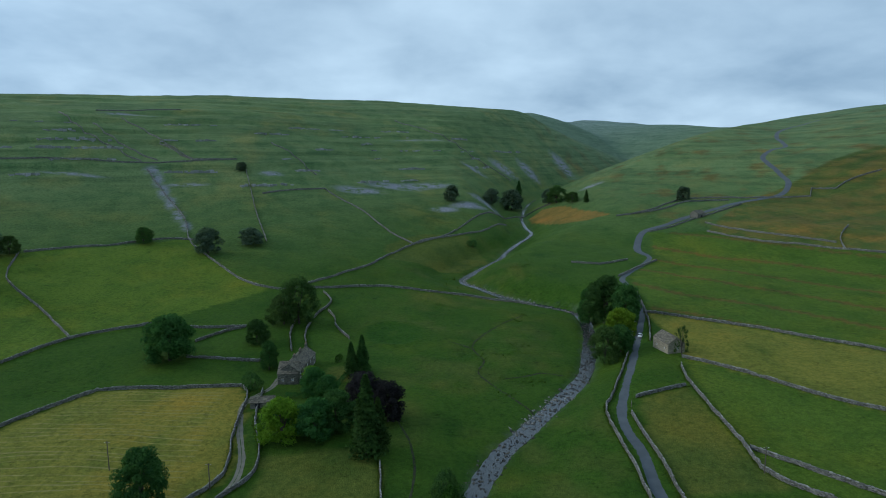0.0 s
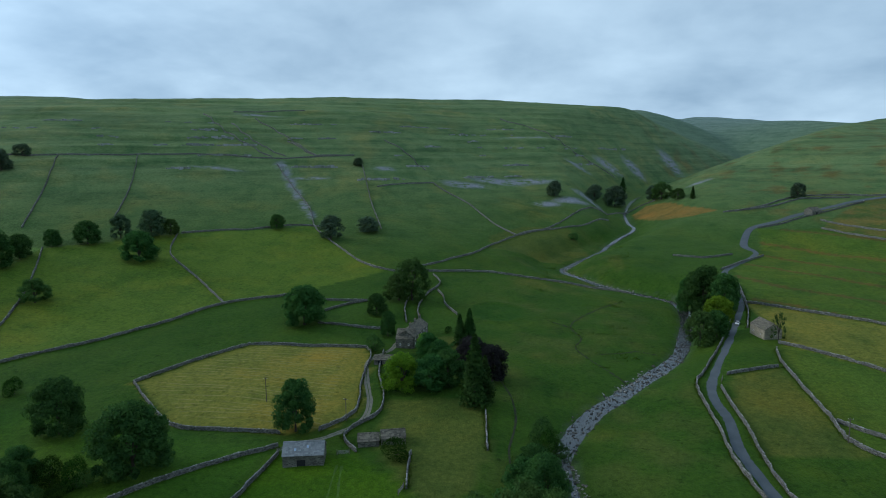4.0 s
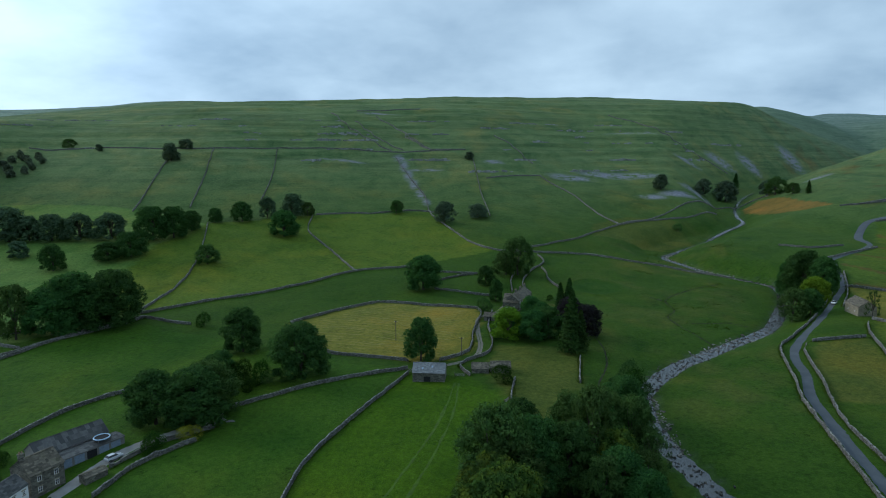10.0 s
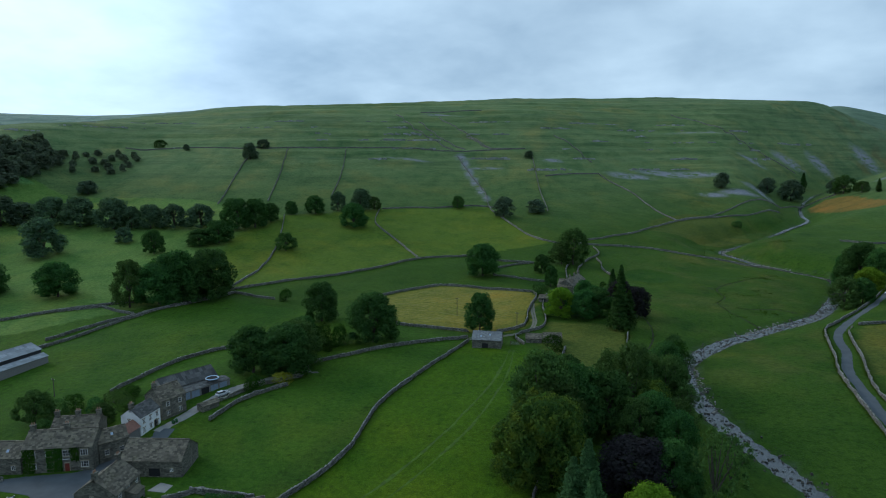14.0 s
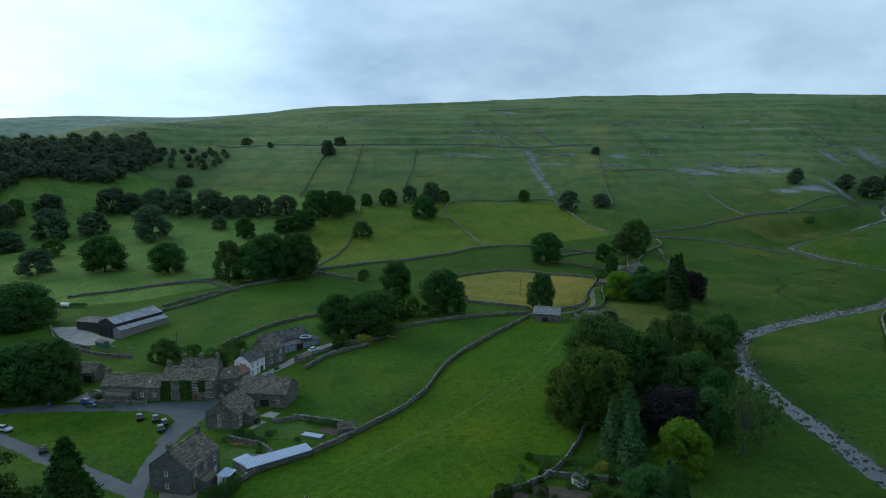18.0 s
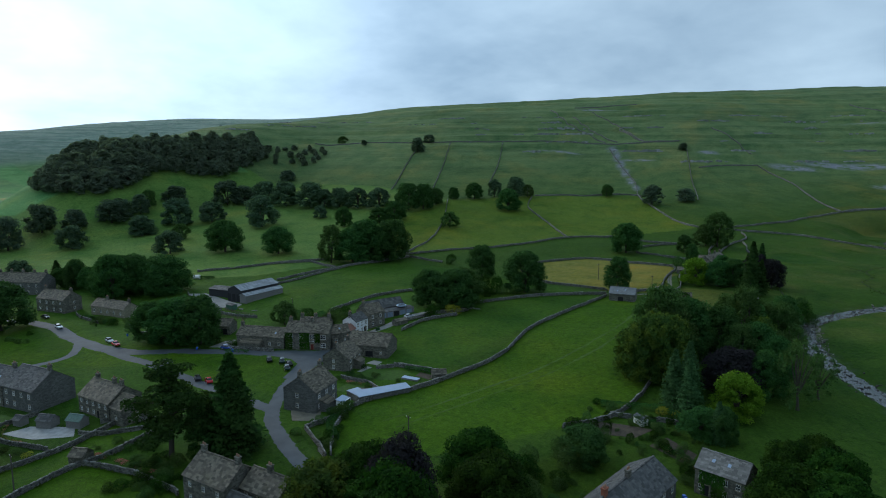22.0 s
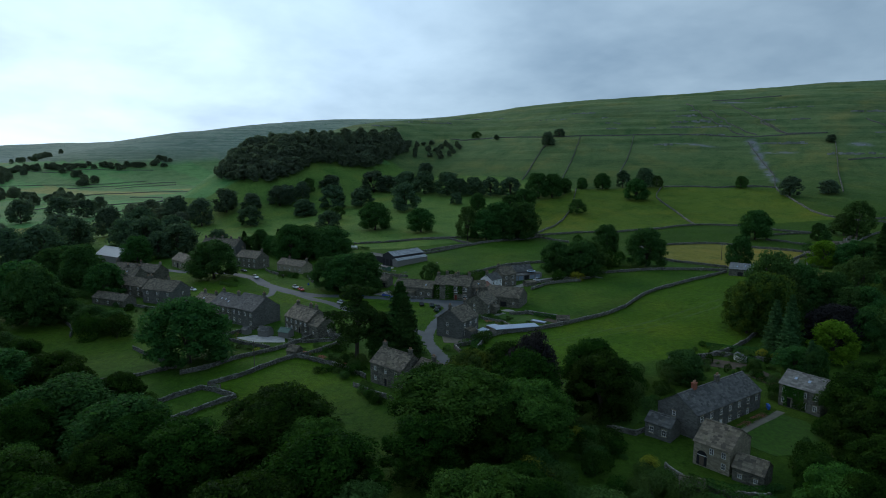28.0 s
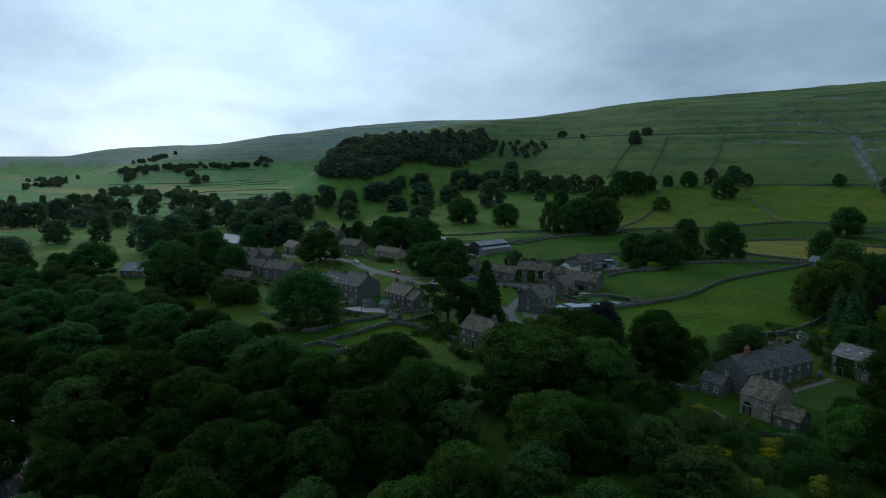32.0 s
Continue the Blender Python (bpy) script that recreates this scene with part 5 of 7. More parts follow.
# the inn and the row beside the green
pub = house("inn", "ivy-clad stone inn with red door by the green", (-132.3, -7.7), (-119.1, 0.7), 8, 6.2, rows=2, cols=4, chimneys=((0.02, ST), (0.55, ST)), door=(0.62, REDDOOR), wsize=(1.7, 1.5), skip=((0, 2),), ivy=((0.0, 0.17, 0.1, 6.1), (0.33, 0.56, 0.2, 6.1), (0.68, 0.8, 2.6, 6.1)), gable=1, category="inn")
put("sign_board", Soup().box(-0.1, -4.12, 3.0, 2.9, -4.03, 3.32).mesh("sign_board", DARKOPEN), pub)
put("lettering", Soup().box(0.1, -4.14, 3.08, 0.5, -4.122, 3.24).box(0.62, -4.14, 3.08, 1.5, -4.122, 3.24).box(1.62, -4.14, 3.08, 2.7, -4.122, 3.24).mesh("lettering", WHITEPAINT), pub)
house("stone_cottage", "long low stone cottage joined to the inn", (-149.7, -15.9), (-133.0, -7.9), 7, 4.4, rows=1, cols=5, chimneys=((0.0, ST),), wsize=(0.9, 1.1), porch=(0.35, 8.0, 2.6, 2.3), skylights=((0.8, 0.4),))
house("rear_cottage", "stone cottage behind the inn", (-139.0, 3.2), (-129.6, 9.4), 6, 5.0, rows=2, cols=3, chimneys=((0.0, ST), (0.5, ST), (1.0, ST)))
house("side_wing", "small gabled stone wing beside the inn", (-120.4, 3.2), (-117.8, 9.4), 6, 4.8, rows=1, cols=2, skylights=((0.5, 0.5),))
house("white_cottage", "whitewashed cottage with a blue slate roof", (-122.6, 16.6), (-124.2, 24.2), 6, 5.0, walls=WHITEWASH, roof=DARKSLATE, rows=2, cols=3, gable=-1, door=(0.75, DARKOPEN), chimneys=((0.0, ST),), wsize=(0.8, 1.0))
house("lean_shed", "rusty tin-roofed shed against the cottage", (-121.2, 11.6), (-122.4, 16.2), 4, 3.4, walls=GREYWOOD, roof=plain("rusty_sheet", (0.25, 0.12, 0.09), 0.7), sheet=True, category="shed")
house("stone_house", "stone house with stone slate roof by the lane", (-124.9, 25.4), (-124.0, 33.0), 8, 5.6, rows=2, cols=2, gable=-1, chimneys=((0.0, ST),))
house("long_barn", "long dark-roofed timber barn behind garages", (-135.0, 34.5), (-130.8, 51.5), 7, 3.4, walls=GREYWOOD, roof=DARKSLATE, sheet=True, category="barn")
gar = house("garage_row", "row of low garages with blue-grey doors", (-129.6, 35.1), (-125.7, 51.9), 4.5, 2.5, rise=0.35, walls=GREYWOOD, roof=DARKSLATE, sheet=True, category="garage")
for i in range(5):
    put("garage_door", Soup().box(-7.4 + 3.1 * i, -2.3, 0.05, -4.9 + 3.1 * i, -2.2, 2.1).mesh("garage_door", plain("blue_grey_paint", (0.22, 0.28, 0.36), 0.5) if i == 0 else bpy.data.materials["blue_grey_paint"] if i != 2 else DARKOPEN), gar)
house("stone_barn", "stone barn with broad stone slate roof", (-110.4, 1.4), (-97.0, 7.2), 9, 3.9, rows=1, cols=3, skip=((0, 1),), wsize=(0.7, 0.8), barn_door=(0.55, 2.6, 1.9, DARKOPEN), category="barn")
house("stone_house", "stone house with lean-to porch and old roof", (-97.6, -9.4), (-101.2, -0.6), 9, 4.3, rows=2, cols=3, chimneys=((0.0, ST), (1.0, ST)), porch=(0.55, 3.4, 2.4, 2.4), skip=((0, 1),), gable=-1)
house("tall_stone_house", "tall stone house with white sashes above the lane", (-81.8, -35.0), (-85.2, -24.8), 10, 5.8, rows=2, cols=3, chimneys=((0.0, ST), (1.0, ST)), walls=GREYSTONE, gable=-1, porch=(0.35, 4.0, 2.6, 2.3), skip=((0, 1),))
# down the lane
house("farmhouse", "large stone house with mossy slate roofs", (-71.9, -76.4), (-59.7, -74.6), 9, 5.6, rows=2, cols=3, chimneys=((0.05, ST), (0.95, ST)), gable=-1, skip=((0, 1),), door=(0.5, DARKOPEN), wsize=(0.8, 1.1))
house("house_wing", "long mossy-roofed wing of the stone farmhouse", (-59.4, -71.4), (-49.6, -69.9), 7.4, 4.9, rows=2, cols=3, chimneys=((0.45, ST),), gable=1, wsize=(0.8, 1.0))
house("house_lean_to", "blue slate lean-to before the farmhouse wing", (-59.2, -75.0), (-53.2, -74.1), 3.5, 3.5, rise=1.5, roof=DARKSLATE, rows=1, cols=2, skylights=((0.75, 0.4),), wsize=(0.8, 1.0), category="outbuilding")
# by the river
house("long_stone_house", "long grey house with dark roof and brick chimney", (4.3, -43.6), (6.1, -18.3), 9.5, 5.2, rise=3.1, walls=GREYSTONE, roof=DARKSLATE, rows=2, cols=7, chimneys=((0.22, BR), (0.58, ST)), gable=-1, door=(0.36, WHITEPAINT), skip=((0, 2), (0, 6)), group="river houses")
house("lean_extension", "small stone extension with slate roof", (-4.6, -48.6), (1.2, -48.2), 4.2, 3.2, walls=GREYSTONE, roof=DARKSLATE, rows=1, cols=2, group="river houses", category="outbuilding")
annexe = house("annexe", "pale stone annexe with arched doorway", (8.6, -52.4), (15.6, -52.0), 9.5, 4.6, rise=2.9, walls=PALESTONE, roof=SLATE, rows=2, cols=3, skip=((0, 0), (0, 1), (1, 0)), group="river houses", wsize=(0.8, 1.2))
arch = Soup()
arch_v = [(1.0 * math.cos(k * math.pi / 10), 2.0 + 1.0 * math.sin(k * math.pi / 10)) for k in range(11)] + [(-1.0, 0.05), (1.0, 0.05)]
n_arch = len(arch_v)
for off in (-4.8, -4.72):
    arch.v += [(x - 1.8, off, z) for x, z in arch_v]
arch.f += [tuple(range(n_arch - 1, -1, -1))] + [(i, (i + 1) % n_arch, n_arch + (i + 1) % n_arch, n_arch + i) for i in range(n_arch)]
doorway = put("arched_doorway", arch.mesh("arched_doorway", DARKOPEN), annexe, None, "dark glazed arched doorway")
put("door", Soup().box(-2.25, -4.86, 0.05, -1.35, -4.81, 2.0).mesh("door", BROWNWOOD), doorway)
put("transom", Soup().box(-2.75, -4.86, 2.02, -0.85, -4.81, 2.12).mesh("transom", WHITEPAINT), doorway)
house("annexe_outhouse", "low stone outhouse beside the annexe", (16.4, -52.6), (21.8, -52.0), 5, 2.7, walls=HOUSESTONE, rows=1, cols=2, group="river houses", category="outbuilding", wsize=(0.7, 0.8))
house("ivy_house", "ivy-covered stone house with pale slate roof", (8.0, -13.2), (17.2, -14.0), 7, 5.2, walls=HOUSESTONE, roof=slated("pale_slate", (0.09, 0.09, 0.083), (0.22, 0.215, 0.20), (0.13, 0.13, 0.10)), rows=2, cols=4, door=(0.25, DARKOPEN), skip=((0, 1),), ivy=((0.1, 0.62, 2.4, 5.0), (0.14, 0.22, 0.1, 2.6), (0.36, 0.66, 0.2, 2.4)), skylights=((0.3, 0.55), (0.62, 0.55)), group="river houses", wsize=(0.8, 1.2))
house("garden_store", "small stone store with slate roof", (12.6, -64.2), (16.2, -62.2), 2.6, 1.8, group="river houses", category="shed")
# south side of the green
house("terrace_house", "plain grey end-of-terrace house with dark roof", (-158.5, -84.0), (-145.5, -80.6), 12, 6.2, walls=GREYSTONE, roof=DARKSLATE, rows=2, cols=4, chimneys=((0.95, ST),), skip=((0, 2),))
house("terrace_house", "stone terrace house with slate roof and skylights", (-171.4, -87.4), (-158.8, -84.1), 10, 6.0, roof=DARKSLATE, rows=2, cols=4, chimneys=((0.1, ST), (0.9, ST)), skylights=((0.3, 0.5), (0.5, 0.5), (0.7, 0.4)))
house("terrace_house", "lower stone house at the terrace end", (-184.5, -90.4), (-171.8, -87.3), 8, 4.8, rows=2, cols=3, chimneys=((0.2, ST), (0.85, ST)), skylights=((0.4, 0.5),))
house("stone_house", "stone house with three chimneys and mossy slates", (-136.6, -72.4), (-122.8, -70.2), 9.5, 4.9, rows=2, cols=5, chimneys=((0.1, ST), (0.7, ST), (0.95, ST)), door=(0.65, DARKOPEN), skip=((0, 3),), wsize=(0.8, 1.1), gable=1)
house("house_end", "low gabled end of the stone house by the garden", (-122.5, -70.0), (-117.2, -69.2), 7.5, 4.3, rows=1, cols=1, gable=1, wsize=(0.8, 1.1))
house("garden_shed", "low shed with a flat teal roof behind the terrace", (-183.5, -98.4), (-176.5, -96.6), 4.5, 2.4, rise=0.25, walls=GREYWOOD, roof=plain("teal_sheet", (0.16, 0.36, 0.38), 0.5), sheet=True, category="shed")
# west of the green
house("manor_house", "large many-chimneyed stone manor among trees", (-330, -43), (-309, -28), 11, 6.6, rows=2, cols=6, chimneys=((0.0, ST), (0.25, ST), (0.5, ST), (0.75, ST), (1.0, ST)), walls=GREYSTONE, wsize=(0.9, 1.2))
house("stone_house", "stone house with conservatory roof by the road", (-272, -41), (-256, -35.4), 9, 6.0, rows=2, cols=4, chimneys=((0.0, ST), (1.0, ST)), gable=1)
house("low_stone_house", "low pale stone house with hedged garden", (-246, -28), (-226, -22.6), 7, 3.9, walls=PALESTONE, rows=1, cols=5, chimneys=((0.3, ST), (1.0, ST)))
house("stone_barn", "stone barn beside the village green", (-303, -67.4), (-287, -65.6), 9, 4.4, walls=PALESTONE, rows=1, cols=2, barn_door=(0.5, 2.4, 2.8, DARKOPEN), category="barn")
house("stone_house", "grey stone house west of the green", (-277, -93), (-264, -86), 9, 4.8, rows=2, cols=3, chimneys=((0.0, ST), (1.0, ST)))
house("stone_house", "grey roughcast house with broad gable", (-219, -101.5), (-204, -93), 10, 6.0, walls=GREYSTONE, rows=2, cols=3, chimneys=((0.0, ST), (0.6, ST)), gable=1)
house("stone_house", "old stone house with skylit roof", (-268, -106), (-254.5, -97.5), 9, 5.8, rows=2, cols=4, chimneys=((0.5, ST), (1.0, ST)), skylights=((0.3, 0.5), (0.6, 0.5)))
house("stone_house", "stone cottage in a huddle of roofs", (-243, -106.5), (-229, -99.5), 8, 5.2, rows=2, cols=3, chimneys=((0.0, ST), (1.0, ST)))
house("stone_house", "stone cottage behind the huddled roofs", (-292, -101), (-279, -93), 8, 5.2, rows=2, cols=3, chimneys=((0.0, ST),))
house("stone_outhouse", "low stone outhouse with long slate roof", (-232, -119), (-214, -110), 6, 2.8, rows=1, cols=3, category="outbuilding")
house("farm_building", "low stone farm building with grey roof", (-275, -163), (-261, -146), 10, 3.4, roof=SHEET, sheet=True, rows=1, cols=4, skylights=((0.8, 0.4),), category="barn")
house("farm_shed", "pale-roofed farm shed among tall trees", (-362, -97), (-338, -89), 12, 4.2, roof=plain("pale_sheet", (0.42, 0.44, 0.45), 0.5), sheet=True, walls=GREYWOOD, category="barn")
# the cattle shed north of the village
shed = house("cattle_shed", "large sheet-roofed cattle shed with open bays", (-203.2, 19.8), (-206.4, 42.2), 9, 5.4, rise=1.9, roof=SHEET, sheet=True, walls=BLACKBOARD, category="barn")
house("cattle_shed_aisle", "lower grey-roofed aisle of the cattle shed", (-199.2, 19.6), (-202.6, 42.1), 4.0, 3.2, rise=0.9, roof=SHEET, sheet=True, walls=GREYWOOD, category="barn")
# solid dark panels on the gable, painted as the shade inside open bays
for i in range(3):
    put("bay_shade_panel", Soup().box(-11.35, -3.6 + 3.0 * i, 0.05, -11.2, -1.4 + 3.0 * i, 3.4).mesh("bay_shade_panel", DARKOPEN), shed)
house("low_shed", "low dark shed beside the cattle yard", (-229, 18.6), (-217, 22.2), 8, 3.4, rise=0.8, roof=DARKSLATE, sheet=True, walls=BLACKBOARD, category="shed")
house("green_shed", "small green tin shed by the yard wall", (-200.5, 10.4), (-195.6, 10.6), 2.4, 2.0, rise=0.3, walls=plain("green_tin", (0.06, 0.14, 0.10), 0.5), roof=DARKSLATE, sheet=True, category="shed")
house("stone_outhouse", "stone cart shed beside the big trees", (-170.5, -12.1), (-165.5, -9.1), 6, 3.4, barn_door=(0.6, 2.6, 2.2, DARKOPEN), category="outbuilding")
# barns in the fields
house("field_barn", "small stone field barn with grey slate roof", (-67.7, 114.9), (-57.2, 117.5), 6.5, 3.2, rise=2.3, walls=HOUSESTONE, roof=slated("grey_slate", (0.13, 0.14, 0.145), (0.24, 0.25, 0.255), (0.18, 0.18, 0.16)), barn_door=(0.45, 2.2, 1.8, DARKOPEN), skylights=((0.3, 0.4), (0.6, 0.6)), category="barn", group="field barns")
house("field_barn", "pale limestone field barn beside the lane", (88.8, 247.6), (91.0, 236.4), 7.4, 4.0, walls=PALESTONE, rows=1, cols=2, wsize=(0.6, 0.8), gable=1, category="barn", group="field barns")
house("field_barn", "stone barn at the lane corner on the moor", (211, 500), (220, 506), 7, 3.6, category="barn", group="field barns", barn_door=(0.5, 2, 2.2, DARKOPEN))
house("fold_barn", "ruined low stone shelter by the track", (-51.2, 128.6), (-45.4, 130.2), 5, 1.9, rise=1.2, category="shed", group="field barns")
house("fold_barn", "low mossy-roofed stone shelter by the track", (-45.0, 131.0), (-38.4, 133.2), 5, 2.2, rise=1.4, category="shed", group="field barns")
# the farm under the hill
house("farmhouse", "old stone farmhouse with patched slate roof", (-54.8, 219.8), (-53.0, 242.0), 7.5, 4.6, rows=2, cols=5, chimneys=((0.3, ST), (0.65, ST), (1.0, ST)), gable=-1, skip=((0, 3),), wsize=(0.8, 1.0), group="upper farm")
house("farmhouse_wing", "short gabled stone wing of the farmhouse", (-62.6, 219.2), (-55.2, 219.4), 9, 4.2, rows=1, cols=2, group="upper farm", wsize=(0.8, 0.9))
house("farm_outhouse", "low stone outhouse beside the track", (-65.6, 195.4), (-57.6, 196.6), 4.2, 2.2, rise=1.2, barn_door=(0.3, 1.6, 1.8, DARKOPEN), group="upper farm", category="outbuilding")
# huts and shelters
house("garden_hut", "grey timber garden hut on a patio", (-134.6, -83.4), (-130.8, -81.2), 3, 2.1, walls=GREYWOOD, roof=DARKSLATE, category="shed", group="garden huts")
house("garden_hut", "green-roofed garden hut by the wall", (-128.8, -78.4), (-124.8, -76.6), 3, 2.0, walls=GREYWOOD, roof=plain("green_felt", (0.12, 0.19, 0.16), 0.8), category="shed", group="garden huts")
house("garden_hut", "small glazed garden hut", (-141.4, -86.6), (-138.8, -85.6), 2.2, 1.8, walls=GREYWOOD, roof=DARKSLATE, category="shed", group="garden huts")
house("stone_hut", "square stone hut at the meeting of walls", (-105.6, -85.8), (-102.4, -84.0), 3.4, 2.2, category="shed", group="garden huts")
house("stone_hut", "ruined stone shelter built into the wall", (-72.6, 1.4), (-69.6, 4.6), 2.4, 1.5, rise=0.9, category="shed", group="garden huts")
house("roofless_hut", "tumbled stone pigsty beside the lane", (-118.0, 33.4), (-116.8, 38.6), 3, 1.7, rise=0.5, category="shed", group="garden huts")

# long pale sheet roof over the walled garden
SHEETROOF = [(-83.6, -22.6), (-77.6, -23.6), (-71.6, -9.4), (-75.4, -8.2), (-78.6, -16.4), (-82.8, -18.6)]
zb = gz(-77, -16)
gs = thing("garden_store", pose(-77, -16, zb), "low garden building with a pale blue-white roof", "outbuilding")
k = len(SHEETROOF)
pv = [(x + 77, y + 16, -0.8) for x, y in SHEETROOF] + [(x + 77, y + 16, 1.6) for x, y in SHEETROOF]
put("wall", mesh_from("wall", pv, [(i, (i + 1) % k, k + (i + 1) % k, k + i) for i in range(k)] + [tuple(range(k, 2 * k))], GREYSTONE), gs)
sr = Soup()
for i in range(19):
    u = i / 19
    ax, ay = -77.4 + (-71.4 + 77.4) * u, -23.8 + (-9.2 + 23.8) * u
    sr.box(-4.2 + 0.6 * u, 0.0, 1.6, 0.15, 0.76, 1.72, Matrix.Translation((ax + 77, ay + 16, 0.05 + 0.012 * (i % 2))) @ Matrix.Rotation(radians(-22), 4, "Z") @ Matrix.Rotation(radians(4), 4, "Y"))
for i in range(7):
    sr.box(-0.4 - 0.9 * (i + 1), -0.3, 1.6, -0.42 - 0.9 * i, 3.4, 1.71, Matrix.Translation((-77.0 + 77, -23.2 + 16, 0.02)) @ Matrix.Rotation(radians(-8), 4, "Z"))
tagged(put("roof", sr.mesh("roof", POLYTHENE), gs), kind="stuff")
gh = thing("greenhouse", pose(-11.8, 9.6, gz(-11.8, 9.6), 0, 0, -30), "small aluminium greenhouse in a garden", "greenhouse")
put("frame", Soup().box(-1.6, -1, 0, 1.6, -0.94, 1.6).box(-1.6, 0.94, 0, 1.6, 1, 1.6).box(-1.6, -0.94, 0, -1.54, 0.94, 1.7).box(1.54, -0.94, 0, 1.6, 0.94, 1.7).mesh("frame", WHITEPAINT), gh)
put("roof", mesh_from("roof", [(-1.65, -1.05, 1.6), (1.65, -1.05, 1.6), (1.65, 0, 2.3), (-1.65, 0, 2.3), (1.65, 1.05, 1.6), (-1.65, 1.05, 1.6), (-1.65, -1.05, 1.5), (1.65, -1.05, 1.5)], [(0, 1, 2, 3), (3, 2, 4, 5), (6, 7, 1, 0)], GLASS), gh)


# ---------------------------------------------------------------- vehicles
def car(x, y, ang, paint, label, estate=False):
    ob = thing("car", pose(x, y, gz(x, y) + 0.14, 0, 0, ang), label, "car", "parked cars")
    prof = [(-2.05, 0.35), (-2.1, 0.75), (-1.95, 1.0), (-1.5, 1.02 if not estate else 1.05), (-1.35 if not estate else -1.85, 1.05), (1.0, 0.98), (1.85, 0.82), (2.1, 0.62), (2.1, 0.35)]
    v = [(px, s * (0.86 if pz < 0.9 else 0.8), pz) for s in (-1, 1) for px, pz in prof]
    n = len(prof)
    f = [(i, i + 1, n + i + 1, n + i) for i in range(n - 1)] + [(n - 1, 0, n, 2 * n - 1), tuple(range(n - 1, -1, -1)), tuple(range(n, 2 * n))]
    put("body", mesh_from("body", v, f, paint), ob)
    back = -1.9 if estate else -1.45
    c = [(back, 0.78, 1.02), (0.95, 0.78, 0.99), (0.2, 0.62, 1.46), (back + 0.35, 0.62, 1.48)]
    v = [(a, s * b, cz) for s in (-1, 1) for a, b, cz in c]
    put("cabin_glass", mesh_from("cabin_glass", v, [(0, 1, 2, 3), (7, 6, 5, 4), (1, 5, 6, 2), (4, 0, 3, 7), (3, 2, 6, 7)], GLASS), ob)
    put("car_roof", Soup().box(back + 0.4, -0.58, 1.475, 0.16, 0.58, 1.51).mesh("car_roof", paint), ob)
    for wx in (-1.3, 1.35):
        for sy in (-1, 1):
            t = put("tyre", Soup().tube((wx, sy * 0.7, 0.2), (wx, sy * 0.9, 0.2), 0.32, 0.32, 12).mesh("tyre", RUBBER), ob)
            put("rim", Soup().tube((wx, sy * 0.9, 0.2), (wx, sy * 0.915, 0.2), 0.19, 0.17, 10).mesh("rim", CHROME), t)
    for sy in (-0.6, 0.6):
        put("headlight", Soup().box(2.02, sy - 0.16, 0.62, 2.12, sy + 0.16, 0.76).mesh("headlight", WHITEPAINT), ob)
    return ob


def paint(name, colour):
    m, nt, b = material(name, 0.25, 0.0, 0.5)
    b.inputs["Base Color"].default_value = (*colour, 1)
    b.inputs["Coat Weight"].default_value = 0.5
    return m


P_WHITE, P_RED, P_BLACK, P_SILVER, P_BLUE, P_GREEN = paint("white_car_paint", (0.75, 0.75, 0.76)), paint("red_car_paint", (0.5, 0.02, 0.025)), paint("black_car_paint", (0.012, 0.012, 0.014)), paint("silver_car_paint", (0.45, 0.47, 0.5)), paint("blue_car_paint", (0.02, 0.06, 0.25)), paint("dark_green_car_paint", (0.015, 0.04, 0.035))
car(88, 262, 66, P_WHITE, "white hatchback on the narrow lane")
car(-231, -46, 0, P_WHITE, "white car on the village road", True)
car(-194, -41.4, -2, P_SILVER, "silver estate car beside a red car", True)
car(-187.5, -41.8, -4, P_RED, "red car parked behind a silver estate")
car(-152, -40.5, 20, P_SILVER, "silver-blue car on the road below the green", True)
car(-132, -40.6, 158, P_BLACK, "dark car waiting on the road below the green", True)
car(-127.2, -39.6, 160, P_RED, "small red car behind a dark car on the road")
car(-254, -43.5, 10, P_BLACK, "dark car parked outside a stone house")
car(-228, -78, 20, P_WHITE, "white car beside the stone terrace", True)
car(-127.0, -18.1, 150, P_BLACK, "black car parked on the green's edge")
car(-122.0, -16.7, 148, P_GREEN, "dark green car parked on the green")
car(-117.5, -17.1, 152, P_BLACK, "black car parked near the inn", True)
car(-115.3, -19.6, 150, P_GREEN, "dark car at the end of the parked row")
car(-150.5, -19.4, 25, P_BLUE, "bright blue car parked by the cottage", True)
car(-52.6, -49.0, 35, P_BLACK, "black car parked under trees by the lane")
car(-121.4, 44.5, 78, P_SILVER, "small pale van beside the garages", True)
car(-112.6, 13.2, 40, P_GREEN, "dark green vehicle in a walled yard", True)
car(-263, -97, 30, P_SILVER, "silver car between village houses")


def pole(x, y, high, label="weathered wooden utility pole in the field"):
    ob = thing("utility_pole", pose(x, y, gz(x, y)), label, "utility pole", "utility poles")
    put("post", Soup().tube((0, 0, -0.8), (0, 0, high), 0.15, 0.11, 10).mesh("post", POLEWOOD), ob)
    put("cross_arm", Soup().box(-0.75, -0.06, high - 0.55, 0.75, 0.06, high - 0.42).mesh("cross_arm", POLEWOOD), ob)
    for k in (-0.62, 0, 0.62):
        put("insulator", Soup().tube((k, 0, high - 0.42), (k, 0, high - 0.22), 0.05, 0.04, 8).mesh("insulator", WHITEPAINT), ob)


for x, y, h in ((-92, 156, 8.5), (-60.5, 146, 7.5), (-56, -27, 4), (-103, -97, 8), (-170.4, 23.8, 6), (85, 150, 7.5)):
    pole(x, y, h)


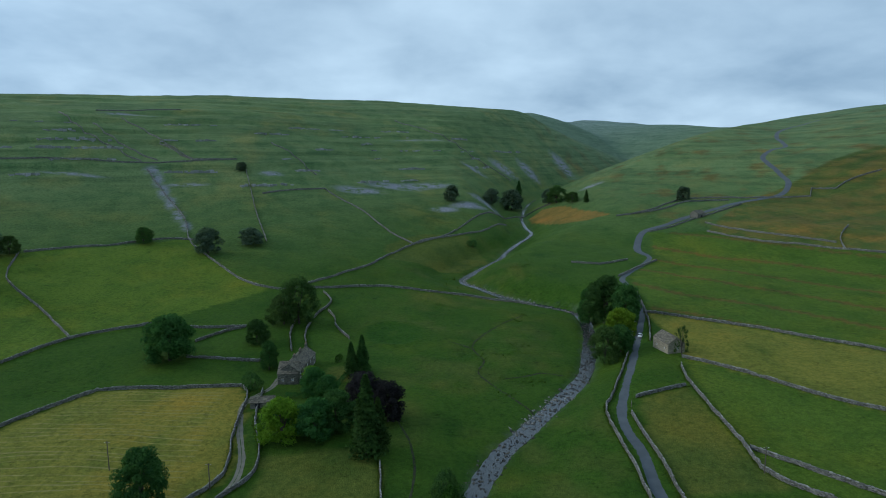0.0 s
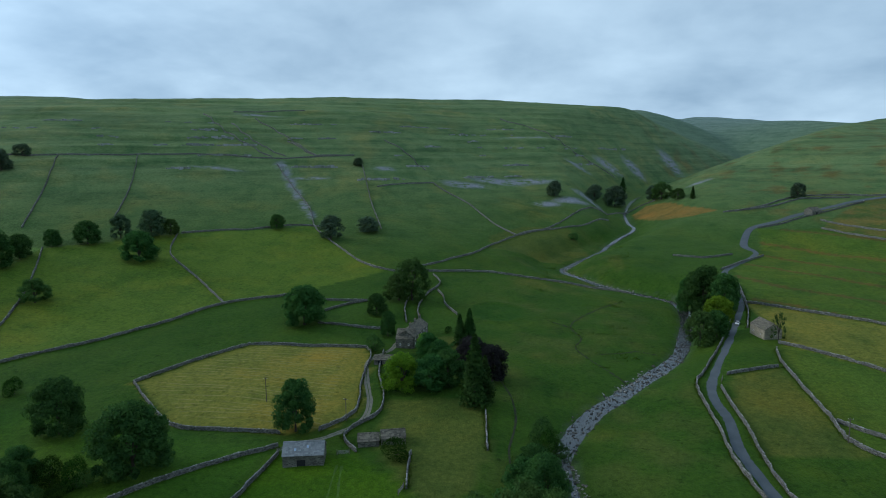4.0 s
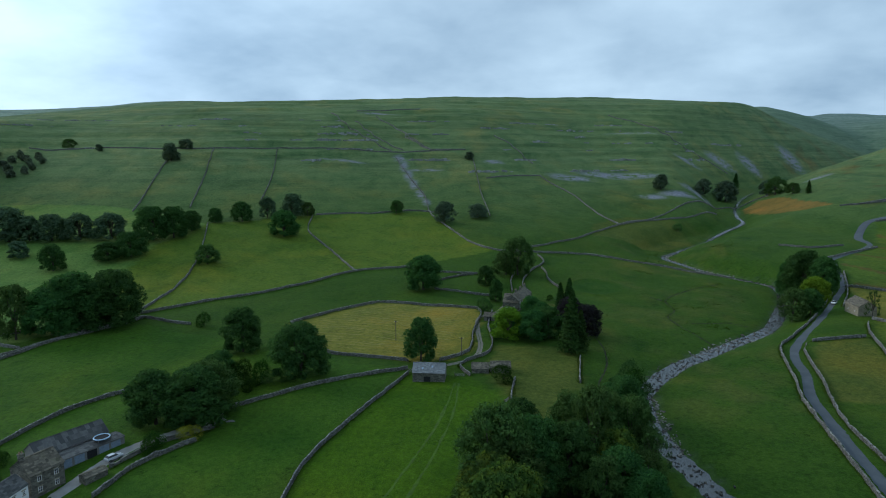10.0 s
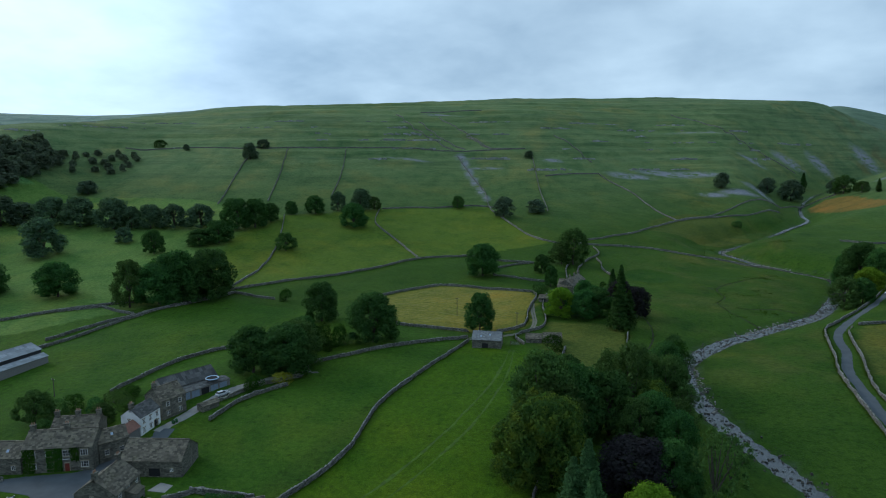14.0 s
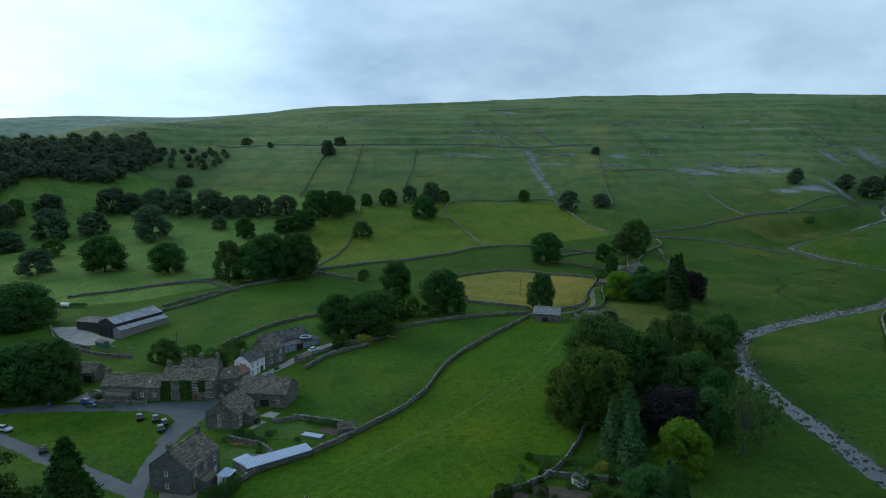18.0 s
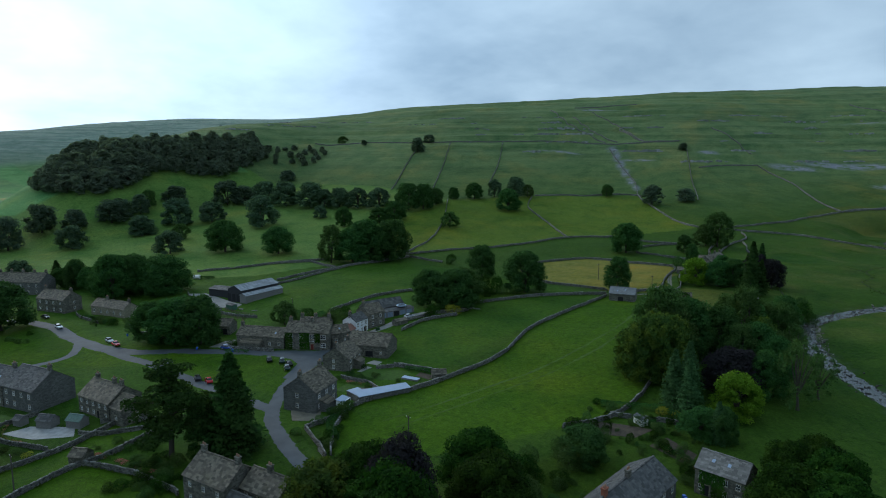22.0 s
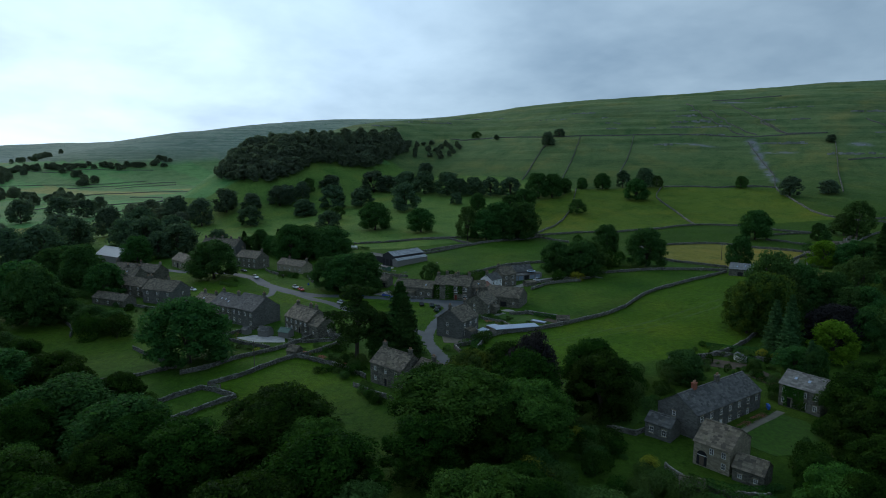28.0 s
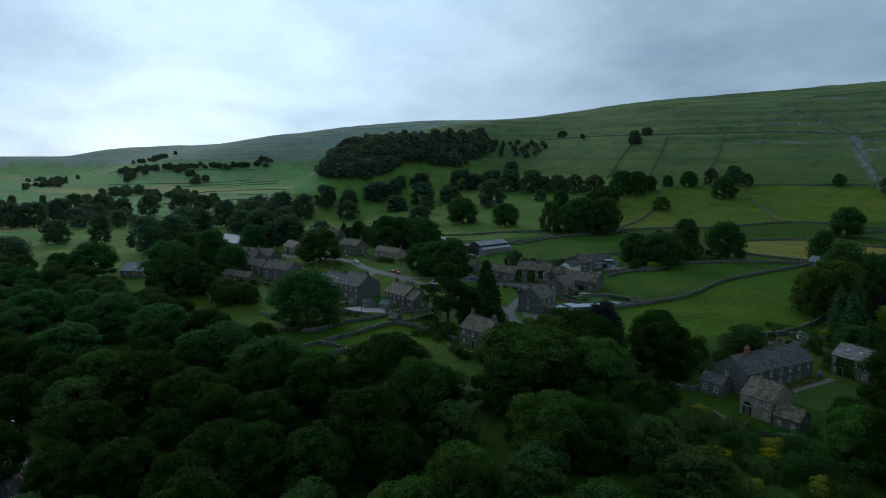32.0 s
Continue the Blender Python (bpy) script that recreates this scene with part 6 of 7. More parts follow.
TREES = {}
TREES["farm trees"] = [
    ("b", -113, 241, 19.1, 10.7), ("b", -83, 261, 11.1, 5.8), ("b", -70, 234, 11.6, 4.1), ("u", -70.5, 213, 6.4, 4.7), ("a", -71, 290, 23.4, 9.8),
    ("a", -78, 288, 14.7, 8.3), ("c", -32, 230, 15.6, 4.7), ("c", -36, 228, 13.6, 4), ("c", -22, 163, 24.4, 6.5), ("c", -19, 167, 16.1, 5),
    ("k", -18, 186, 14, 6.1), ("k", -26, 190, 15.3, 6.5), ("s", -49, 173, 13.1, 7.3), ("b", -39, 174, 12.8, 6.9), ("b", -33, 179, 13, 6.2),
    ("b", -46, 207, 10.7, 5.1), ("u", -43, 242, 2.9, 2.2),
]
TREES["field trees"] = [
    ("b", -73, 136, 16.2, 6.3), ("b", -142, 123, 17.3, 8.3), ("b", -130, 97, 10.4, 4.6), ("b", -105, 106, 19.5, 9.7), ("u", -181, 147, 5.5, 3.9),
    ("b", -116, 68, 17, 9.6), ("b", -127, 64, 16, 8.5), ("b", -120, 76, 14, 7.5), ("u", -123, 98, 7.5, 4.6), ("u", -115, 98, 7.4, 3.6), ("u", -114, 51, 4.9, 3.7),
    ("b", -125, 87, 12.9, 6.1), ("u", -39.5, 125, 5.5, 4.4), ("a", -249, 229, 12.3, 8), ("b", -243, 301, 18.9, 11),
]
TREES["river bank trees"] = [
    ("b", 83, 302, 24.3, 10.2), ("b", 89, 288, 19.7, 7.6), ("s", 82, 271, 13.9, 6.8), ("a", 68, 245, 15.5, 7.1), ("b", 76, 250, 12.3, 5.6),
    ("b", 77, 310, 19.8, 6.7), ("t", 96, 235, 12.5, 3.4), ("u", 0, 145, 7.4, 4.4),
]
TREES["hill trees"] = [
    ("b", 224, 565, 14, 6.6), ("b", 9, 613, 16.3, 8), ("b", 54, 673, 18, 9.4), ("b", 80, 703, 24.1, 13.5), ("c", 101, 809, 19.2, 6.8),
    ("a", 124, 662, 19.5, 11.7), ("b", 118, 678, 16.8, 8.2), ("a", 135, 633, 11.4, 7.7), ("c", 145, 613, 12.8, 4), ("b", -153, 390, 16.9, 8.9),
    ("b", -133, 416, 12, 9), ("a", -200, 404, 9.7, 5.7), ("b", -188, 571, 8.6, 5.3), ("u", 24, 498, 6.2, 4.7), ("b", -434, 400, 17.3, 9),
    ("b", -444, 432, 10.3, 7.3), ("a", -565, 401, 9.8, 7.4), ("b", -524, 400, 7.3, 3.9),
]
TREES["line trees"] = [
    ("b", -290, 316, 15, 8.4), ("b", -303, 302, 10.9, 5.8), ("b", -280, 334, 16.4, 6.9), ("b", -264, 345, 18.8, 8.8), ("a", -257, 355, 11.3, 6.2),
    ("a", -199, 399, 11.4, 5.6), ("b", -484, 184, 23.4, 13.5), ("b", -445, 199, 22, 13.5), ("b", -419, 203, 22.5, 13.5), ("b", -522, 282, 12.6, 9.4),
    ("b", -390, 209, 22.5, 13.5), ("b", -364, 219, 17.5, 10.4), ("b", -349, 227, 17.5, 10.4), ("b", -333, 237, 17.5, 11.6), ("b", -310, 249, 22.5, 12.4),
    ("b", -303, 260, 21.3, 10.5), ("b", -304, 278, 14.6, 7.2), ("b", -296, 217, 15.3, 9.7),
]
TREES["line trees b"] = [
    ("b", -473, 195, 17.4, 12.5), ("b", -378, 214, 16.2, 9.3),
]
TREES["park trees"] = [
    ("b", -488, 88, 17.5, 10.3), ("b", -490, 105, 17.1, 7.9), ("a", -498, 116, 15.7, 6.8), ("b", -500, 142, 16, 12), ("b", -453, 119, 23, 13.5),
    ("b", -443, 84, 15.6, 10.5), ("b", -433, 138, 17, 12.7), ("b", -373, 146, 25, 13.5), ("b", -325, 85, 21.1, 13.5), ("b", -358, 64, 15.8, 10),
    ("a", -397, 92, 12.2, 7.3), ("b", -287, 100, 17.5, 10.7), ("b", -352, 188, 10.6, 6.1), ("b", -313, 179, 15.4, 6.7), ("b", -302, 206, 11.2, 8.4),
    ("a", -241, 105, 23.2, 8.2), ("b", -229, 122, 25, 13.5), ("b", -218, 133, 25, 12.7),
]
TREES["park trees b"] = [
    ("b", -233, 115, 20.2, 12.8), ("b", -221, 127, 21.1, 9.7),
]
TREES["beck trees"] = [
    ("a", -24, 56, 23.5, 9.1), ("b", -17, 62, 19.3, 7.9), ("y", -19, 37, 19.5, 8.6), ("b", 1, 109, 15.3, 6.3), ("a", -5, 78, 21.7, 6.8),
    ("y", 1, 74, 14.2, 5.8), ("a", -1, 58, 15, 5.3), ("u", 3, 138, 8, 5), ("c", 5, 85, 11.3, 4.9), ("a", 6, 88, 11, 5), ("s", 6, 25, 11.5, 6.2),
    ("e", -4, 21, 14.5, 5), ("e", -8.5, 23, 15.5, 5), ("e", -7, 30, 16, 5), ("k", 1, 41, 12.5, 9), ("t", 17, 41, 19.4, 6.8), ("a", 4, 91, 17, 5.4), ("b", 2, 63, 14.7, 6.4),
    ("y", -17, 40, 19, 8.4),
]
TREES["beck trees b"] = [
    ("b", 9, 43, 13, 5.7), ("t", 9, 82, 12.2, 5.1), ("b", 2, 11, 7, 5.2), ("b", 7, 11, 8.4, 3.5), ("g", -9, 17, 2.4, 1.8), ("g", -6, 18, 1.6, 1.2),
]
TREES["beck trees c"] = [
    ("b", -4, 117, 9, 5), ("b", -2, 128, 8, 4.6), ("a", -3, 96, 15, 6), ("b", -6, 88, 16, 7), ("a", -12, 84, 17, 6.5), ("b", -2, 103, 11, 5),
    ("t", 20, 52, 13, 6), ("e", 6, 10, 10, 3.4), ("b", -24, 80, 15, 6.5), ("S", -17.5, -72, 14, 10), ("y", -24, -53, 15, 8), ("y", -22, 46, 17, 7.5), ("b", 8, 60, 13, 5.5), ("a", 7, 71, 12, 5),
    ("b", -9, 66, 17, 7), ("a", -116, 74, 17, 9), ("a", -120, 70, 15, 8), ("v", -122, 91, 4, 3.2), ("u", -116, 93, 3.5, 3), ("v", -113, 99, 4.5, 3.4), ("u", -109, 102, 3, 2.6), ("v", -126, 102, 4, 3), ("g", -111, 60, 4.5, 3.6), ("u", -117, 52, 3, 2.4), ("s", -49, 217, 8, 4.4), ("b", -41, 203, 9, 4.5), ("b", -52, 184, 8, 4.5),
]
TREES["manor trees"] = [
    ("c", -306, -15, 13, 4.5), ("b", -299, -9, 12, 6), ("b", -284, -9, 14, 7), ("c", -279, -4, 16, 5.5), ("b", -279, 4, 13, 6.5), ("s", -293, -6, 8, 5), ("b", -262, 3, 14, 7), ("c", -270, 11, 12, 4.5), ("b", -322, -14, 10, 6), ("v", -226, -31, 3, 2.6), ("u", -219, -30, 3, 2.6), ("v", -214, -26, 3, 2.8), ("b", -340, -28, 15, 8),
]
TREES["garden trees"] = [
    ("u", -87, -82, 2.2, 2.2), ("u", -86, -78, 2.6, 2.4), ("v", -83, -75, 3, 2.6), ("u", -80, -77, 3.2, 2.8), ("v", -88, -70, 2.6, 2.4), ("u", -86, -66, 3, 2.6), ("v", -81, -66, 3.4, 2.8), ("u", -79, -80.5, 2.2, 2.2), ("u", -88, -84, 1.6, 1.8), ("a", -86, -45, 8, 4.5), ("a", -83, -43, 8.5, 4.6), ("v", -77, -37.6, 1.8, 2), ("v", -74, -35.4, 1.6, 1.8), ("u", -69, -51.5, 3.4, 2.6),
    ("v", -130, -95, 1.6, 1.8), ("u", -126, -93, 1.4, 1.6), ("v", -122, -91.5, 1.6, 1.8), ("u", -138, -93, 1.8, 1.8), ("v", -133, -96, 1.3, 1.5), ("g", -119, -90, 1.2, 1.3),
]
TREES["inn garden trees"] = [
    ("v", -156, 15, 5, 4), ("u", -156, 21, 4, 3.5), ("u", -149, 22, 4, 3.4), ("v", -148, 28, 4.5, 3.6), ("u", -148, 34, 3.5, 3), ("v", -142, 27, 4, 3), ("a", -140, 18, 6, 3.5), ("v", -163, 14, 4, 3.2), ("u", -143, 40, 3, 2.6),
    ("b", -454, -93, 19, 11), ("b", -422, -118, 20, 11), ("b", -381, -61, 21, 11), ("b", -431, -32, 18, 10), ("b", -340, -66, 17, 9), ("b", -206, -134, 14, 9), ("b", -240, -112, 16, 9), ("b", -188, -126, 9, 7), ("b", -176, -121, 8, 6.5), ("b", -330, -80, 17, 9), ("b", -320, -118, 16, 9), ("b", -300, -126, 18, 10),
]
TREES["village trees"] = [
    ("b", -172, -28, 17, 9.6), ("b", -164, -22, 18, 9), ("b", -182, -31, 15, 8), ("b", -176, -22, 16, 8), ("b", -93, -35, 9, 5.5), ("b", -274, -1, 19.1, 8.8), ("b", -255, 10, 18.9, 13.5),
    ("b", -251, 6, 15.3, 8.6), ("c", -289, 8, 14.9, 5.3), ("a", -157, 10, 9.8, 5.2), ("c", -84, -58, 23.0, 9.0), ("c", -80, -59, 19, 7.5), ("b", -90, -61, 12, 6),
    ("p", -92, -69, 22.5, 8.6), ("a", -77, -50, 11.6, 7.5), ("u", -65, -52, 6.4, 2.8), ("b", -249, -61, 19.8, 13.5), ("b", -313, -10, 14.7, 6.9),
    ("b", -267, -10, 21.8, 9.2), ("b", -271, 2, 19.5, 11.7), ("c", -314, 3, 13, 6.4),
]
TREES["village trees b"] = [
    ("b", -405, -54, 18.9, 13.5), ("b", -345, -52, 20.2, 13.4), ("c", -347, -8, 10.7, 5.3),
]
TREES["west trees"] = [
    ("b", -122, -110, 20.4, 12.8), ("b", -224, -144, 23.3, 13), ("b", -268, -117, 22.2, 11.3), ("u", -166, -122, 8, 6), ("u", -173, -128, 8, 6),
    ("b", -418, -102, 25, 13.5), ("b", -366, -65, 25, 13.5), ("b", -352, -126, 25, 13.5), ("b", -363, -142, 24.9, 11.9), ("b", -398, -41, 21.5, 12.6),
    ("b", -389, -72, 22.3, 13.5), ("b", -282, -176, 19.1, 12.1), ("b", -206, -142, 23.6, 11.6), ("b", -689, -113, 25, 13.5), ("b", -806, -159, 25, 11.6),
    ("b", -719, -138, 21.8, 10), ("b", -277, -116, 19, 10.1), ("b", -466, -198, 18.8, 10.9),
]
TREES["west trees b"] = [
    ("b", -441, -168, 22.9, 8.6), ("b", -816, -188, 25, 13.5), ("b", -635, -222, 25, 13.5), ("b", -634, -241, 25, 13.5), ("b", -690, -201, 25, 13.5),
    ("b", -355, -218, 18.1, 13.5),
]
TREES["far trees"] = [
    ("b", -474, -103, 22.9, 13.5), ("b", -494, -66, 25, 13.5), ("b", -465, -48, 25, 13.5), ("b", -732, -74, 24.5, 13.5), ("b", -706, -51, 19.9, 13.5),
    ("b", -530, -3, 24.8, 13.5), ("b", -489, 7, 25, 11), ("b", -503, 34, 22.3, 13.2), ("b", -487, 52, 16.3, 10.3), ("b", -447, 35, 17.3, 10.6),
    ("b", -485, 79, 19, 12.8), ("b", -445, 84, 15.8, 9.4),
]
TREES["near trees"] = [
    ("b", -182, -195, 15, 11.2), ("b", -148, -170, 15, 11.2), ("b", -124, -157, 14, 10.5), ("b", -118, -183, 14, 10.5), ("b", -86, -145, 15, 11.2),
    ("b", -64, -139, 15, 10.1), ("n", -70, -167, 15, 11.2), ("n", -52, -160, 14, 9.3), ("n", -51, -179, 13, 8.6), ("n", -48, -113, 15, 11.2),
    ("S", -27, -83, 16.5, 13.5), ("n", -31, -50, 17, 12.8), ("n", -17, -48, 15, 8.2), ("n", -18, -133, 15, 9.3), ("n", -46, -132, 14, 9.3),
    ("S", 5, -124, 11, 7.2), ("n", -18, -153, 13, 7), ("n", -23, -115, 15, 9.8),
]
TREES["near trees b"] = [
    ("S", 3, -102, 14, 8.6), ("n", 8, -96, 12, 6.4), ("a", 15, -88, 10, 6.3), ("a", 26, -90, 9, 6.8), ("n", -18, -166, 12, 6.1), ("n", -16, -180, 11, 5.6),
    ("a", -28, -189, 10, 5.5), ("a", -1, -149, 9, 5.8), ("y", -22, 35, 17, 8), ("a", -21, 55, 18, 9.9), ("n", 39, -59, 13, 4.5),
    ("b", -15, -15, 8, 6), ("a", 9, -111, 9, 6.4), ("n", -7, -131, 12, 6.2), ("n", -34, -84, 16, 8.8)
]
TREES["near trees d"] = [
    ("n", 26, -20, 14, 7.5), ("n", 31, -28, 13, 7), ("n", 36, -38, 11, 6), ("n", 29, -47, 8, 5), ("n", 24, -8, 13, 6.5), ("n", 31, -12, 15, 7), ("n", 38, -26, 13, 6.5), ("n", -27, -62, 17, 8.3), ("k", -29, -58, 19.5, 6.5), ("n", -38, -58, 15, 8.5), ("y", -41, -66, 14, 8), ("n", -24, -41, 15, 8),
]
TREES["near trees c"] = [
    ("n", -44, -117, 14, 8.7), ("n", 33, -20, 15, 8), ("n", 28, -6, 14, 6.5), 
    ("b", -126, -158, 14, 10), ("b", -88, -151, 13, 8.5), ("n", -59, -137, 13, 8.2), ("n", -45, -116, 14, 10.1), ("S", 36, -58, 12, 6.4),
]
for grp, some in TREES.items():
    for kind, x, y, high, radius in some:
        tree(kind, x, y, high, radius, grp.split(" trees")[0] + " trees")
# the hanging wood on the western nose of the hill
WOOD = [(-592, 54), (-566, 60), (-540, 74), (-530, 90), (-529, 107), (-538, 130), (-542, 150), (-543, 183), (-542, 210), (-562, 248), (-575, 283), (-592, 300), (-612, 296), (-612, 268), (-604, 237), (-594, 190), (-606, 167), (-630, 152), (-640, 130), (-634, 100), (-622, 74)]
SCRUB = [(-575, 290), (-560, 316), (-540, 341), (-560, 372), (-590, 360), (-600, 310)]
wood_rng = random.Random(11)


def scattered(poly, gap, tries, rng):
    """Random spots within an outline, none nearer to another than the gap."""
    out = []
    xs, ys = [p[0] for p in poly], [p[1] for p in poly]
    for _ in range(tries):
        x, y = rng.uniform(min(xs), max(xs)), rng.uniform(min(ys), max(ys))
        if inside(np.array([x]), np.array([y]), poly)[0] and all(math.hypot(x - a, y - b) > gap for a, b in out):
            out.append((x, y))
    return out


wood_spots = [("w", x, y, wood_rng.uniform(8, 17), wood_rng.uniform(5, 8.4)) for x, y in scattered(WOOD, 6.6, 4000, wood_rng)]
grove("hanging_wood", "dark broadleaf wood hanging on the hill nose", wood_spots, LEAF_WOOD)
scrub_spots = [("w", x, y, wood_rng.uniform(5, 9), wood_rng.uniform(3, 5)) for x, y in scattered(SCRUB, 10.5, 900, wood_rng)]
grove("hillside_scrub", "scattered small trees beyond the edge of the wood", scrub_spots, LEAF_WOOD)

# the dense wood along the river bank below the village
BANK = [(-330, -225), (-200, -212), (-120, -196), (-76, -186), (-24, -180), (40, -164), (66, -140), (40, -100), (18, -92), (0, -90), (-14, -76), (-30, -96), (-44, -122), (-60, -128), (-84, -134), (-110, -142), (-150, -150), (-200, -166), (-300, -190)]
bank_rng = random.Random(21)
placed = [(x, y) for some in TREES.values() for k, x, y, h, r in some if y < -80]
tries = 0
while tries < 900:
    tries += 1
    x, y = bank_rng.uniform(-330, 66), bank_rng.uniform(-225, -76)
    if inside(np.array([x]), np.array([y]), BANK)[0] and min(math.hypot(x - a, y - b) for a, b in placed) > 9.5:
        placed.append((x, y))
        big_one = x < -10 or y < -120
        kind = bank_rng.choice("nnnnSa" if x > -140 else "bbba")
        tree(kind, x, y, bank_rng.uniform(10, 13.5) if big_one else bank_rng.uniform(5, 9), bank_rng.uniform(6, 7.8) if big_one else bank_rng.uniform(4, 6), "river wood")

# shrubs and undergrowth round the river houses
GARDEN = [(-14, -60), (4, -58), (8, -60), (26, -58), (44, -40), (60, -60), (62, -110), (44, -104), (20, -96), (-2, -94), (-14, -80)]
LAWNS = [[(9, -40), (10, -17), (16, -17), (22, -22), (23, -32), (18, -39)], [(-17, -41), (-15.6, -33), (-9, -36), (-9, -44), (-7, -56), (-12, -54)], [(5, -45), (9, -45), (11, -17), (6, -17)]]
count = 0
while count < 210:
    x, y = bank_rng.uniform(-16, 64), bank_rng.uniform(-112, -38)
    if inside(np.array([x]), np.array([y]), GARDEN)[0]:
        count += 1
        if any(inside(np.array([x]), np.array([y]), p)[0] for p in LAWNS):
            continue
        h = bank_rng.uniform(1.2, 4.6)
        tree(bank_rng.choice("uuuvvg" if y > -80 else "uuuvv"), x, y, h, h * bank_rng.uniform(0.6, 1.0), "garden undergrowth")
SHRUBBERIES = [(-26, -6, -4, 14, 26, 1.0, 3.0), (-4, -12, 8, 4, 14, 1.0, 2.6), (-24, -40, -8, -10, 16, 1.5, 5), (20, -40, 40, -4, 18, 2, 6), (-158, -98, -138, -90, 10, 0.8, 2), (-104, -78, -84, -66, 12, 1, 2.4), (-96, -16, -78, -4, 10, 0.8, 1.8), (-78, -34, -72, -26, 6, 2, 4), (-150, 2, -136, 22, 14, 1.5, 4)]
SHRUBBERIES += [(-240, -36, -222, -30, 8, 1, 2.2), (-165, -14, -150, -18, 6, 1, 2.4), (-110, -82, -80, -70, 30, 0.6, 2.2), (-78, -46, -64, -38, 9, 1, 2.5), (-72, -84, -56, -78, 10, 1, 2.6), (-60, -60, -52, -48, 8, 1.5, 4), (-232, -64, -218, -56, 5, 1, 2), (-222, -116, -196, -104, 14, 1, 3), (-262, -124, -240, -112, 12, 1, 4)]
SHRUBBERIES += [(-302, -92, -286, -72, 10, 1.5, 4), (-18, -8, 6, 12, 30, 0.6, 2.0), (-22, -34, -6, -24, 10, 1, 3), (-160, -100, -128, -92, 16, 0.6, 1.8)]
for x0, y0, x1, y1, n, hmin, hmax in SHRUBBERIES:
    for _ in range(n):
        h = bank_rng.uniform(hmin, hmax)
        tree(bank_rng.choice("uvuvv"), bank_rng.uniform(x0, x1), bank_rng.uniform(min(y0, y1), max(y0, y1)), h, h * bank_rng.uniform(0.55, 0.95), "garden shrubs")

# trees on the near bank that hide the bend of the river
for x, y, h, r in ((-88, -194, 13, 7), (-123, -198, 13, 8), (-143, -204, 13, 8), (-80, -184, 13, 7), (-60, -196, 11, 6), (-38, -184, 11, 6), (-104, -206, 12, 7), (-170, -210, 13, 8)):
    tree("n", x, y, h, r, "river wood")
# hedgerow trees and small woods far down the valley
far_rng = random.Random(33)
far_spots = []
for cx, cy, sx, sy, n, kind in ((-640, -160, 60, 40, 14, "f"), (-820, -150, 90, 50, 14, "f"), (-1000, -40, 160, 30, 16, "f"), (-1250, -120, 220, 40, 20, "f"), (-1500, 60, 200, 26, 10, "f"), (-1750, -60, 120, 30, 20, "f"), (-2300, 40, 260, 40, 24, "f"), (-2100, -260, 300, 60, 24, "f"), (-2900, -300, 200, 50, 20, "f"), (-900, -280, 200, 60, 20, "f"), (-560, -20, 60, 24, 10, "f")):
    for _ in range(n):
        x, y = far_rng.gauss(cx, sx * 0.6), far_rng.gauss(cy, sy * 0.6)
        far_spots.append((kind, x, y, far_rng.uniform(11, 19), far_rng.uniform(6, 11)))
hem = along([(-1830, -40), (-1776, 0), (-1715, 43), (-1699, 92), (-1666, 151), (-1636, 212), (-1654, 287)], 7)
for x, y in hem:
    far_spots.append(("f", x + far_rng.gauss(0, 12), y + far_rng.gauss(0, 8), far_rng.uniform(10, 17), far_rng.uniform(6, 10)))
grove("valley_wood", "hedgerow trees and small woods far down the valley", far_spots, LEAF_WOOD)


# ---------------------------------------------------------------- yards, gardens and clutter
def slab(name, poly, mat, label, lift=0.09, category="yard"):
    """A paved patch that follows the land."""
    p = np.array(poly, float)
    c = p.mean(0)
    rings = [c + (p - c) * k for k in (0.0, 0.35, 0.7, 1.0)]
    n = len(p)
    v, f = [], []
    for i, r in enumerate(rings):
        z = ground(r[:, 0], r[:, 1]) + (lift if i < 3 else lift * 0.8)
        v += [(a, b, h) for (a, b), h in zip(r, z)]
    r = p
    v += [(a, b, h - 0.3) for (a, b), h in zip(c + (r - c) * 1.01, ground(r[:, 0], r[:, 1]))]
    for i in range(4):
        for j in range(n):
            k = (j + 1) % n
            f.append((i * n + j, i * n + k, (i + 1) * n + k, (i + 1) * n + j))
    return tagged(put(name, mesh_from(name, v, f, mat)), label, category, kind="structure")


def dense(poly, step=2.5):
    out = []
    for a, b in zip(poly, poly[1:] + poly[:1]):
        k = max(1, int(math.dist(a, b) / step))
        out += [(a[0] + (b[0] - a[0]) * i / k, a[1] + (b[1] - a[1]) * i / k) for i in range(k)]
    return out


slab("yard", dense([(-240, 14), (-234, 20), (-214, 19), (-200, 18), (-197, 12), (-207, 9), (-222, 9)]), CONCRETE, "bare concrete yard before the cattle shed")
slab("yard", dense([(-158, -22), (-150, -17), (-152, -10), (-160, -12)]), CONCRETE, "small paved yard beside the cottage")
slab("patio", dense([(-138, -90), (-128, -86), (-122, -79), (-127, -77), (-137, -84)]), plain("pale_paving", (0.36, 0.36, 0.35), 0.9, vary=0.25, scale=0.8), "pale paved patio behind the terrace")
slab("forecourt", dense([(-134, -10.4), (-119, -1), (-114, 0), (-112, -8), (-106, -24), (-110, -25), (-115, -15), (-122, -13), (-132, -14.5)]), TARMAC, "worn tarmac forecourt before the inn")
slab("gravel_drive", dense([(-84, -41), (-78, -37), (-82, -33), (-90, -37)]), TRACK, "gravel drive beside the tall house")
slab("patio", dense([(-99.4, -0.4), (-99.6, 3.4), (-95.9, 3.6), (-95.1, 0.6)]), CONCRETE, "grey slab terrace beside the old barn")
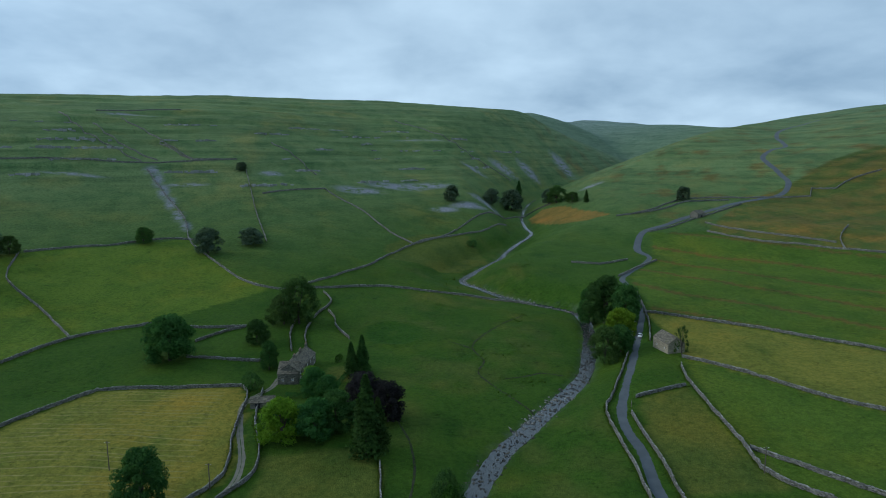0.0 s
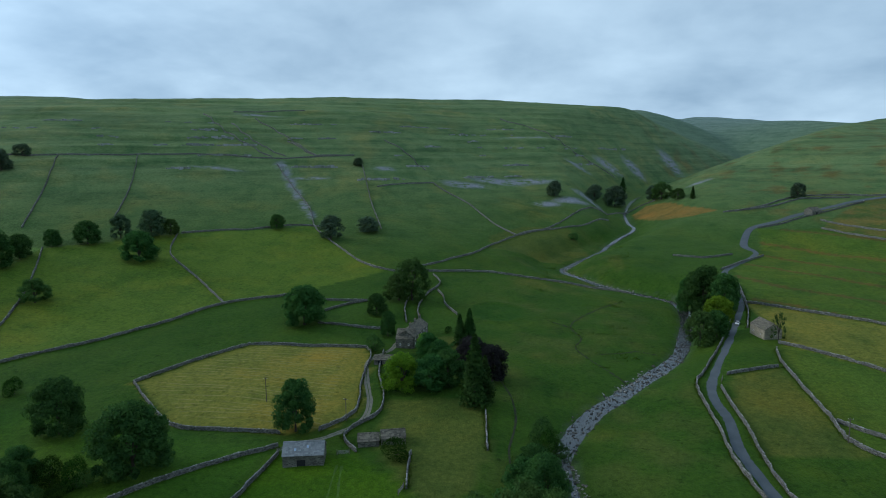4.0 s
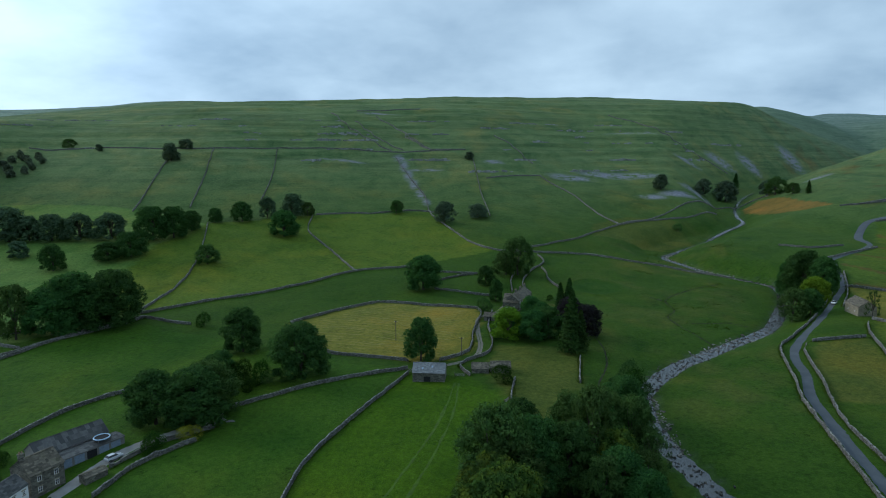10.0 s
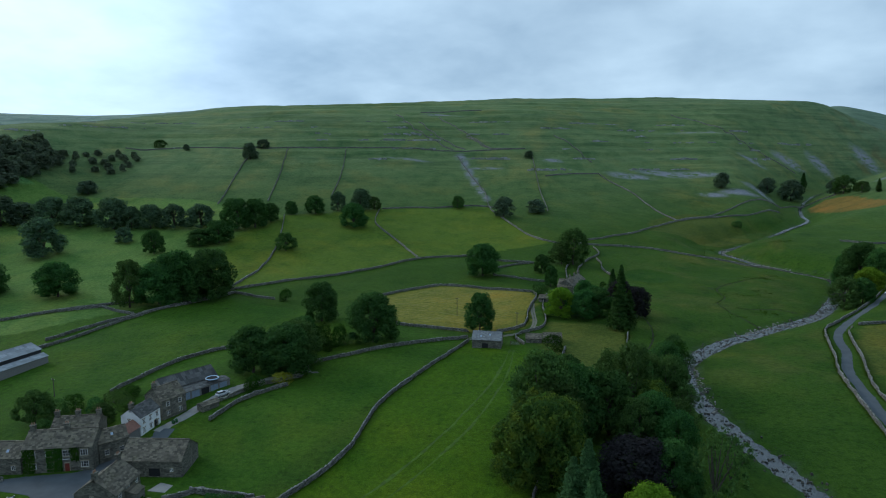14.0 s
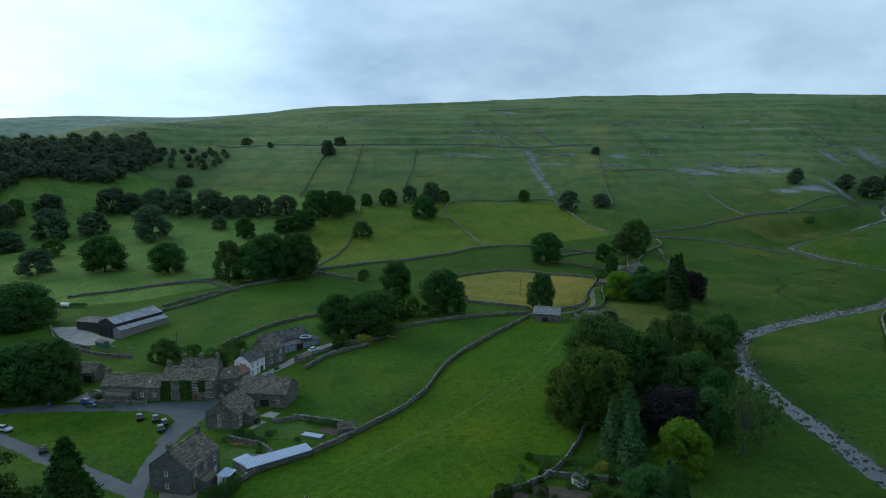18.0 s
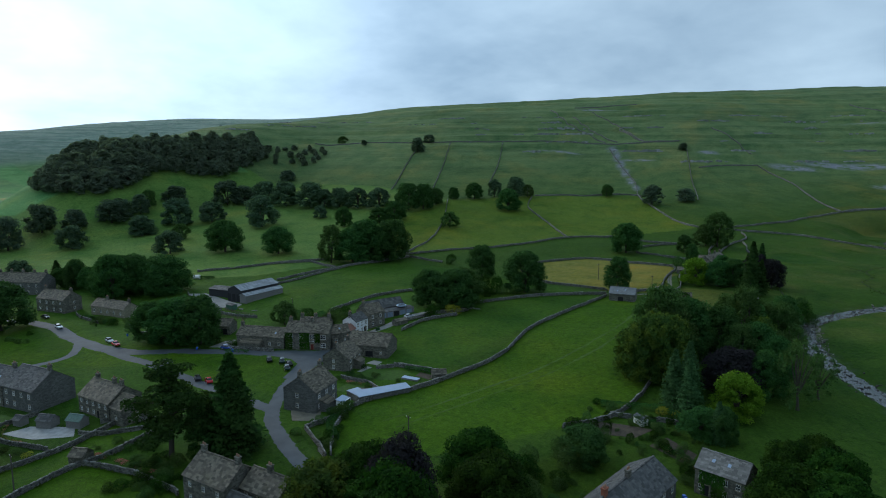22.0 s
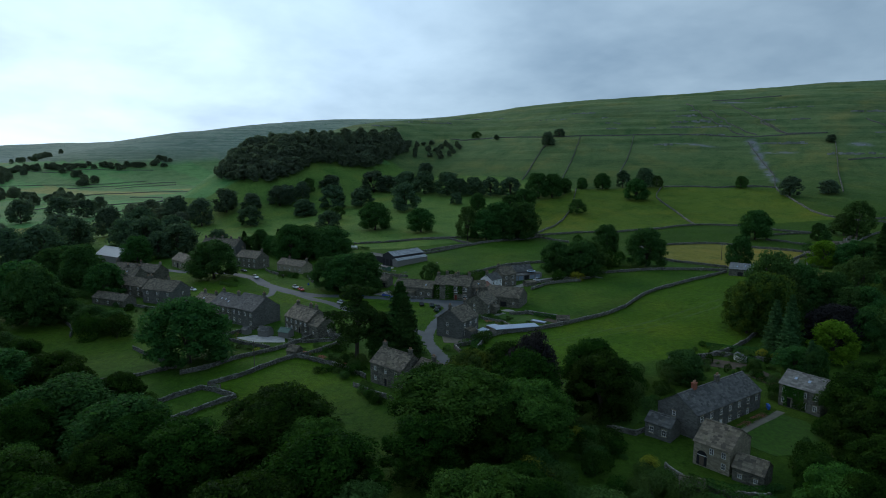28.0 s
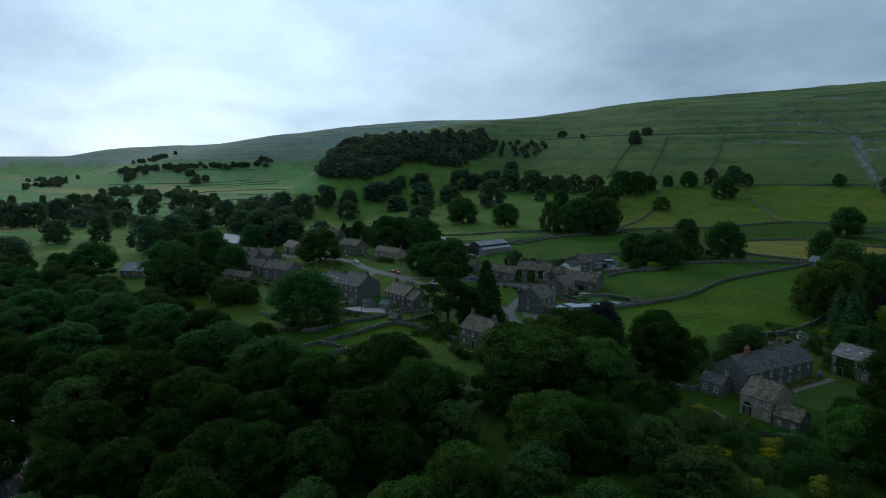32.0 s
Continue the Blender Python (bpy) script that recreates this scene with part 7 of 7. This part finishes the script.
slab("parking", dense([(-58, -51), (-50, -46), (-48, -50), (-55, -55)]), TRACK, "gravel pull-in under the trees")
slab("garden_path", dense([(7.5, -41), (9.4, -40.6), (11.2, -17), (9.4, -17)]), TRACK, "trodden path along the long house")
LAWN = plain("lawn_turf", (0.038, 0.098, 0.005), 0.95, vary=0.4, scale=1.1)
for poly in ([(9.8, -38), (11, -18.4), (16, -18.2), (21, -22), (22, -32), (18, -38)], [(-17, -41), (-15.6, -33), (-9, -36), (-9, -44), (-7, -56), (-12, -54)], [(-94.6, -9.6), (-95.6, -3.4), (-86, 1.8), (-80.6, 1.0), (-81.4, -5.6), (-89.4, -9.9)], [(-90, -22), (-80, -17), (-84, -10), (-92, -14)], [(-158, -92), (-146, -90), (-142, -84), (-152, -86)]):
    slab("lawn", dense(poly), LAWN, "mown garden lawn beside a stone house", 0.07, "lawn")
SOIL = plain("garden_soil", (0.075, 0.06, 0.042), 0.95, vary=0.4, scale=1.5)
for poly in ([(-24, -4), (-10, 2), (-8, 8), (-20, 6)], [(-6, 0), (4, -4), (4, 2), (-4, 6)], [(-78.4, 0.4), (-79, 3.4), (-73.4, 3.6), (-72.8, 0.2)], [(-94, -14), (-84, -12.6), (-85, -10.6), (-95, -11)]):
    slab("vegetable_bed", dense(poly), SOIL, "dug garden bed of dark soil", 0.06, "garden bed")
slab("paving", dense([(-96.0, -7.2), (-97.0, -2.2), (-94.9, -2.0), (-94.7, -6.8)], 1.5), CONCRETE, "crazy paving beside the garden lawn", 0.12)
bed_frame = thing("cold_frame", pose(-77.8, -2.4, gz(-77.8, -2.4), 0, 0, 12), "row of low glazed cold frames on the garden", "cold frame")
put("box", Soup().box(-2.8, -1.0, -0.2, 2.8, 1.0, 0.4).mesh("box", GREYWOOD), bed_frame)
for i in range(5):
    put("light", Soup().box(-2.75 + 1.1 * i, -0.98, 0.41, -1.7 + 1.1 * i, 0.98, 0.46).mesh("light", POLYTHENE), bed_frame, None, "pale glazed sloping light")
STRIPE = plain("mown_turf", (0.055, 0.119, 0.006), 0.95, vary=0.45, scale=0.5)
for o in (-2.4, 2.4):
    tagged(put("wheel_track", ribbon("wheel_track", [(-62 + o, -30 + abs(o)), (-52 + o, 10), (-46 + o, 50), (-48 + o * 0.7, 90), (-53 + o * 0.3, 118)], 2.0, STRIPE, 0.03, 3.0, ragged=0.7)), "faint pale wheel track through lush grass", "track", kind="structure")
CUT = plain("cut_hay", (0.225, 0.205, 0.05), 0.95, vary=0.4, scale=0.6)
for i in range(24):
    y = 140 + 3.05 * i
    left = -113 - 34 * (y - 134) / 29 if y < 163 else -147 + 20 * (y - 163) / 49
    right = -62 - 13 * (y - 140) / 76
    bow = 3.0 * math.sin(i * 1.3)
    tagged(put("hay_row", ribbon("hay_row", [(left + 7, y + 1), ((left + right) / 2, y + 2 + bow * 0.4), (right - 5, y - 1)], 0.8 + 0.3 * (i % 3), CUT, 0.04, 2.0, ragged=0.75)), "pale line of cut hay across the stubble", "hay", kind="structure")
VERGE = plain("rough_verge", (0.045, 0.085, 0.015), 0.95, vary=0.4, scale=0.8)
tagged(put("grass_strip", ribbon("grass_strip", LANE_FARM[4:], 0.7, VERGE, 0.17, 1.5, ragged=0.5)), "grassy strip along the middle of the farm track", "grass", kind="structure")


def hedge(points, high, wide, label="clipped dark green garden hedge", leaf=None):
    line = along(points, 0.5)
    g = np.random.default_rng(int(abs(points[0][0] * 7 + points[0][1])))
    n = int(len(line) * high * wide * 26) + 300
    k = g.integers(0, len(line), n)
    t = np.gradient(line, axis=0)
    t /= np.linalg.norm(t, axis=1)[:, None] + 1e-9
    across = np.stack([-t[:, 1], t[:, 0]], -1)
    u = g.uniform(-1, 1, n)
    h = g.uniform(0, 1, n) ** 0.6
    side = np.where(g.random(n) < 0.5, np.sign(u), u)
    xy = line[k] + across[k] * (side * wide / 2)[:, None] + t[k] * g.uniform(-0.3, 0.3, n)[:, None]
    z = ground(xy[:, 0], xy[:, 1]) + np.where(np.abs(side) > 0.98, h, 1.0) * high * (1 + 0.12 * waves(xy[:, 0], xy[:, 1], 4, 3))
    normal = np.concatenate([across[k] * side[:, None], np.full((n, 1), 0.6)], 1)
    ob = new("hedge", leaf_soup(np.concatenate([xy, z[:, None]], 1), normal, 0.16, g, leaf or LEAF, "hedge"))
    return tagged(ob, label, "hedge", "garden hedges")


hedge([(-240, -33), (-228, -29.5), (-220, -28)], 1.3, 1.2)
hedge([(-96, -11.5), (-86, -11)], 1.3, 1.4)
hedge([(-84, 2.2), (-76, 4.6)], 1.2, 1.2)
hedge([(-24, 14), (-10, 18), (2, 12)], 1.6, 1.4, "loose green garden hedge behind vegetable beds")
hedge([(-148, -21.5), (-140, -17.5)], 0.9, 0.9)
hedge([(12, -60), (26, -58), (34, -50)], 1.6, 1.6, "rough flowering hedge below the annexe")
hedge([(-300, 20), (-280, 32), (-262, 40)], 1.6, 1.8)
hedge([(-56, 206), (-42, 209), (-38, 226)], 1.6, 1.4, "dark hedge round the farmhouse lawn")


def small_wall(points, high=1.1):
    return stone_wall(points, high, 0.45, "low stone garden wall between houses", 0.5, "garden walls", 1.6)


GARDEN_WALLS = [
    [(-150, -19), (-142, -15.5), (-134, -11.5)],
    [(-93, -2), (-88, 4), (-80, 5)],
    [(-96, -14), (-86, -12), (-80, -14)],
    [(-200, 8), (-212, 6), (-226, 8)],
    [(-226, 8), (-240, 14)],
    [(-176, 10), (-190, 6), (-204, 5)],
    [(-143, -92), (-143, -84), (-144, -80)],
    [(-122, -78), (-116, -74), (-111, -66)],
]
GARDEN_WALLS += [
    [(-124, -72), (-122, -66), (-114, -62)],
    [(-158, -94), (-145, -92), (-134, -92), (-118, -86)],
    [(-186, -98), (-172, -96), (-158, -94)],
    [(-220, -108), (-204, -102), (-196, -96)],
    [(-246, -112), (-232, -108), (-224, -104)],
    [(-222, -22), (-212, -26), (-196, -30), (-176, -26)],
    [(-252, -32), (-240, -34), (-226, -33)],
    [(-20, 10), (-4, 14)],
]
GARDEN_WALLS += [
    [(-12, -52), (-6, -50), (-5, -46)],
    [(6, -58), (12, -60), (20, -58), (24, -54)],
    [(-50, -74), (-56, -80), (-72, -82)],
    [(-150, -120), (-136, -118), (-122, -114)],
    [(-300, -150), (-270, -142), (-230, -136), (-196, -132), (-180, -134)],
]
for pts in GARDEN_WALLS:
    small_wall(pts)


def bin_at(x, y, colour, label):
    ob = thing("wheelie_bin", pose(x, y, gz(x, y) + 0.05, 0, 0, tree_rng.uniform(0, 360)), label, "bin", "wheelie bins")
    put("body", Soup().box(-0.28, -0.33, 0.1, 0.28, 0.33, 0.95, None, -0.03).mesh("body", colour), ob)
    put("lid", Soup().box(-0.33, -0.4, 0.96, 0.33, 0.38, 1.04, None, 0.04).mesh("lid", colour), ob)
    for s in (-1, 1):
        put("wheel", Soup().tube((s * 0.2, 0.36, 0.1), (s * 0.27, 0.36, 0.1), 0.1, 0.1, 10).mesh("wheel", RUBBER), ob)


BINBLUE, BINGREEN = paint("bin_blue", (0.02, 0.09, 0.4)), paint("bin_green", (0.02, 0.08, 0.03))
for x, y, c, lb in ((-145.6, -20.2, BINBLUE, "bright blue wheelie bin by a garden wall"), (-159.0, -26.0, BINBLUE, "blue wheelie bin at the roadside"), (7.4, -17.2, BINBLUE, "blue wheelie bin between two houses"), (8.0, -18.0, BINBLUE, "blue wheelie bin between two houses"), (-51.0, -44.8, BINBLUE, "blue wheelie bin beside a gateway"), (-196, -34, BINBLUE, "blue wheelie bin beside a footpath"), (-120.2, 25.0, BINGREEN, "green wheelie bin by the stone house"), (-120.2, 26.0, BINGREEN, "green wheelie bin by the stone house")):
    bin_at(x, y, c, lb)

tr = thing("trampoline", pose(-128.7, 47.6, gz(-127.6, 43.5) + 2.72), "round trampoline with pale blue rim on garage roof", "trampoline")
ring = Soup()
for i in range(24):
    a, b = i * math.pi / 12, (i + 1) * math.pi / 12
    ring.tube((1.9 * math.cos(a), 1.9 * math.sin(a), 0.9), (1.9 * math.cos(b), 1.9 * math.sin(b), 0.9), 0.2, 0.2, 6, False)
put("rim", ring.mesh("rim", paint("pale_blue_vinyl", (0.35, 0.5, 0.65))), tr)
put("mat", Soup().tube((0, 0, 0.86), (0, 0, 0.9), 1.8, 1.8, 24).mesh("mat", RUBBER), tr)
for i in range(4):
    a = i * math.pi / 2 + 0.4
    put("leg", Soup().tube((1.8 * math.cos(a), 1.8 * math.sin(a), 0), (1.8 * math.cos(a), 1.8 * math.sin(a), 0.85), 0.04, 0.04, 6).mesh("leg", CHROME), tr)


def gate(x, y, ang, label="grey five-barred metal field gate"):
    ob = thing("field_gate", pose(x, y, gz(x, y), 0, 0, ang), label, "gate", "field gates")
    for k in range(5):
        put("bar", Soup().box(-1.6, -0.03, 0.2 + 0.23 * k, 1.6, 0.03, 0.27 + 0.23 * k).mesh("bar", GREYWOOD), ob)
    for k in (-1.7, 1.7):
        put("gate_post", Soup().box(k - 0.1, -0.1, -0.4, k + 0.1, 0.1, 1.5, None, 0.02).mesh("gate_post", BROWNWOOD), ob)


for x, y, a in ((-54, 124, 20), (-72, 124, 60), (-112, 72, 60), (-64, -48, -20), (-34, 109, 80), (63, 193, 70), (-60, 244, 0), (-95, -111, 30), (-108, -64, 20)):
    gate(x, y, a)

# a timber sheep feeder and heaps beside the lane
for x, y, a, lb in ((-108, 73, 30, "small grey feed trough in the pasture"), (-194, 14, 10, "pale heap of timber beside the yard"), (-187, 16, 40, "pale heap of timber beside the yard")):
    ob = thing("timber_heap", pose(x, y, gz(x, y), 0, 0, a), lb, "timber")
    for i in range(6):
        put("plank", Soup().box(-1.4 + 0.1 * i, -0.5 + 0.17 * i, 0.02 + 0.06 * (i % 3), 1.3 - 0.12 * i, -0.36 + 0.17 * i, 0.1 + 0.06 * (i % 3)).mesh("plank", GREYWOOD), ob)
tank = thing("storage_tank", pose(-271, 35.2, gz(-271, 35.2), 0, 0, 30), "white cylindrical storage tank by a wall", "tank")
put("drum", Soup().tube((-1.9, 0, 1.3), (1.9, 0, 1.3), 1.1, 1.1, 18).mesh("drum", WHITEPAINT), tank)
for k in (-1.2, 1.2):
    put("cradle", Soup().box(k - 0.15, -0.9, -0.1, k + 0.15, 0.9, 0.5).mesh("cradle", GREYWOOD), tank)


def fence(points, label="weathered post and rail timber fence"):
    """Posts with three rails between them."""
    line = along(points, 2.6)
    x0, y0 = line[0]
    ob = thing("fence", pose(x0, y0, gz(x0, y0)), label, "fence", "timber fences")
    z0 = gz(x0, y0)
    prev = None
    for x, y in line:
        z = gz(x, y) - z0
        p = Vector((x - x0, y - y0, z))
        put("post", Soup().box(p.x - 0.07, p.y - 0.07, z - 0.4, p.x + 0.07, p.y + 0.07, z + 1.25).mesh("post", BROWNWOOD), ob)
        if prev is not None:
            for h in (0.35, 0.72, 1.08):
                put("rail", Soup().tube(prev + Vector((0, 0, h)), p + Vector((0, 0, h)), 0.06, 0.06, 5).mesh("rail", BROWNWOOD), ob)
        prev = p


fence([(-206, 2), (-192, 3), (-178, 6)])
fence([(-199, 9), (-190, 9.4), (-180, 11)])
fence([(22, -40), (25, -34), (26, -26)], "low timber garden fence beside the lawn")
con = thing("conservatory", pose(-79.5, -27.5, gz(-79.5, -27.5), 0, 0, 108), "small white glazed conservatory beside the tall house", "conservatory")
put("frame", Soup().box(-1.8, -1.2, 0, -1.7, 1.2, 2.2).box(1.7, -1.2, 0, 1.8, 1.2, 2.2).box(-1.7, -1.2, 0, 1.7, -1.1, 0.6).box(-1.7, -1.2, 2.0, 1.7, -1.1, 2.2).mesh("frame", WHITEPAINT), con)
put("glazing", Soup().box(-1.7, -1.17, 0.6, 1.7, -1.13, 2.0).mesh("glazing", GLASS), con)
put("roof", Soup().box(-1.9, -1.3, 0, 1.9, 1.4, 0.08, Matrix.Translation((0, 0, 2.2)) @ Matrix.Rotation(radians(10), 4, "X")).mesh("roof", POLYTHENE), con)

BLOOM = leafy("yellow_flowering_leaves", (0.03, 0.06, 0.008), (0.09, 0.12, 0.012), (0.38, 0.33, 0.02))
hedge([(18, -76), (21, -72), (26, -66), (30, -60), (33, -53)], 1.5, 3.4, "straggling hedge thick with yellow flowers", BLOOM)
hedge([(14, -58.4), (20, -56), (24, -50)], 1.2, 1.6, "low green hedge below the annexe")
hedge([(-66, -42), (-73, -37.5), (-75.5, -30)], 1.8, 1.8, "tall ragged hedge above the lane")
FLOWER = leafy("mixed_garden_flowers", (0.03, 0.07, 0.01), (0.07, 0.14, 0.02), (0.42, 0.10, 0.16))
for pts, lb in (([(-106, -80), (-96, -77), (-88, -75)], "orange and pink flower border in a cottage garden"), ([(-142, -88), (-136, -91), (-128, -89)], "red flower border beside a pale patio"), ([(-4, 1), (4, -3), (8, -6)], "pink flower border beside vegetable beds"), ([(-92, -15), (-84, -12)], "flower border along a garden wall"), ([(7.4, -42), (8.2, -30), (8.8, -20)], "flower border along the long stone house")):
    hedge(pts, 0.6, 1.2, lb, FLOWER)
